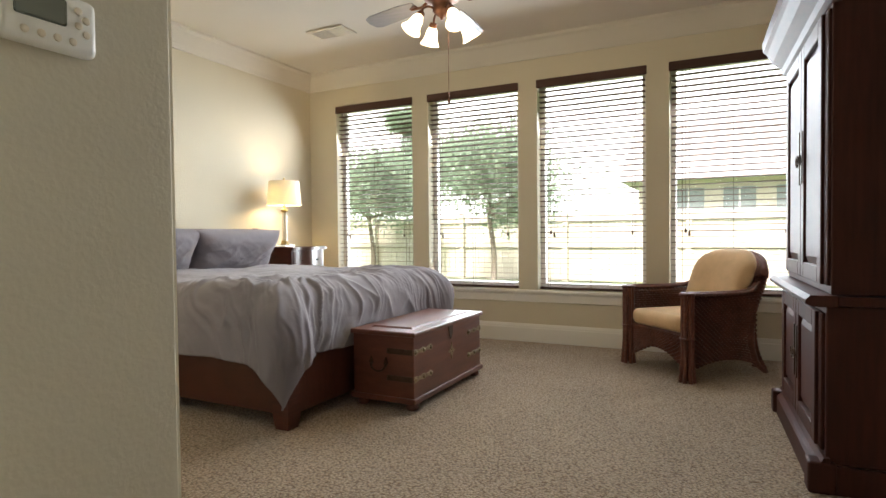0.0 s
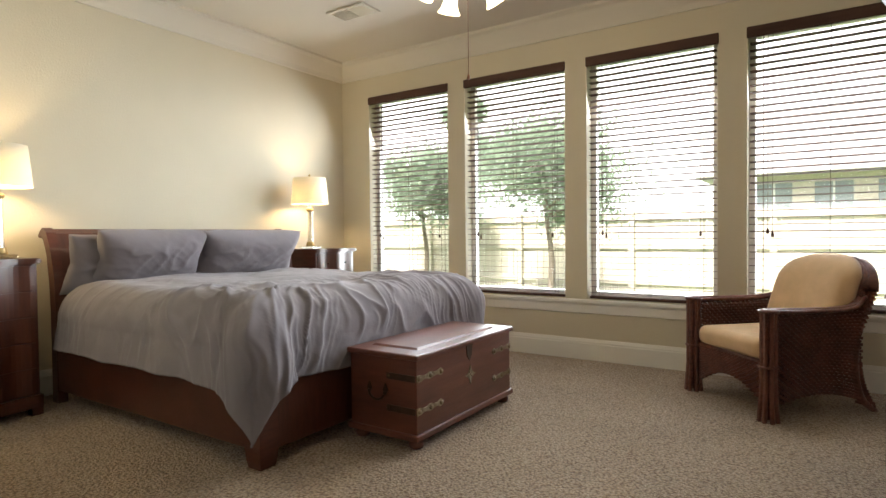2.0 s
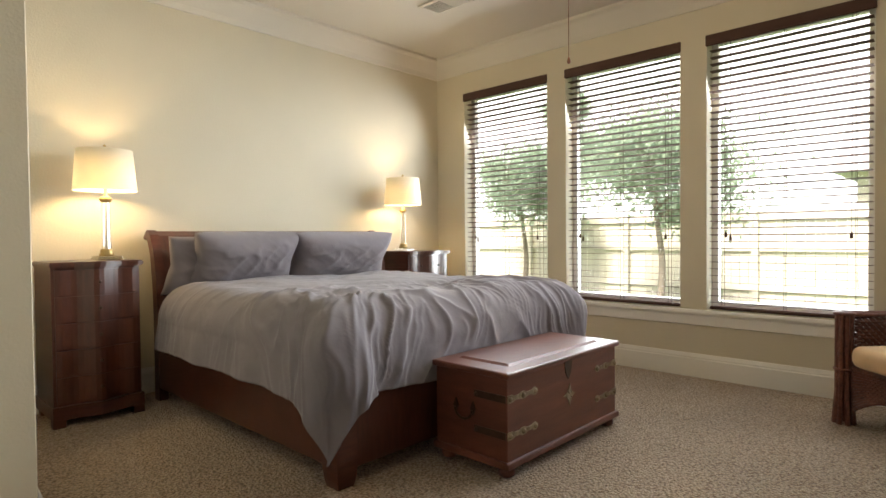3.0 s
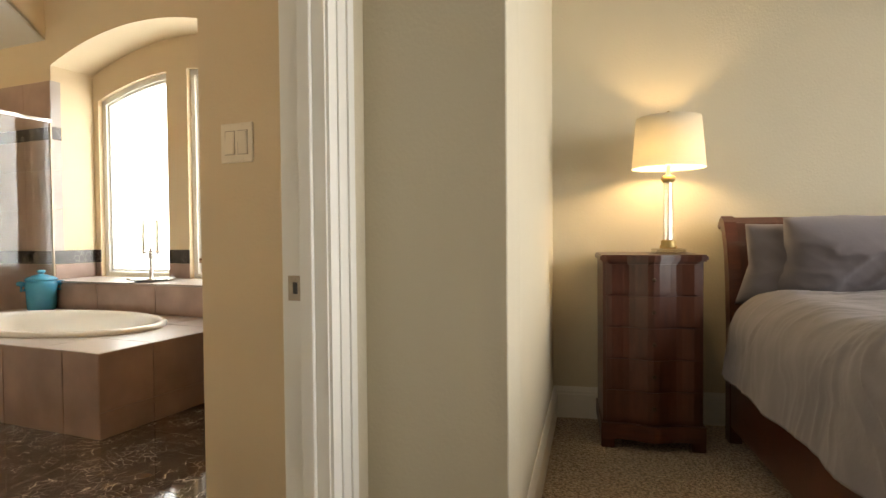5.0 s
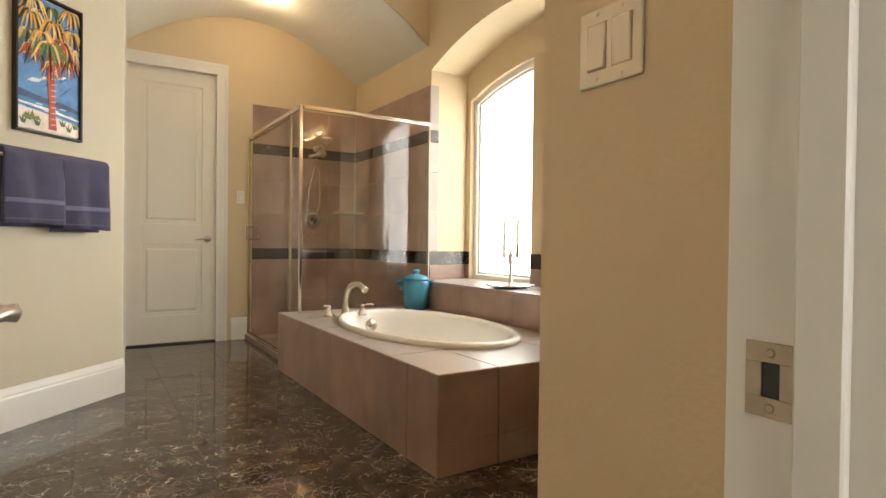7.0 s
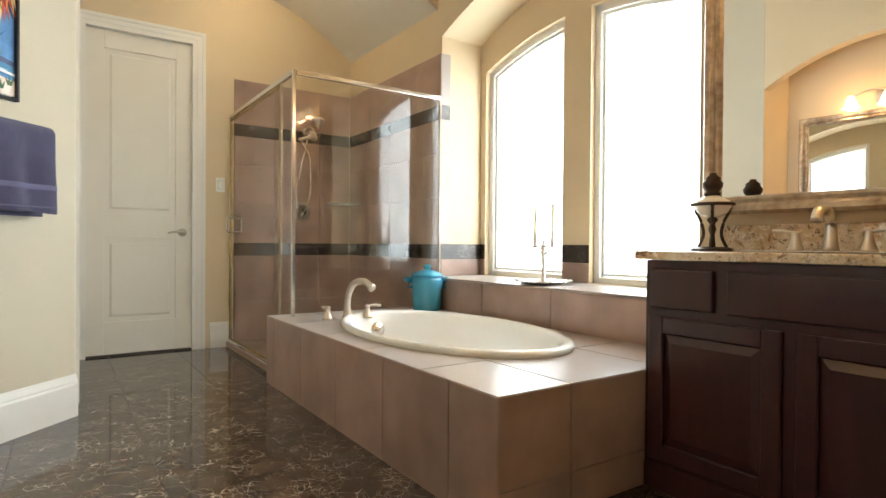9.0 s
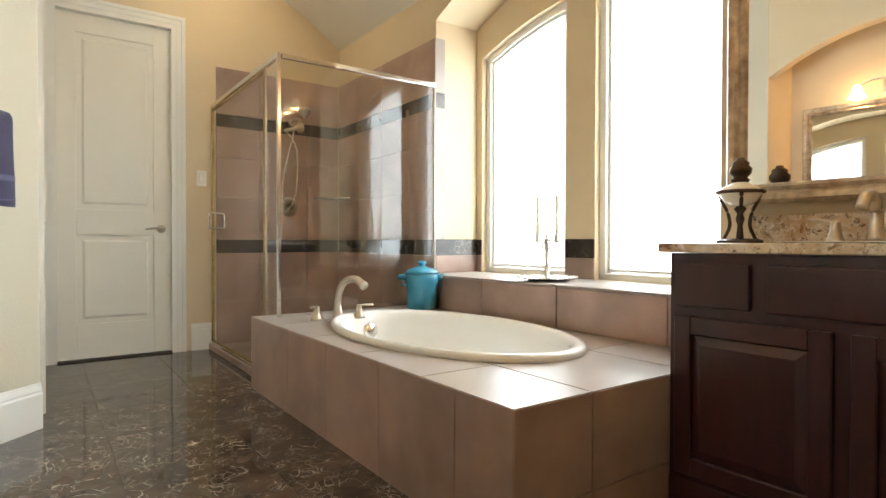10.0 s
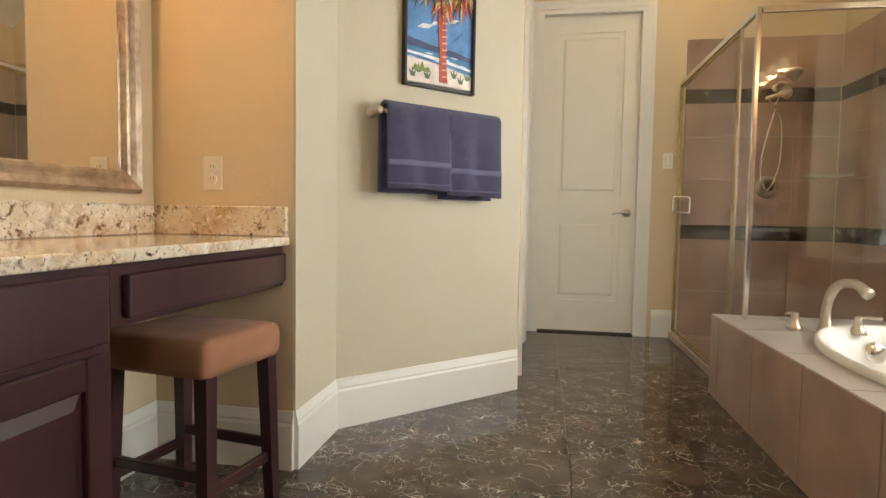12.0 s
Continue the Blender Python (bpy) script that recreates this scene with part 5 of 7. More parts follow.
def casing(name, p, q, z, width=0.095):
    """Door trim on the face from p to q, standing out to the right of the way p to q."""
    P, Q = Vector((*p, 0)), Vector((*q, 0))
    d = (Q - P).normalized()
    n = Vector((d.y, -d.x, 0))
    b = bmesh.new()
    for a0, a1, t in ((0.0, 0.35, 0.012), (0.35, 0.72, 0.017), (0.72, 1.0, 0.023)):
        for base, sg in ((P, -1), (Q, 1)):
            u0, u1 = base + d * sg * width * a0, base + d * sg * width * a1
            extrude_poly([u0, u1, u1 + n * t, u0 + n * t], (0, 0, z + width * a1), b)
        u0, u1 = P - d * width * a0, Q + d * width * a0
        extrude_poly([u0 + Vector((0, 0, z + width * a0)), u1 + Vector((0, 0, z + width * a0)), u1 + n * t + Vector((0, 0, z + width * a0)), u0 + n * t + Vector((0, 0, z + width * a0))], (0, 0, width * (a1 - a0)), b)
    return S(name, b, TRIM, "white painted moulded door casing", "door trim")


casing("door_trim_far", (DX1 - 0.02, BB), (DX0 + 0.02, BB), DH - 0.02)


def panel_door(name, m, w, h, label, lever, flip=1):
    """Two-panel door; local x across from the hinge, y its thickness, z up."""
    d = thing(name, m, label, "door", kind="structure", bath=True)
    st, th = 0.115, 0.036
    b = bmesh.new()
    for q in ((0, st, 0, h), (w - st, w, 0, h), (st, w - st, 0, 0.24), (st, w - st, 0.86, 1.04), (st, w - st, h - 0.13, h)):
        box(q[0], q[1], -th / 2, th / 2, q[2], q[3], 0.0015, bm=b)
    slab = part("slab", b, DOORP, d)
    for z0, z1 in ((0.24, 0.86), (1.04, h - 0.13)):
        pb = bmesh.new()
        box(st, w - st, -th / 2 + 0.012, th / 2 - 0.012, z0, z1, bm=pb)
        for sy in (-1, 1):
            vl = [pb.verts.new((x, sy * (th / 2 - 0.011), z)) for x, z in ((st + 0.035, z0 + 0.035), (w - st - 0.035, z0 + 0.035), (w - st - 0.035, z1 - 0.035), (st + 0.035, z1 - 0.035))]
            vh = [pb.verts.new((x, sy * (th / 2 - 0.003), z)) for x, z in ((st + 0.05, z0 + 0.05), (w - st - 0.05, z0 + 0.05), (w - st - 0.05, z1 - 0.05), (st + 0.05, z1 - 0.05))]
            pb.faces.new(vh)
            for k in range(4):
                pb.faces.new((vl[k], vl[(k + 1) % 4], vh[(k + 1) % 4], vh[k]))
        bmesh.ops.recalc_face_normals(pb, faces=pb.faces)
        part("panel", pb, DOORP, slab)
    for sy in (-1, 1):
        x = w - 0.065
        b = moved(lathe([(0.031, 0), (0.030, 0.006), (0.022, 0.010), (0.011, 0.014), (0.011, 0.045), (0.013, 0.055)], 24), Matrix.Translation((x, sy * th / 2, lever)) @ Matrix.Rotation(radians(-90 * sy), 4, "X"))
        join(b, tube(bend([(x, sy * (th / 2 + 0.05), lever), (x - 0.05, sy * (th / 2 + 0.052), lever + 0.004), (x - 0.11, sy * (th / 2 + 0.045), lever - 0.006)], 12), [0.011] * 5 + [0.010, 0.009, 0.009, 0.008, 0.008, 0.007, 0.007, 0.006], 10))
        part("door_handle", b, NICKEL, d, "brushed nickel lever handle", True)
    return d


panel_door("door_1", pose(DX1 - 0.02, BB - 0.05, 0.012, 0, 0, 180), DX1 - DX0 - 0.04, DH - 0.035, "closed white two-panel door with nickel lever", 0.91)
S("door_threshold", box(DX0 + 0.02, DX1 - 0.02, BB - 0.06, BB + 0.012, -0.003, 0.012, 0.003), RUBBER, "dark worn door threshold", "threshold")
b = bmesh.new()
box(DX0 - 0.001, DX0 + 0.02, BB - 0.12, BB + 0.002, 0, DH, 0.001, bm=b)
box(DX1 - 0.02, DX1 + 0.001, BB - 0.12, BB + 0.002, 0, DH, 0.001, bm=b)
box(DX0 + 0.02, DX1 - 0.02, BB - 0.12, BB + 0.002, DH - 0.02, DH + 0.001, 0.001, bm=b)
S("door_jamb_far", b, TRIM, "white painted door jamb", "door jamb")
# side door, nearly edge-on
casing("door_trim_side", (VX1, -3.10), (VX1, -3.84), 2.40)
panel_door("door_2", pose(VX1 + 0.05, -3.85, 0.01, 0, 0, 90), 0.76, 2.40, "closed white two-panel door in the side wall", 0.91)
# doorway from the bedroom
b = bmesh.new()
for x, s in ((JR, -1), (JL, 1)):
    box(min(x, x + s * 0.02), max(x, x + s * 0.02), DY0 - 0.004, DY1 + 0.004, 0, 2.13, 0.001, bm=b)
    box(min(x, x - s * 0.012), max(x, x - s * 0.012), DY0 + 0.055, DY0 + 0.09, 0, 2.11, 0.002, bm=b)
box(JR, JL, DY0 - 0.004, DY1 + 0.004, 2.11, 2.13, 0.001, bm=b)
S("door_jamb", b, TRIM, "white painted door jamb with stop", "door jamb")
casing("door_trim_bedroom", (JL + 0.005, DY1), (JR - 0.005, DY1), 2.12)
panel_door("door_3", pose(JL - 0.01, DY0 - 0.02, 0.01, 0, 0, 259.3), 0.72, 2.09, "white two-panel bathroom door standing open", 0.815)
st = thing("strike_plate", pose(JR, 0.884, 0.818), "nickel strike plate in the door jamb", "strike plate", bath=True)
b = bmesh.new()
for q in ((-0.020, 0.022, 0.014, 0.030), (-0.020, 0.022, -0.030, -0.014), (-0.020, -0.007, -0.014, 0.014), (0.007, 0.022, -0.014, 0.014)):
    box(-0.0005, 0.002, *q, 0.0004, bm=b)
part("plate", b, SATIN, st)
part("latch_hole", box(-0.0008, 0.0006, -0.008, 0.008, -0.015, 0.015), BLACKISH, st)
for z in (-0.022, 0.022):
    part("screw", moved(lathe([(0.004, 0.0), (0.003, 0.0012)], 10), Matrix.Translation((0.002, 0, z)) @ Matrix.Rotation(radians(90), 4, "Y")), SATIN, st)
plate("wall_switch_plate", pose(-1.90, 0.557, 1.213), "almond double rocker switch by the bathroom door", 2, "switch")
plate("wall_switch_plate", pose(-2.46, BB, 1.31, 0, 0, 90), "white rocker switch beside the far door", 1, "switch", material=PLASTIC)
plate("wall_outlet", pose(-0.45, -1.662, 1.01, 0, 0, 90), "almond double power outlet over the granite splash", 1, "socket")

# ---- tub, shower ----
TX0, TX1, TY0, TY1, TZ = -3.55, -2.42, -2.925, -0.745, 0.405
TC, TA, TBB = (-2.98, -1.85), 0.435, 0.775


def tub():
    t = thing("tub_surround", pose(0, 0, 0), "taupe tiled tub surround with stepped ledge", "tub surround", kind="structure", bath=True)
    b = bmesh.new()
    # core round the oval
    n = 48
    oval = [(TC[0] + (TA - 0.03) * math.cos(2 * math.pi * k / n), TC[1] + (TBB - 0.03) * math.sin(2 * math.pi * k / n)) for k in range(n)]
    outer = []
    for x, y in oval:
        dx, dy = x - TC[0], y - TC[1]
        s = min((TX1 - 0.012 - TC[0]) / dx if dx > 1e-6 else 9e9, (TX0 - TC[0]) / dx if dx < -1e-6 else 9e9, (TY1 - 0.012 - TC[1]) / dy if dy > 1e-6 else 9e9, (TY0 - TC[1]) / dy if dy < -1e-6 else 9e9)
        outer.append((TC[0] + dx * s, TC[1] + dy * s))
    vi, vo = [b.verts.new((*p, TZ - 0.012)) for p in oval], [b.verts.new((*p, TZ - 0.012)) for p in outer]
    for k in range(n):
        b.faces.new((vi[k], vo[k], vo[(k + 1) % n], vi[(k + 1) % n]))
    box(TX1 - 0.06, TX1 - 0.012, TY0 + 0.012, TY1 - 0.012, 0, TZ - 0.013, bm=b)
    box(TX0, TX1 - 0.06, TY1 - 0.06, TY1 - 0.012, 0, TZ - 0.013, bm=b)
    box(TX0, TX1 - 0.06, TY0, TY0 + 0.05, 0, TZ - 0.013, bm=b)
    bmesh.ops.recalc_face_normals(b, faces=b.faces)
    part("core", b, GROUT, t)
    # front and end tiles
    ye = TY0
    for k, y1 in enumerate([TY0 + 0.13, TY0 + 0.58, TY0 + 1.03, TY0 + 1.48, TY0 + 1.93, TY1]):
        part("tile", box(TX1 - 0.012, TX1, ye + 0.0025, y1 - 0.0025, 0.0, TZ - 0.003, 0.0015), TILE, t)
        ye = y1
    xe = TX1 - 0.0
    for x1 in (TX1 - 0.30, TX1 - 0.75):
        part("tile", box(x1 + 0.0025, xe - 0.0025, TY1 - 0.012, TY1 + 0.0005, 0.125, TZ - 0.003, 0.0015), TILE, t)
        part("tile", box(x1 + 0.0025, xe - 0.0025, TY1 - 0.012, TY1 + 0.0005, 0, 0.123, 0.0015), TILE, t)
        xe = x1
    # deck tiles, cut round the oval by angle
    def deck(x0, x1, y0, y1):
        m_ = 10
        b = bmesh.new()
        bmesh.ops.create_grid(b, x_segments=m_, y_segments=m_, size=0.5)
        moved(b, Matrix.Translation(((x0 + x1) / 2, (y0 + y1) / 2, TZ)) @ Matrix.Diagonal((x1 - x0 - 0.006, y1 - y0 - 0.006, 1, 1)))
        dead = []
        for v in b.verts:
            dx, dy = v.co.x - TC[0], v.co.y - TC[1]
            r = math.hypot(dx / (TA - 0.02), dy / (TBB - 0.02))
            if r < 1:
                if r < 0.75:
                    dead.append(v)
                else:
                    v.co.x, v.co.y = TC[0] + dx / r, TC[1] + dy / r
        bmesh.ops.delete(b, geom=dead, context="VERTS")
        if b.faces:
            r = bmesh.ops.extrude_face_region(b, geom=b.faces[:])
            for v in [g for g in r["geom"] if isinstance(g, bmesh.types.BMVert)]:
                v.co.z -= 0.012
            bmesh.ops.recalc_face_normals(b, faces=b.faces)
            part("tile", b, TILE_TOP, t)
        else:
            b.free()
    xc = [TX0, TX1 - 0.78, TX1 - 0.30, TX1]
    yc = [TY0, TY0 + 0.40, TY0 + 0.85, TY0 + 1.30, TY0 + 1.75, TY1]
    for a, b2 in zip(xc, xc[1:]):
        for c, d in zip(yc, yc[1:]):
            deck(a, b2, c, d)
    # ledge under the windows
    lx = -3.50
    y = -2.79
    for y1 in (-2.20, -1.62, -1.02, AY1 + 0.06):
        part("tile", box(lx - 0.012, lx, y + 0.0025, y1 - 0.0025, TZ + 0.001, 0.607, 0.0015), TILE, t)
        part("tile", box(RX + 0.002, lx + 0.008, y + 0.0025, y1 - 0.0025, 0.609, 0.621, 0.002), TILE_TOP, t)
        y = y1
    part("ledge_core", box(RX, lx - 0.013, -2.79, AY1 + 0.06, TZ, 0.607), GROUT, t)
    # dark marble band and plinth tiles round the recess
    for x0, x1, y0, y1 in ((RX, BW, AY0 - 0.0, AY0 + 0.008), (RX, RX + 0.008, AY0 + 0.01, W1[0]), (RX, RX + 0.008, W1[1], W2[0]), (RX, RX + 0.008, W2[1], AY1)):
        part("tile", box(x0 + 0.001, x1, y0, y1, 0.622, 0.735, 0.001), TILE, t)
        part("band_tile", box(x0 + 0.001, x1, y0, y1 + 0.0005, 0.737, 0.845, 0.001), MARBLE_BAND, t, "dark marble band tile")


tub()


def bathtub():
    t = thing("bathtub", pose(TC[0], TC[1], TZ), "white oval drop-in acrylic bathtub", "bathtub", bath=True)
    n = 72
    prof = [(1.0, 0.001), (1.005, 0.014), (0.99, 0.026), (0.965, 0.030), (0.93, 0.024), (0.905, 0.008), (0.885, -0.03), (0.86, -0.12), (0.82, -0.22), (0.76, -0.30), (0.62, -0.345), (0.3, -0.36), (0.02, -0.362)]
    b = bmesh.new()
    rings = []
    for s, z in prof:
        rings.append([b.verts.new((TA * s * math.cos(2 * math.pi * k / n), TBB * s * math.sin(2 * math.pi * k / n), z)) for k in range(n)])
    for a, c in zip(rings, rings[1:]):
        for k in range(n):
            b.faces.new((a[k], a[(k + 1) % n], c[(k + 1) % n], c[k]))
    bmesh.ops.recalc_face_normals(b, faces=b.faces)
    part("shell", b, ACRYLIC, t, smooth=True)
    part("overflow_plate", moved(lathe([(0.044, 0), (0.044, 0.005), (0.037, 0.010), (0.012, 0.013)], 24), Matrix.Translation((0.02, -TBB * 0.862, -0.075)) @ Matrix.Rotation(radians(-78), 4, "X")), CHROME, t, "chrome overflow plate", True)


bathtub()


def tub_faucet():
    f = thing("tub_faucet", pose(-2.78, -2.55, TZ) @ Matrix.Scale(1.15, 4), "brushed nickel arched tub faucet with two handles", "faucet", bath=True)
    part("spout", tube(bend([(0, 0, 0), (0, 0.0, 0.10), (-0.01, 0.04, 0.175), (-0.03, 0.12, 0.195), (-0.045, 0.185, 0.165)], 28), [0.03, 0.027, 0.023, 0.020, 0.018, 0.017] + [0.0165] * 19 + [0.017, 0.0185, 0.02, 0.02], 14), NICKEL, f, smooth=True)
    for dx, dy in ((0.10, -0.02), (-0.10, 0.02)):
        b = moved(lathe([(0.03, 0), (0.026, 0.012), (0.017, 0.03), (0.013, 0.05), (0.016, 0.06), (0.006, 0.066)], 20), Matrix.Translation((dx, dy, 0)))
        tube(bend([(dx, dy, 0.058), (dx * 1.25, dy + 0.025, 0.066), (dx * 1.5, dy + 0.05, 0.066)], 8), 0.006, 8, bm=b)
        part("handle", b, NICKEL, f, smooth=True)


tub_faucet()
SX, SY, SZ = -2.535, -2.79, 1.875


def shower():
    s = thing("shower_enclosure", pose(0, 0, 0), "corner shower with clear glass panels in chrome frame", "shower", bath=True)
    def bar(name, *q):
        part(name, box(*q, 0.003), CHROME, s)
    ye = BB + 0.015
    bar("corner_post", SX - 0.010, SX + 0.012, SY - 0.010, SY + 0.012, 0.01, SZ)
    bar("top_rail", BW + 0.014, SX - 0.014, SY - 0.014, SY + 0.014, SZ - 0.028, SZ)
    part("wall_post", box(BW + 0.013, BW + 0.026, SY - 0.010, SY + 0.010, TZ, SZ - 0.028, 0.002), SATIN, s)
    bar("side_rail", SX - 0.014, SX + 0.014, ye, SY - 0.014, SZ - 0.028, SZ)
    part("hinge_post", box(SX - 0.007, SX + 0.007, SY - 0.231, SY - 0.219, 0.06, SZ - 0.028, 0.002), SATIN, s)
    bar("wall_channel", SX - 0.012, SX + 0.012, ye, ye + 0.018, 0.06, SZ - 0.028)
    bar("sill_rail", SX - 0.018, SX + 0.018, ye, TY0 - 0.002, 0.045, 0.065)
    for nm, q in (("front_pane", (BW + 0.03, SX - 0.014, SY - 0.004, SY + 0.004, TZ + 0.002, SZ - 0.028)), ("side_pane", (SX - 0.004, SX + 0.004, SY - 0.215, SY - 0.014, 0.065, SZ - 0.028))):
        part(nm, box(*q), CLEAR, s).visible_shadow = False
    d = part("shower_door", box(SX - 0.004, SX + 0.004, ye + 0.03, SY - 0.245, 0.075, SZ - 0.05), CLEAR, s, "clear glass shower door")
    d.visible_shadow = False
    b = bmesh.new()
    for q in ((ye + 0.02, ye + 0.032, 0.07, SZ - 0.035), (SY - 0.248, SY - 0.237, 0.07, SZ - 0.035), (ye + 0.032, SY - 0.248, SZ - 0.05, SZ - 0.035), (ye + 0.032, SY - 0.248, 0.066, 0.078)):
        box(SX - 0.008, SX + 0.008, *q, 0.002, bm=b)
    part("door_frame", b, BRASS, d, "brassy door frame")
    hy, hz = ye + 0.13, 0.985
    for sg in (-1, 1):
        part("pull_handle", tube(bend([(SX, hy, hz + 0.055), (SX + sg * 0.045, hy, hz + 0.055), (SX + sg * 0.055, hy, hz + 0.04), (SX + sg * 0.055, hy, hz - 0.04), (SX + sg * 0.045, hy, hz - 0.055), (SX, hy, hz - 0.055)], 20), 0.008, 8), CHROME, d, "chrome pull handle", True)
    part("curb", box(SX - 0.06, SX + 0.03, ye, TY0 - 0.002, 0, 0.045, 0.004), TILE, s)
    # wall tiles: courses with two dark marble bands
    rows = [(0.0, 0.36, 0), (0.36, 0.737, 0), (0.737, 0.845, 1), (0.845, 1.17, 0), (1.17, 1.48, 0), (1.48, 1.72, 0), (1.72, 1.82, 1), (1.82, 2.18, 0)]
    xs_ = [-2.565, -2.90, -3.30, BW + 0.012]
    ys_ = [AY0 - 0.001, -3.12, -3.52, -3.92, BB + 0.012]
    for z0, z1, dark in rows:
        for a, c in zip(xs_, xs_[1:]):
            part("band_tile" if dark else "tile", box(c + 0.001, a - 0.001, BB, BB + 0.01 + 0.001 * dark, z0 + 0.001, z1 - 0.001, 0.001), MARBLE_BAND if dark else TILE, s)
        for a, c in zip(ys_, ys_[1:]):
            part("band_tile" if dark else "tile", box(BW, BW + 0.01 + 0.001 * dark, c + 0.001, a - 0.001, z0 + 0.001, z1 - 0.001, 0.001), MARBLE_BAND if dark else TILE, s)
        if z0 > 0.6:
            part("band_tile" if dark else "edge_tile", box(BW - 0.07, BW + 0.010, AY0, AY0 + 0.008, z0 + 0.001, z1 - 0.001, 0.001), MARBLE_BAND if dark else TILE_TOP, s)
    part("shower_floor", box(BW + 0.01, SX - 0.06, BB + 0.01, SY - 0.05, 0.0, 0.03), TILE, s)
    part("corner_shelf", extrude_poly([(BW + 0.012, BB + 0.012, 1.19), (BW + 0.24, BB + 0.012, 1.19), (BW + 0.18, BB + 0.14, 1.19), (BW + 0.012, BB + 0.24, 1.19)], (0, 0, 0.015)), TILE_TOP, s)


shower()


def shower_fittings():
    f = thing("hand_shower_set", pose(-3.17, BB + 0.011, 1.78), "nickel shower head with hose on the tiled wall", "shower head", bath=True)
    part("arm", tube(bend([(0, 0, 0.04), (0, 0.08, 0.06), (-0.01, 0.16, 0.03)], 12), 0.011, 10), NICKEL, f, smooth=True)
    part("flange", moved(lathe([(0.03, 0), (0.028, 0.008), (0.012, 0.012)], 20), Matrix.Translation((0, 0, 0.04)) @ Matrix.Rotation(radians(-90), 4, "X")), NICKEL, f, smooth=True)
    part("head", moved(lathe([(0.014, 0), (0.018, 0.02), (0.05, 0.05), (0.056, 0.065), (0.054, 0.078), (0.02, 0.08)], 24), Matrix.Translation((-0.05, 0.16, 0.05)) @ Matrix.Rotation(radians(10), 4, "X")), NICKEL, f, smooth=True)
    part("hand_shower", moved(lathe([(0.012, 0), (0.013, 0.10), (0.03, 0.14), (0.045, 0.16), (0.04, 0.175), (0.01, 0.18)], 20), Matrix.Translation((0.11, 0.14, -0.06)) @ Matrix.Rotation(radians(-70), 4, "Y") @ Matrix.Rotation(radians(20), 4, "X")), NICKEL, f, smooth=True)
    part("hose", tube(bend([(0.10, 0.13, -0.05), (0.0, 0.10, -0.2), (-0.02, 0.06, -0.5), (0.05, 0.05, -0.68), (0.10, 0.05, -0.5), (0.03, 0.09, -0.1), (0.0, 0.1, 0.02)], 42), 0.006, 8), CHROME, f, smooth=True)
    v = thing("shower_valve", pose(-3.14, BB + 0.011, 1.12), "round nickel shower valve trim", "shower valve", bath=True)
    part("plate", moved(lathe([(0.082, 0), (0.080, 0.008), (0.06, 0.012), (0.055, 0.012)], 32), Matrix.Rotation(radians(-90), 4, "X")), NICKEL, v, smooth=True)
    part("ring", moved(lathe([(0.062, 0.012), (0.060, 0.020), (0.050, 0.022), (0.046, 0.013)], 32), Matrix.Rotation(radians(-90), 4, "X")), SATIN, v, smooth=True)
    part("handle", moved(lathe([(0.034, 0.012), (0.030, 0.04), (0.020, 0.05), (0.008, 0.052)], 24), Matrix.Rotation(radians(-90), 4, "X")), DARKMETAL, v, smooth=True)
    part("lever", tube([(0, 0.045, 0), (0.03, 0.05, -0.05)], 0.008, 8), NICKEL, v, smooth=True)


shower_fittings()


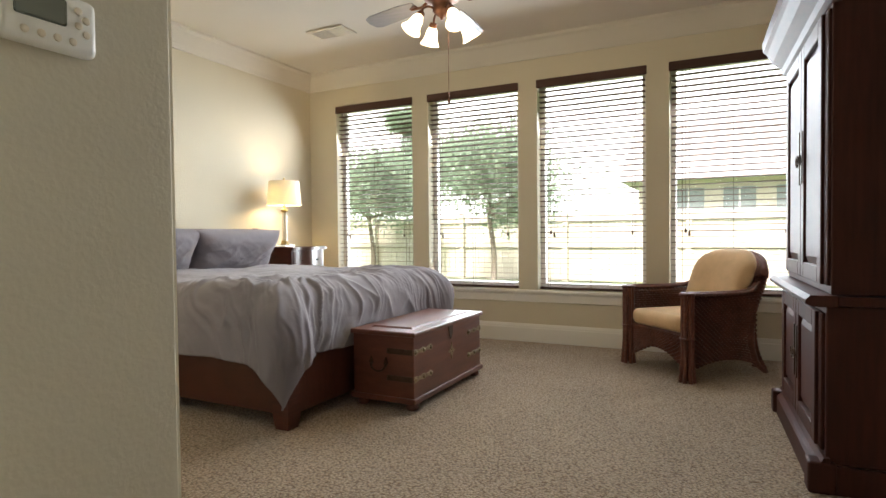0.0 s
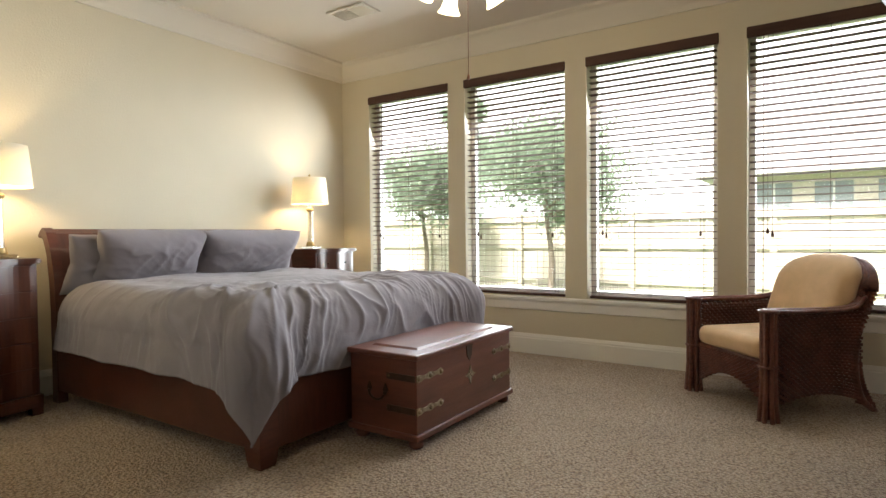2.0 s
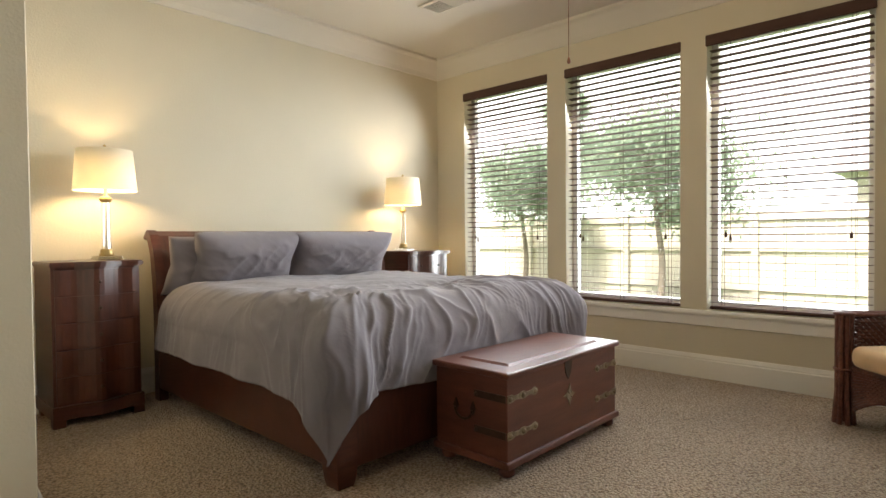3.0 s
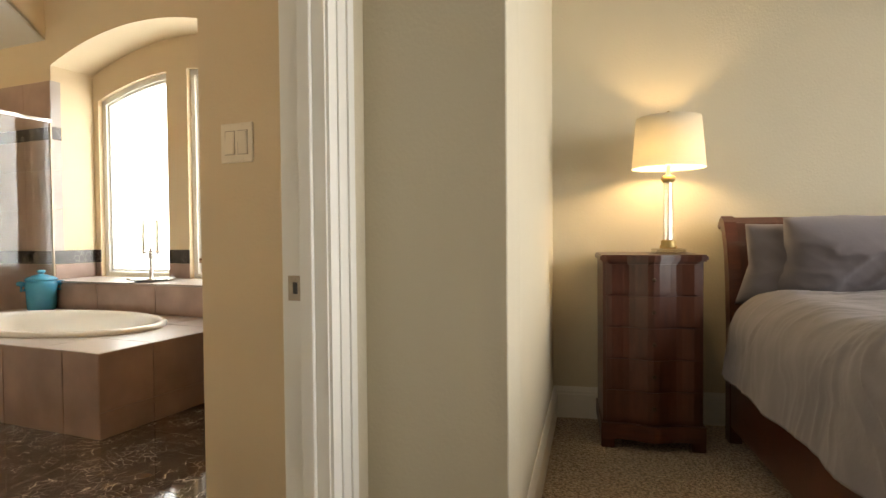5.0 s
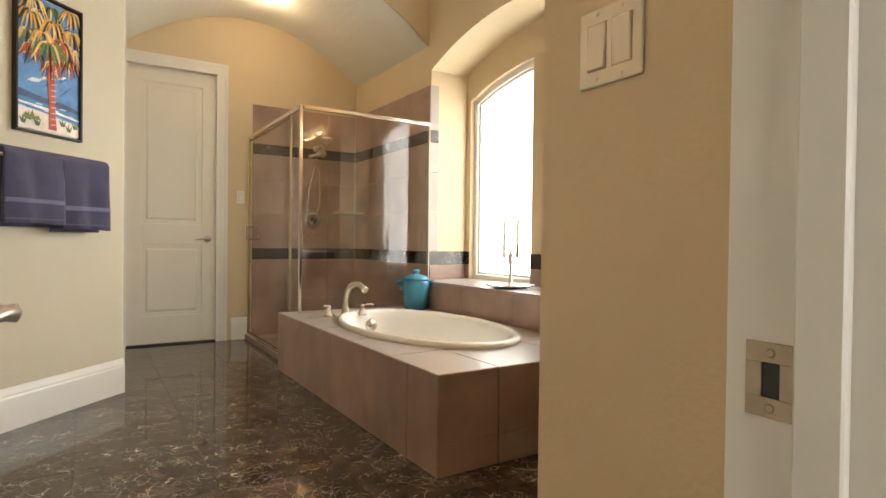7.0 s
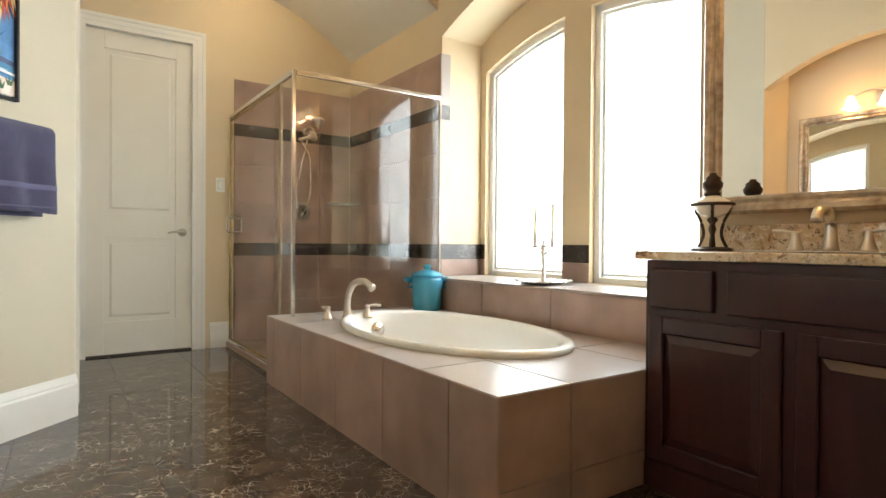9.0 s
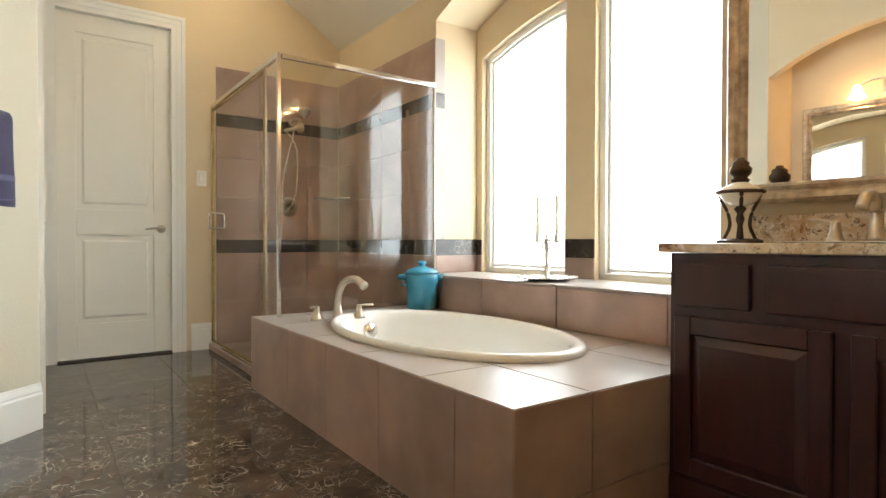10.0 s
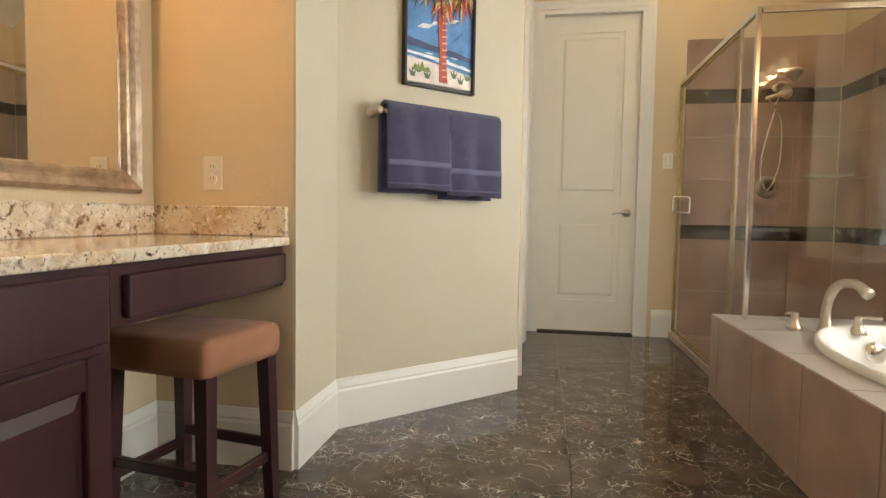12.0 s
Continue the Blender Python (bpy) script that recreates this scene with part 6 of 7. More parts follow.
def candelabra():
    y, x, z = -1.84, -3.66, 0.621
    tr = thing("silver_tray", pose(x, y, z), "round beaded silver tray on the window ledge", "tray", bath=True)
    part("dish", lathe([(0.03, 0.004), (0.10, 0.004), (0.13, 0.012), (0.155, 0.016), (0.158, 0.020), (0.128, 0.016), (0.10, 0.008), (0.03, 0.008)], 40), SILVER, tr, smooth=True)
    part("foot_ring", lathe([(0.06, 0), (0.06, 0.004), (0.055, 0.004), (0.055, 0)], 30), SILVER, tr)
    for k in range(36):
        a = 2 * math.pi * k / 36
        if k == 0:
            bead = part("bead", lathe([(0.001, 0), (0.005, 0.003), (0.006, 0.006), (0.004, 0.010), (0.001, 0.011)], 8), SILVER, tr)
            o = bead
        else:
            o = new("bead", bead.data)
            o.parent = tr
        o.location = (0.157 * math.cos(a), 0.157 * math.sin(a), 0.016)
    c = thing("candelabra", pose(x, y, z + 0.010), "three-arm silver candelabra with white taper candles", "candelabra", bath=True)
    part("stem", lathe([(0.05, 0), (0.048, 0.006), (0.02, 0.014), (0.012, 0.03), (0.014, 0.06), (0.009, 0.09), (0.013, 0.13), (0.009, 0.15), (0.015, 0.18), (0.011, 0.20)], 20), SILVER, c, smooth=True)
    for s in (-1, 1):
        arm = bend([(0, s * 0.008, 0.15), (0, s * 0.03, 0.175), (0, s * 0.055, 0.165), (0, s * 0.07, 0.18), (0, s * 0.07, 0.20)], 20)
        b = tube(arm, 0.005, 8)
        tube([(0, s * (0.035 + 0.016 * math.cos(t)), 0.20 + 0.016 * math.sin(t)) for t in [k * 0.6 for k in range(9)]], 0.0035, 6, bm=b)
        part("arm", b, SILVER, c, smooth=True)
        part("cup", moved(lathe([(0.008, 0), (0.02, 0.006), (0.022, 0.01), (0.012, 0.014), (0.013, 0.04), (0.016, 0.044)], 16), Matrix.Translation((0, s * 0.07, 0.195))), SILVER, c, smooth=True)
        part("candle", moved(lathe([(0.011, 0), (0.0095, 0.20), (0.003, 0.206)], 14), Matrix.Translation((0, s * 0.07, 0.238))), WAX, c, "white taper candle", True)
    part("finial", moved(lathe([(0.011, 0), (0.018, 0.01), (0.008, 0.02), (0.012, 0.03), (0.003, 0.04)], 14), Matrix.Translation((0, 0, 0.20))), SILVER, c, smooth=True)


candelabra()


def blue_jar():
    j = thing("blue_jar", pose(-3.40, -2.66, TZ + 0.001) @ Matrix.Rotation(radians(57), 4, "Z") @ Matrix.Scale(1.12, 4), "glossy turquoise ceramic jar with lid and side handles", "jar", bath=True)
    part("body", lathe([(0.07, 0), (0.082, 0.008), (0.086, 0.06), (0.088, 0.12), (0.094, 0.165), (0.090, 0.18), (0.088, 0.20), (0.08, 0.20)], 40), BLUE, j, smooth=True)
    part("lid", lathe([(0.094, 0.200), (0.096, 0.208), (0.08, 0.222), (0.04, 0.236), (0.018, 0.24), (0.016, 0.248), (0.026, 0.256), (0.024, 0.266), (0.008, 0.272)], 40), BLUE, j, smooth=True)
    for s in (-1, 1):
        b = tube([(0, s * 0.085, 0.175), (0, s * 0.115, 0.182), (0, s * 0.135, 0.18)], [0.016, 0.017, 0.012], 12)
        tube([(0, s * 0.09, 0.14), (0, s * 0.112, 0.13), (0, s * 0.108, 0.17)], 0.008, 8, bm=b)
        part("handle", b, BLUE, j, smooth=True)


blue_jar()


# ---- sink vanity ----
def raised_panel(name, parent, x, y0, y1, z0, z1, out, material, frame=0.05, label=""):
    """Cabinet front in the plane x, standing out along out (1 or -1), with a raised field."""
    b = bmesh.new()
    t = 0.018 * out
    lo = [(x + 0.004 * out, y, z) for y, z in ((y0 + frame, z0 + frame), (y1 - frame, z0 + frame), (y1 - frame, z1 - frame), (y0 + frame, z1 - frame))]
    hi = [(x + 0.015 * out, y, z) for y, z in ((y0 + frame + 0.03, z0 + frame + 0.03), (y1 - frame - 0.03, z0 + frame + 0.03), (y1 - frame - 0.03, z1 - frame - 0.03), (y0 + frame + 0.03, z1 - frame - 0.03))]
    vl, vh = [b.verts.new(p) for p in lo], [b.verts.new(p) for p in hi]
    b.faces.new(vh)
    for k in range(4):
        b.faces.new((vl[k], vl[(k + 1) % 4], vh[(k + 1) % 4], vh[k]))
    bmesh.ops.recalc_face_normals(b, faces=b.faces)
    door = part(name, b, material, parent, label)
    for nm, q in (("stile", (y0, y0 + frame, z0, z1)), ("stile", (y1 - frame, y1, z0, z1)), ("rail", (y0 + frame, y1 - frame, z0, z0 + frame)), ("rail", (y0 + frame, y1 - frame, z1 - frame, z1))):
        part(nm, box(min(x, x + t), max(x, x + t), *q, 0.003), material, door)
    return door


def drawer_front(parent, x, y0, y1, z0, z1, out):
    t = 0.02 * out
    b = box(min(x, x + t), max(x, x + t), y0, y1, z0, z1, 0.006, 2)
    return part("drawer", b, ESPRESSO, parent)


VF, VY0, VY1, CT = -3.09, -0.742, 0.405, 0.825
v = thing("sink_vanity", pose(0, 0, 0), "dark espresso sink vanity with raised-panel doors", "vanity", bath=True)
part("body", box(BW + 0.002, VF, VY0, VY1, 0.0, CT - 0.032), ESPRESSO, v)
part("toe_strip", box(VF, VF + 0.008, VY0, VY1, 0.0, 0.09, 0.002), ESPRESSO, v)
for y0, y1 in ((-0.715, -0.49), (-0.445, 0.075), (0.12, 0.38)):
    drawer_front(v, VF, y0, y1, 0.63, 0.765, 1)
for y0, y1 in ((-0.72, -0.285), (-0.245, 0.075), (0.115, 0.385)):
    raised_panel("cabinet_door", v, VF, y0, y1, 0.11, 0.60, 1, ESPRESSO, 0.055)
ct = thing("sink_countertop", pose(0, 0, 0), "speckled beige granite vanity top with backsplash", "countertop", bath=True)
part("slab", box(BW + 0.002, VF + 0.03, VY0 - 0.03, VY1, CT - 0.030, CT, 0.005, 2), GRANITE, ct)
part("backsplash", box(BW + 0.002, BW + 0.022, VY0 - 0.0, VY1, CT + 0.0005, CT + 0.10, 0.003), GRANITE, ct)


def framed_mirror(name, m, w, h, label, fw=0.07):
    """Local y across, z up, facing x."""
    t = thing(name, m, label, "mirror", bath=True)
    part("glass", box(0.006, 0.010, -w / 2 + 0.01, w / 2 - 0.01, 0.01, h - 0.01), MIRROR, t, "clear mirror glass")
    prof = [(0.0, 0.002), (0.0, 0.022), (0.18, 0.040), (0.45, 0.034), (0.62, 0.024), (0.8, 0.030), (0.92, 0.026), (1.0, 0.012), (1.0, 0.002)]
    b = bmesh.new()
    corners = []
    for f, o in prof:
        i = f * fw
        corners.append([b.verts.new((o, sy * (w / 2 - i), zz)) for sy, zz in ((-1, i), (1, i), (1, h - i), (-1, h - i))])
    for a, c in zip(corners, corners[1:]):
        for k in range(4):
            b.faces.new((a[k], a[(k + 1) % 4], c[(k + 1) % 4], c[k]))
    bmesh.ops.recalc_face_normals(b, faces=b.faces)
    part("frame", b, FRAME_SILVER, t, "embossed silver-leaf frame")
    return t


MTURN = 2.6  # the mirror hangs a little askew
framed_mirror("sink_mirror", pose(BW + 0.028, -0.235, 0.965, 0, 0, MTURN), 1.13, 1.15, "large mirror in embossed silver frame over the sink")
framed_mirror("makeup_mirror", pose(MW, -0.97, 0.935, 0, 0, 180), 1.20, 1.02, "mirror in silver frame over the make-up table")


def sink_faucet():
    f = thing("sink_faucet", pose(-3.46, -0.315, CT), "brushed nickel widespread sink faucet with lever handles", "faucet", bath=True)
    part("spout", tube(bend([(0, 0, 0), (0, 0, 0.09), (0.03, 0, 0.135), (0.085, 0, 0.13), (0.105, 0, 0.10)], 20), [0.028, 0.024, 0.021, 0.019, 0.018] + [0.017] * 16, 12), NICKEL, f, smooth=True)
    for s in (-1, 1):
        b = moved(lathe([(0.028, 0), (0.024, 0.012), (0.016, 0.035), (0.013, 0.058), (0.015, 0.066), (0.006, 0.07)], 20), Matrix.Translation((0, s * 0.105, 0)))
        tube(bend([(0, s * 0.105, 0.062), (0.01, s * 0.14, 0.07), (0.015, s * 0.175, 0.072)], 8), 0.006, 8, bm=b)
        part("handle", b, NICKEL, f, smooth=True)
    s = thing("sink_basin", pose(-3.32, -0.315, CT + 0.001), "white oval sink bowl in the granite top", "sink", bath=True)
    b = lathe([(0.2, 0.002), (0.19, 0.004), (0.17, 0.001)], 32, caps=True)
    part("rim", moved(b, Matrix.Diagonal((0.75, 1.1, 1, 1))), ACRYLIC, s, smooth=True)


sink_faucet()


def oil_lamp():
    o = thing("oil_lamp", pose(-3.385, -0.675, CT), "antique oil lamp with glass font on bronze scroll legs", "oil lamp", bath=True)
    part("base", lathe([(0.075, 0), (0.075, 0.008), (0.06, 0.014), (0.012, 0.016)], 8), DARKMETAL, o)
    for k in range(3):
        R = Matrix.Rotation(radians(120 * k + 30), 4, "Z")
        part("leg", moved(tube(bend([(0.055, 0, 0.014), (0.035, 0, 0.06), (0.045, 0, 0.11), (0.068, 0, 0.15), (0.07, 0, 0.17)], 20), 0.006, 8), R), DARKMETAL, o, smooth=True)
    part("stem", lathe([(0.012, 0.016), (0.008, 0.06), (0.014, 0.08), (0.009, 0.10), (0.02, 0.115), (0.012, 0.125)], 16), DARKMETAL, o, smooth=True)
    part("ring", tube([(0.072 * math.cos(k * math.pi / 12), 0.072 * math.sin(k * math.pi / 12), 0.172) for k in range(24)], 0.006, 8, closed=True), DARKMETAL, o, smooth=True)
    part("font", lathe([(0.02, 0.125), (0.05, 0.14), (0.066, 0.165), (0.06, 0.185), (0.03, 0.20), (0.022, 0.205)], 28), mat("milk_glass", (0.80, 0.78, 0.72), 0.08, var=0.06, scale=9, spec=0.7), o, "milky glass oil font", True)
    part("burner", lathe([(0.024, 0.205), (0.03, 0.212), (0.022, 0.22), (0.034, 0.235), (0.036, 0.25), (0.026, 0.262), (0.028, 0.27), (0.014, 0.28), (0.012, 0.288)], 20), DARKMETAL, o, smooth=True)


oil_lamp()

# ---- make-up table ----
MF, CM = -0.705, 0.80
mk = thing("makeup_table", pose(0, 0, 0), "dark espresso make-up table with drawers and knee space", "vanity", bath=True)
part("body", box(MF, MW - 0.002, -0.88, -0.025, 0.0, CM - 0.032), ESPRESSO, mk)
part("knee_rail", box(MF, MF + 0.02, -1.66, -0.881, 0.635, CM - 0.032, 0.002), ESPRESSO, mk)
drawer_front(mk, MF, -1.645, -0.915, 0.650, 0.745, -1)
for y0, y1 in ((-0.86, -0.46), (-0.43, -0.05)):
    drawer_front(mk, MF, y0, y1, 0.612, 0.752, -1)
    raised_panel("cabinet_door", mk, MF, y0, y1, 0.11, 0.594, -1, ESPRESSO, 0.06)
mc = thing("makeup_countertop", pose(0, 0, 0), "speckled beige granite make-up counter with splashes", "countertop", bath=True)
part("slab", box(MF - 0.025, MW - 0.002, -1.660, -0.022, CM - 0.030, CM, 0.005, 2), GRANITE, mc)
part("backsplash", box(MW - 0.022, MW - 0.002, -1.638, -0.022, CM + 0.0005, CM + 0.10, 0.003), GRANITE, mc)
part("side_splash", box(MF - 0.02, MW - 0.002, -1.660, -1.640, CM + 0.0005, CM + 0.10, 0.003), GRANITE, mc)


def stool():
    t = thing("stool", pose(-0.592, -1.325, -0.0, 0, 0, 81), "backless stool with brown suede seat and dark legs", "stool", bath=True)
    b = box(-0.165, 0.165, -0.19, 0.19, 0.45, 0.55, 0.033, 5)
    for v_ in b.verts:
        if v_.co.z > 0.52:
            v_.co.z += 0.016 * (v_.co.y / 0.19) ** 2 - 0.006
    part("seat", b, SUEDE, t, "padded brown suede seat", True)
    for sx in (-1, 1):
        for sy in (-1, 1):
            b = bmesh.new()
            vs = [b.verts.new((sx * (0.125 + 0.012 * (z == 0)) + a * w_, sy * (0.155 + 0.012 * (z == 0)) + c * w_, z)) for z, w_ in ((0, 0.016), (0.47, 0.020)) for a, c in ((-1, -1), (1, -1), (1, 1), (-1, 1))]
            b.faces.new(vs[:4][::-1])
            b.faces.new(vs[4:])
            for k in range(4):
                b.faces.new((vs[k], vs[(k + 1) % 4], vs[4 + (k + 1) % 4], vs[4 + k]))
            bmesh.ops.recalc_face_normals(b, faces=b.faces)
            part("leg", b, ESPRESSO, t)
    for sy in (-1, 1):
        part("stretcher", box(-0.125, 0.125, sy * 0.158 - 0.009, sy * 0.158 + 0.009, 0.135, 0.165, 0.003), ESPRESSO, t)
    for sx in (-1, 1):
        part("stretcher", box(sx * 0.129 - 0.009, sx * 0.129 + 0.009, -0.15, 0.15, 0.175, 0.205, 0.003), ESPRESSO, t)


stool()


# ---- towel and picture on the slanting wall ----
ang = math.degrees(math.atan2(-2.764 + 2.08, -1.447 + 0.776))
DIAG = Matrix.Translation((-0.776, -2.08, 0)) @ Matrix.Rotation(radians(ang), 4, "Z")
ROOM = -1 if (DIAG.to_3x3() @ Vector((0, 1, 0))).dot(Vector((-1, 1, 0))) < 0 else 1


def towel():
    bar = thing("towel_bar", DIAG @ Matrix.Translation((-0.045, 0, 1.30)), "nickel towel bar on the slanting wall", "towel bar", bath=True)
    part("bar", tube([(0.145, ROOM * 0.075, 0), (0.75, ROOM * 0.075, 0)], 0.009, 10), NICKEL, bar, smooth=True)
    for x in (0.155, 0.74):
        part("bracket", moved(lathe([(0.024, 0.001), (0.022, 0.008), (0.012, 0.014), (0.011, 0.06), (0.016, 0.068), (0.016, 0.086), (0.008, 0.09)], 16), Matrix.Translation((x, 0, 0)) @ Matrix.Rotation(radians(-90 * ROOM), 4, "X")), NICKEL, bar, smooth=True)
    for x0, x1, drop, lab in ((0.175, 0.485, 0.315, "folded blue-grey terry towel with woven border"), (0.478, 0.77, 0.335, "folded blue-grey terry towel hanging slightly lower")):
        n, m_ = 40, 26

        def fall(u, s):
            return (0.020 * noise.noise(Vector((u * 3.0 + x0 * 9, s * 3, 0.3))) + 0.006 * math.sin(u * 10 + s * 5)) * min(1.0, 0.4 + abs(s) * 3)
        bm = bmesh.new()
        g = []
        for i in range(n + 1):
            row = []
            s = i / n * (2 * drop + 0.09) - drop
            for k in range(m_ + 1):
                u = k / m_
                x = x0 + (x1 - x0) * u
                w = fall(u, s)
                if s < 0:
                    y, z = 0.106 + w - 0.02 * s, s + 0.012 * noise.noise(Vector((u * 3, 2, x0)))  * (-s / drop)
                elif s < 0.09:
                    a = s / 0.09 * math.pi
                    y, z = 0.075 + 0.03 * math.cos(a), 0.03 * math.sin(a)
                else:
                    y, z = 0.045 - w * 0.3, -(s - 0.09) * 1.05
                row.append(bm.verts.new((x + 0.012 * s * (u - 0.5), ROOM * y, z)))
            g.append(row)
        for i in range(n):
            for k in range(m_):
                bm.faces.new((g[i][k], g[i + 1][k], g[i + 1][k + 1], g[i][k + 1]))
        bmesh.ops.recalc_face_normals(bm, faces=bm.faces)
        t = thing("towel", DIAG @ Matrix.Translation((-0.045, 0, 1.303)), lab, "towel", "towels on the bar", bath=True)
        o = part("cloth", bm, TOWEL, t, smooth=True)
        o.modifiers.new("thick", "SOLIDIFY").thickness = 0.012
        band = mat("towel_border", (0.15, 0.145, 0.24), 0.9, var=0.08, scale=60)
        b = bmesh.new()
        for zz, high in ((-drop + 0.105, 0.024), (-drop + 0.020, 0.006)):
            rows = []
            for q in range(5):
                sz = zz + high * (q / 4 - 0.5)
                lift = 0.0025 if q in (0, 4) else 0.0035
                rows.append([b.verts.new((x0 + (x1 - x0) * k / m_ + 0.012 * sz * (k / m_ - 0.5), ROOM * (0.106 + fall(k / m_, sz) - 0.02 * sz + lift + 0.013), sz)) for k in range(m_ + 1)])
            for ra, rb in zip(rows, rows[1:]):
                for k in range(m_):
                    b.faces.new((ra[k], ra[k + 1], rb[k + 1], rb[k]))
        bo = part("border", b, band, t, "paler woven border stripe", True)
        bo.modifiers.new("thick", "SOLIDIFY").thickness = 0.004


towel()


def palm_picture():
    x0, x1, z0, z1 = 0.255, 0.635, 1.435, 2.13
    p = thing("framed_picture", DIAG @ Matrix.Translation((x0, 0, z0)), "bright palm tree beach painting in thin dark frame", "picture", bath=True)
    w, h = x1 - x0, z1 - z0
    b = bmesh.new()
    for q in ((0, 0.012, 0, h), (w - 0.012, w, 0, h), (0.012, w - 0.012, 0, 0.012), (0.012, w - 0.012, h - 0.012, h)):
        box(q[0], q[1], *sorted((ROOM * 0.001, ROOM * 0.03)), q[2], q[3], 0.002, bm=b)
    part("frame", b, BLACKISH, p, "thin dark frame")
    flat = lambda pts, lay: extrude_poly([(x * w, ROOM * (0.012 + 0.0014 * lay), z * h) for x, z in pts], (0, ROOM * 0.0012, 0))
    def paint(name, c, pts, lay):
        if ROOM:
            part(name, flat(pts, lay), mat("paint_" + name, c, 0.6, var=0.25, scale=25), p)
    paint("sky", (0.10, 0.27, 0.55), [(0.03, 0.03), (0.97, 0.03), (0.97, 0.97), (0.03, 0.97)], 0)
    paint("sand", (0.80, 0.70, 0.62), [(0.03, 0.03), (0.97, 0.03), (0.97, 0.12), (0.5, 0.16), (0.03, 0.18)], 1)
    paint("sea", (0.06, 0.22, 0.42), [(0.03, 0.19), (0.5, 0.17), (0.97, 0.135), (0.97, 0.21), (0.03, 0.25)], 1)
    paint("foam", (0.85, 0.85, 0.88), [(0.03, 0.20), (0.5, 0.18), (0.97, 0.15), (0.97, 0.165), (0.5, 0.20), (0.03, 0.215)], 2)
    paint("hill", (0.06, 0.09, 0.20), [(0.03, 0.25), (0.97, 0.21), (0.97, 0.235), (0.7, 0.26), (0.4, 0.27), (0.03, 0.30)], 2)
    rnd = random.Random(4)
    for k in range(9):
        x, z = rnd.uniform(0.05, 0.8), rnd.uniform(0.3, 0.9)
        paint("cloud", (0.72, 0.80, 0.88), [(x, z), (x + 0.12, z + 0.01), (x + 0.17, z + 0.035), (x + 0.07, z + 0.03)], 1)
    for k in range(16):
        x, z = rnd.uniform(0.04, 0.80), rnd.uniform(0.28, 0.92)
        paint("brush_stroke", ((0.05, 0.15, 0.36), (0.20, 0.42, 0.66))[k % 2], [(x, z), (x + 0.06, z + 0.035), (x + 0.15, z + 0.075), (x + 0.10, z + 0.04)], 1.4)
    for k in range(7):
        x, z = 0.04 + 0.12 * k, 0.175 + 0.02 * (k % 3)
        paint("wave", (0.55, 0.66, 0.78), [(x, z), (x + 0.09, z - 0.004), (x + 0.13, z + 0.003), (x + 0.05, z + 0.008)], 2.2)
    for k in range(6):
        x, z = (0.10, 0.18, 0.30, 0.68, 0.78, 0.88)[k], 0.06 + 0.03 * (k % 2)
        paint("beach_plant", ((0.10, 0.16, 0.08), (0.25, 0.30, 0.12))[k % 2], [(x, z), (x + 0.05, z), (x + 0.075, z + 0.05), (x + 0.035, z + 0.02), (x + 0.02, z + 0.06), (x + 0.01, z + 0.025), (x - 0.03, z + 0.045)], 2.6)
    paint("trunk", (0.50, 0.10, 0.06), [(0.49, 0.05), (0.61, 0.05), (0.58, 0.25), (0.57, 0.45), (0.57, 0.60), (0.47, 0.60), (0.47, 0.42), (0.49, 0.25)], 3)
    for k in range(12):
        z = 0.08 + k * 0.042
        paint("trunk_light", (0.75, 0.42, 0.30), [(0.525, z), (0.595, z + 0.006), (0.595, z + 0.016), (0.525, z + 0.010)], 4)
    cols = [("frond_gold", (0.70, 0.36, 0.06)), ("frond_red", (0.55, 0.08, 0.03)), ("frond_green", (0.16, 0.22, 0.05)), ("frond_tan", (0.75, 0.52, 0.22)), ("frond_dark", (0.05, 0.04, 0.02))]
    fans = ((0.50, 0.92, 2, 0.9), (0.24, 0.93, 3, 1.0), (0.80, 0.95, 0, 1.0), (0.50, 0.52, 1, 0.8), (0.22, 0.60, 1, 0.8), (0.78, 0.58, 1, 0.9), (0.20, 0.84, 0, 1.1), (0.82, 0.80, 0, 1.0), (0.16, 0.70, 2, 0.9), (0.84, 0.68, 3, 1.0), (0.52, 0.82, 0, 1.1), (0.66, 0.70, 1, 1.0), (0.36, 0.72, 0, 1.0), (0.47, 0.66, 2, 1.3))
    for f, (cx, cz, main, size) in enumerate(fans):
        for k in range(9):
            a = (k - 4) * 0.33 + rnd.uniform(-0.1, 0.1)
            r = 0.20 * size * rnd.uniform(0.8, 1.1)
            L = []
            for i in range(7):
                t = i / 6
                L.append((cx + 1.25 * r * math.sin(a) * t ** 0.8, cz + 0.035 * math.sin(math.pi * min(1, t * 1.6)) * abs(math.sin(a)) - r * 0.8 * (0.35 + 0.65 * math.cos(a * 0.8)) * t ** 1.7))
            wd = rnd.uniform(0.022, 0.036) * size
            side = [(x + wd * math.sin(math.pi * (0.12 + 0.88 * i / 6)), z + 0.3 * wd * (1 - i / 6)) for i, (x, z) in enumerate(L)]
            pts = [(min(max(x, 0.03), 0.97), min(max(z, 0.03), 0.97)) for x, z in L + side[::-1][1:]]
            nm, c = cols[(main, main, 4, main, 3)[(k + f) % 5]]
            paint(nm, c, pts, 4 + f * 0.16 + k * 0.015)
    paint("grass", (0.20, 0.25, 0.06), [(0.12, 0.10), (0.36, 0.10), (0.34, 0.13), (0.28, 0.12), (0.25, 0.16), (0.21, 0.12), (0.15, 0.14)], 4)


palm_picture()


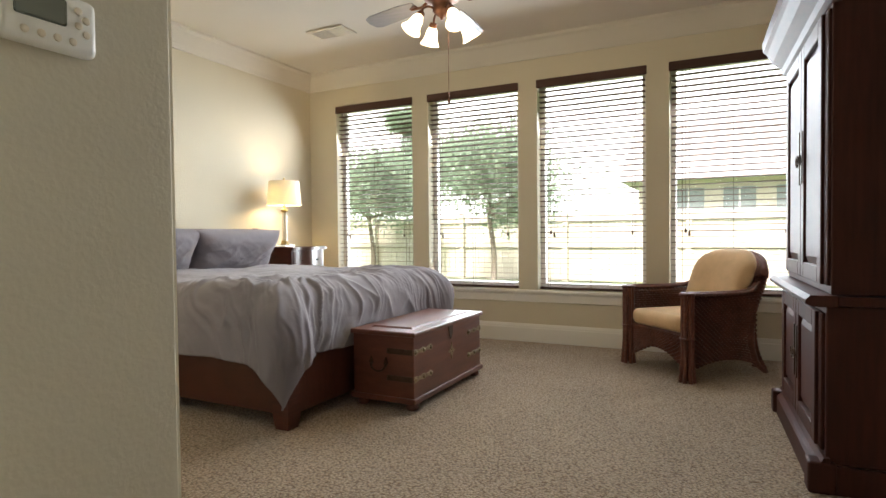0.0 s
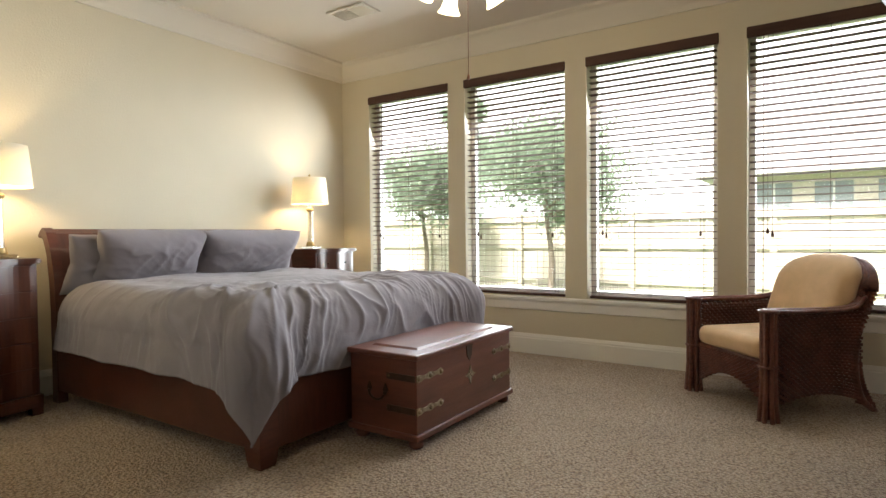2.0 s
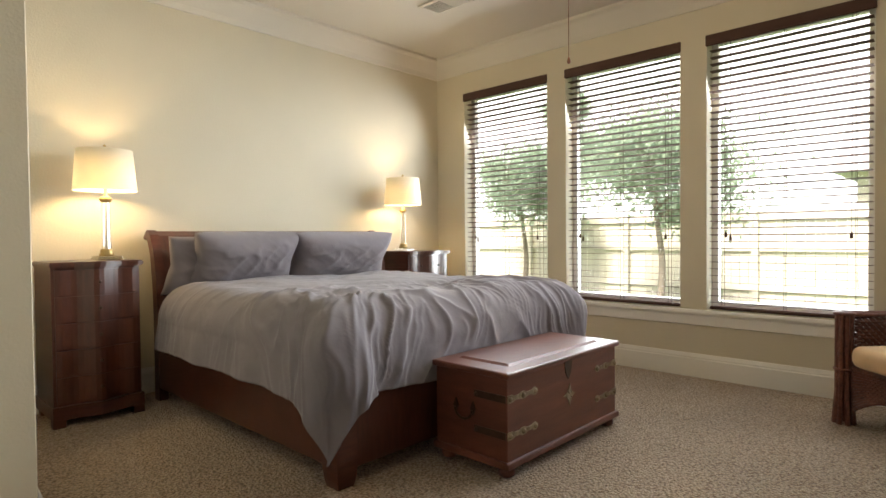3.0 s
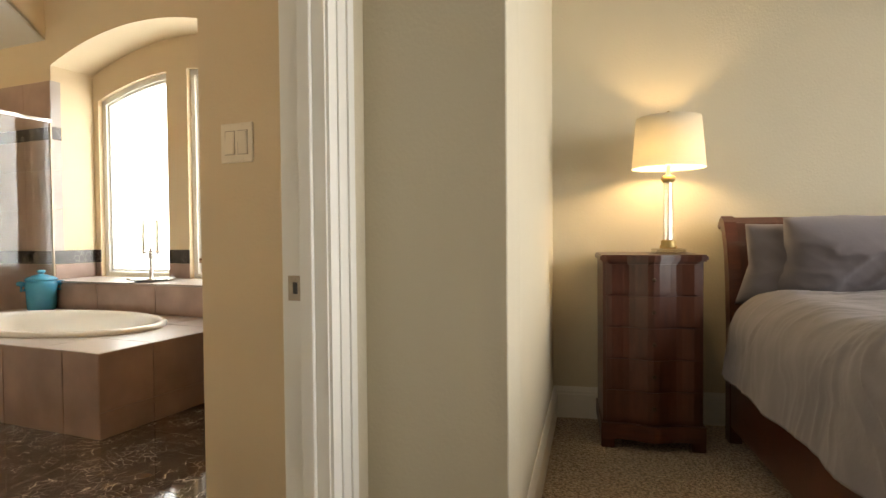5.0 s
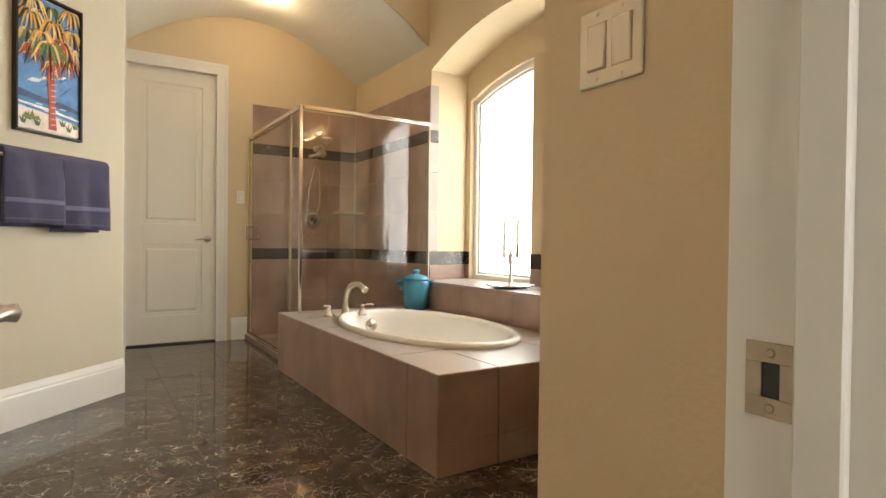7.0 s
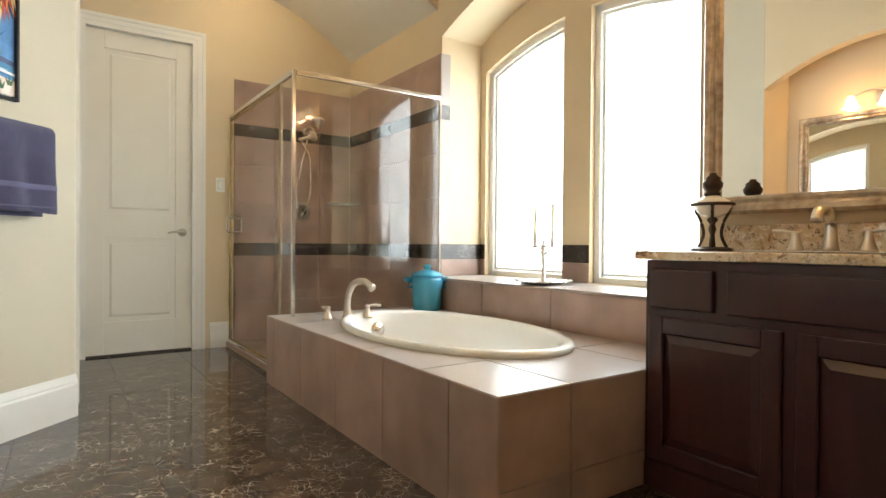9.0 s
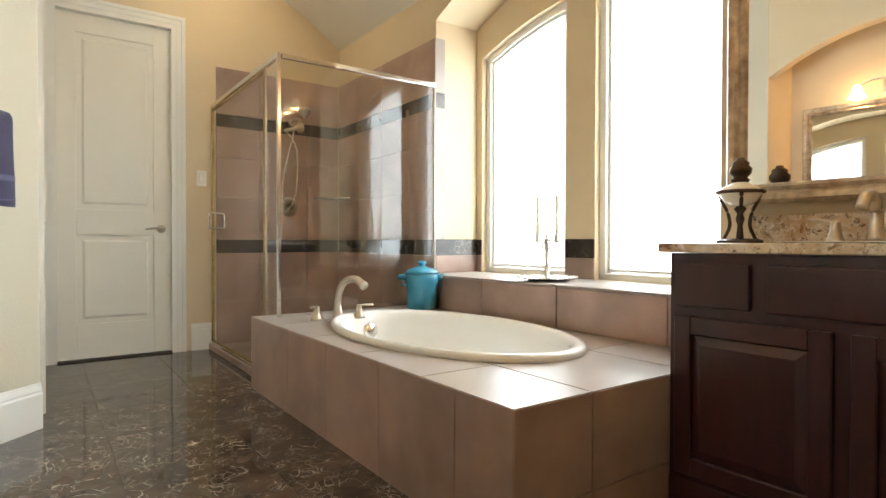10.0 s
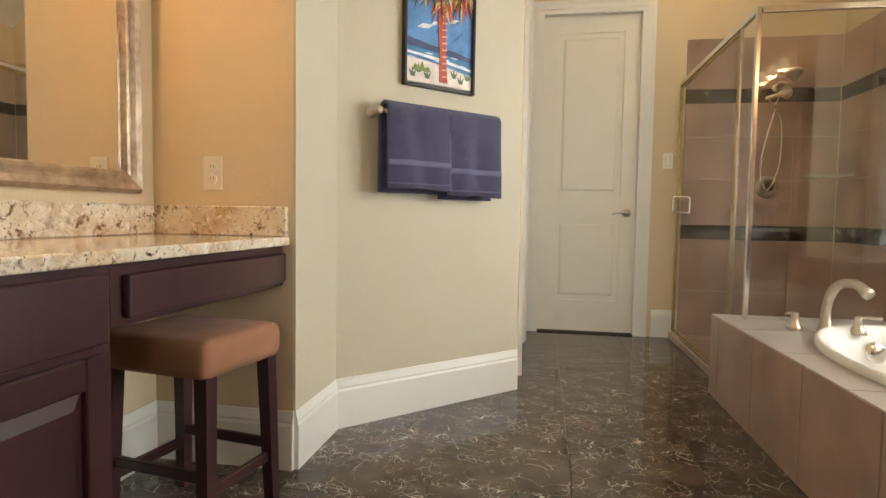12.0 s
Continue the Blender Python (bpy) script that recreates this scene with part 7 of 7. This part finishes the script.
def vanity_light(m, label):
    v_ = thing("vanity_light", m, label, "wall light", bath=True)
    part("back_plate", box(0.001, 0.02, -0.09, 0.09, -0.05, 0.05, 0.008, 3), NICKEL, v_, smooth=True)
    part("bar", tube(bend([(0.02, 0, 0.0), (0.09, 0, 0.03), (0.09, -0.12, 0.05), (0.09, -0.24, 0.01)], 18), 0.008, 8, bm=tube(bend([(0.09, 0, 0.03), (0.09, 0.12, 0.05), (0.09, 0.24, 0.01)], 12), 0.008, 8)), NICKEL, v_, smooth=True)
    for y in (-0.24, 0, 0.24):
        g = part("bell_glass", moved(lathe([(0.02, 0.0), (0.035, -0.03), (0.045, -0.07), (0.065, -0.10), (0.062, -0.10), (0.04, -0.07)], 20, caps=False), Matrix.Translation((0.09, y, 0.02))), OPAL, v_, "lit frosted bell glass", True)
        g.visible_shadow = False
        p = m @ Vector((0.09, y, -0.06))
        lamp("vanity_bulb", "POINT", TB @ Matrix.Translation(p), 1.5, (1.0, 0.60, 0.27), radius=0.04)


vanity_light(pose(MW, -0.93, 2.05, 0, 0, 180), "nickel three-light vanity fixture over the make-up mirror")
# this fixture is out of view, added for warm light at the sink end
vanity_light(pose(BW, -0.235, 2.22), "unseen added nickel three-light vanity fixture over the sink mirror")


def can_light(x, y, z):
    c = thing("recessed_light", pose(x, y, z), "lit round recessed ceiling light", "ceiling light", bath=True)
    part("trim_ring", lathe([(0.085, 0), (0.083, -0.008), (0.065, -0.006), (0.065, 0)], 32), PLASTIC, c)
    part("lens", lathe([(0.064, -0.001), (0.064, -0.003)], 28), glow("can_lens", (1, 0.85, 0.6), 4), c, "glowing lens")
    lamp("can_spot", "POINT", TB @ pose(x, y, z - 0.10), 3.0, (1.0, 0.80, 0.52), radius=0.06)


can_light(-2.55, -3.70, arc(-2.55, VX0, VX1, VS, VT) - 0.002)

# ---- marble floor tiles ----
P = 0.46
tile_mesh = None
BFLOOR = bpy.data.objects["bath_floor"]
k = 0
for i in range(9):
    for j in range(12):
        x0, y0 = -3.98 + i * P, BB + 0.01 + j * P
        if y0 + P > DY0 + 0.10 or x0 > -0.25:
            continue
        if tile_mesh is None:
            o = part("tile", box(0.001, P - 0.001, 0.001, P - 0.001, -0.010, 0.0, 0.0008), MARBLE, BFLOOR)
            tile_mesh = o.data
        else:
            o = new("tile", tile_mesh)
            o.parent = BFLOOR
        o.location = (x0, y0, random.uniform(-0.0003, 0.0003))
S("door_saddle", box(JR, JL, DY0 - 0.01, DY1 + 0.01, -0.004, 0.004, 0.001), MARBLE, "dark marble door saddle", "threshold")

# ---- outside ----
structure("sky_backdrop", box(-90, 90, 75, 75.2, -1, 60), glow("overcast_sky", (0.95, 0.98, 1.0), 0.5), "pale overcast sky", "backdrop")
gr = structure("ground", box(-60, 60, YW + 0.17, 120, -0.42, -0.40), LAWN, "green lawn behind the house", "lawn")
FY = 12.0
fence = thing("fence", pose(0, FY, -0.40), "tall cedar board fence round the yard", "fence", "", "structure")
pk = box(-0.07, 0.07, -0.01, 0.01, 0.02, 1.75, 0.004)
first = None
for k in range(110):
    if first is None:
        first = part("picket", pk, FENCEW, fence)
        o = first
    else:
        o = new("picket", first.data)
        o.parent = fence
    o.location = (-12.5 + k * 0.146, random.uniform(-0.004, 0.004), random.uniform(-0.01, 0.01))
for z in (0.35, 1.05, 1.6):
    part("rail", box(-12.6, 3.6, -0.055, -0.015, z, z + 0.09), FENCEW, fence)
for k in range(7):
    part("post", box(-12.6 + k * 2.4, -12.5 + k * 2.4, -0.14, -0.04, 0, 1.80), FENCEW, fence)


def tree(x, y, h, r, seed, label, z0=-0.40):
    rnd = random.Random(seed)
    t = thing("tree", pose(x, y, z0), label, "tree")
    b = tube(bend([(0, 0, 0), (0.05, 0.03, h * 0.3), (-0.04, 0, h * 0.6), (0.02, 0, h * 0.85)], 12), [0.065 - 0.0035 * k for k in range(13)], 10)
    tips = []
    for k in range(16):
        a, zz = rnd.uniform(0, 6.28), h * rnd.uniform(0.55, 0.90)
        l = r * rnd.uniform(0.55, 1.0) * (1.15 - 0.5 * zz / h)
        e = Vector((l * math.cos(a), l * math.sin(a), zz + l * rnd.uniform(0.1, 0.6)))
        m_ = e * 0.5 + Vector((0, 0, zz * 0.5 - 0.02))
        tube([(0, 0, zz), tuple(m_), tuple(e)], [0.035, 0.022, 0.008], 6, bm=b)
        tips += [e, m_, e * 0.75 + Vector((0, 0, zz * 0.25))]
    part("trunk", b, BARK, t, "", True)
    vs, fs = [], []
    for c in tips + [Vector((0, 0, h * 0.95)), Vector((0, 0, h * 0.8))]:
        s = r * rnd.uniform(0.22, 0.42)
        for _ in range(330):
            d = Vector((rnd.gauss(0, 1), rnd.gauss(0, 1), rnd.gauss(0, 0.8)))
            p = c + d * s * 0.55
            u = Vector((rnd.gauss(0, 1), rnd.gauss(0, 1), rnd.gauss(0, 1))).normalized()
            w = u.orthogonal().normalized()
            L = rnd.uniform(0.03, 0.062)
            n0 = len(vs)
            vs += [tuple(p - u * L), tuple(p + w * L * 0.4), tuple(p + u * L), tuple(p - w * L * 0.4)]
            fs.append((n0, n0 + 1, n0 + 2, n0 + 3))
    me = bpy.data.meshes.new("crown")
    me.from_pydata(vs, [], fs)
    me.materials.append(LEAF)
    c = new("crown", me)
    c.parent = t
    tagged(c, "leafy green crown", kind="stuff")


tree(-7.0, 10.6, 3.1, 1.25, 1, "leafy green tree in front of the fence")
tree(-3.8, 9.8, 3.0, 1.45, 2, "young leafy tree standing on the lawn")
tree(-7.8, 14.0, 5.0, 0.9, 3, "tall slim tree behind the fence")
# wall, roof and window colours carry painted-in bright haze
house = thing("neighbour_house", pose(0, 22, -0.40), "pale brick neighbouring house, dark shingle roof paled for haze", "house")
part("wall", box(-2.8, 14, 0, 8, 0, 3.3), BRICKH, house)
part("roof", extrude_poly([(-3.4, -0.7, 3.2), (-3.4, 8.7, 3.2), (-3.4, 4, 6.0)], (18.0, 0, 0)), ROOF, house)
for x in (-1.6, 0.0, 1.6, 3.2, 6.5):
    wd = part("window", box(x, x + 1.0, -0.06, 0.0, 1.6, 2.9, 0.01), mat("far_window", (0.30, 0.33, 0.34), 0.15), house)
    part("frame", box(x - 0.08, x + 1.08, -0.09, -0.065, 1.5, 1.58, bm=box(x + 0.47, x + 0.53, -0.09, -0.065, 1.6, 2.9)), TRIM, wd)
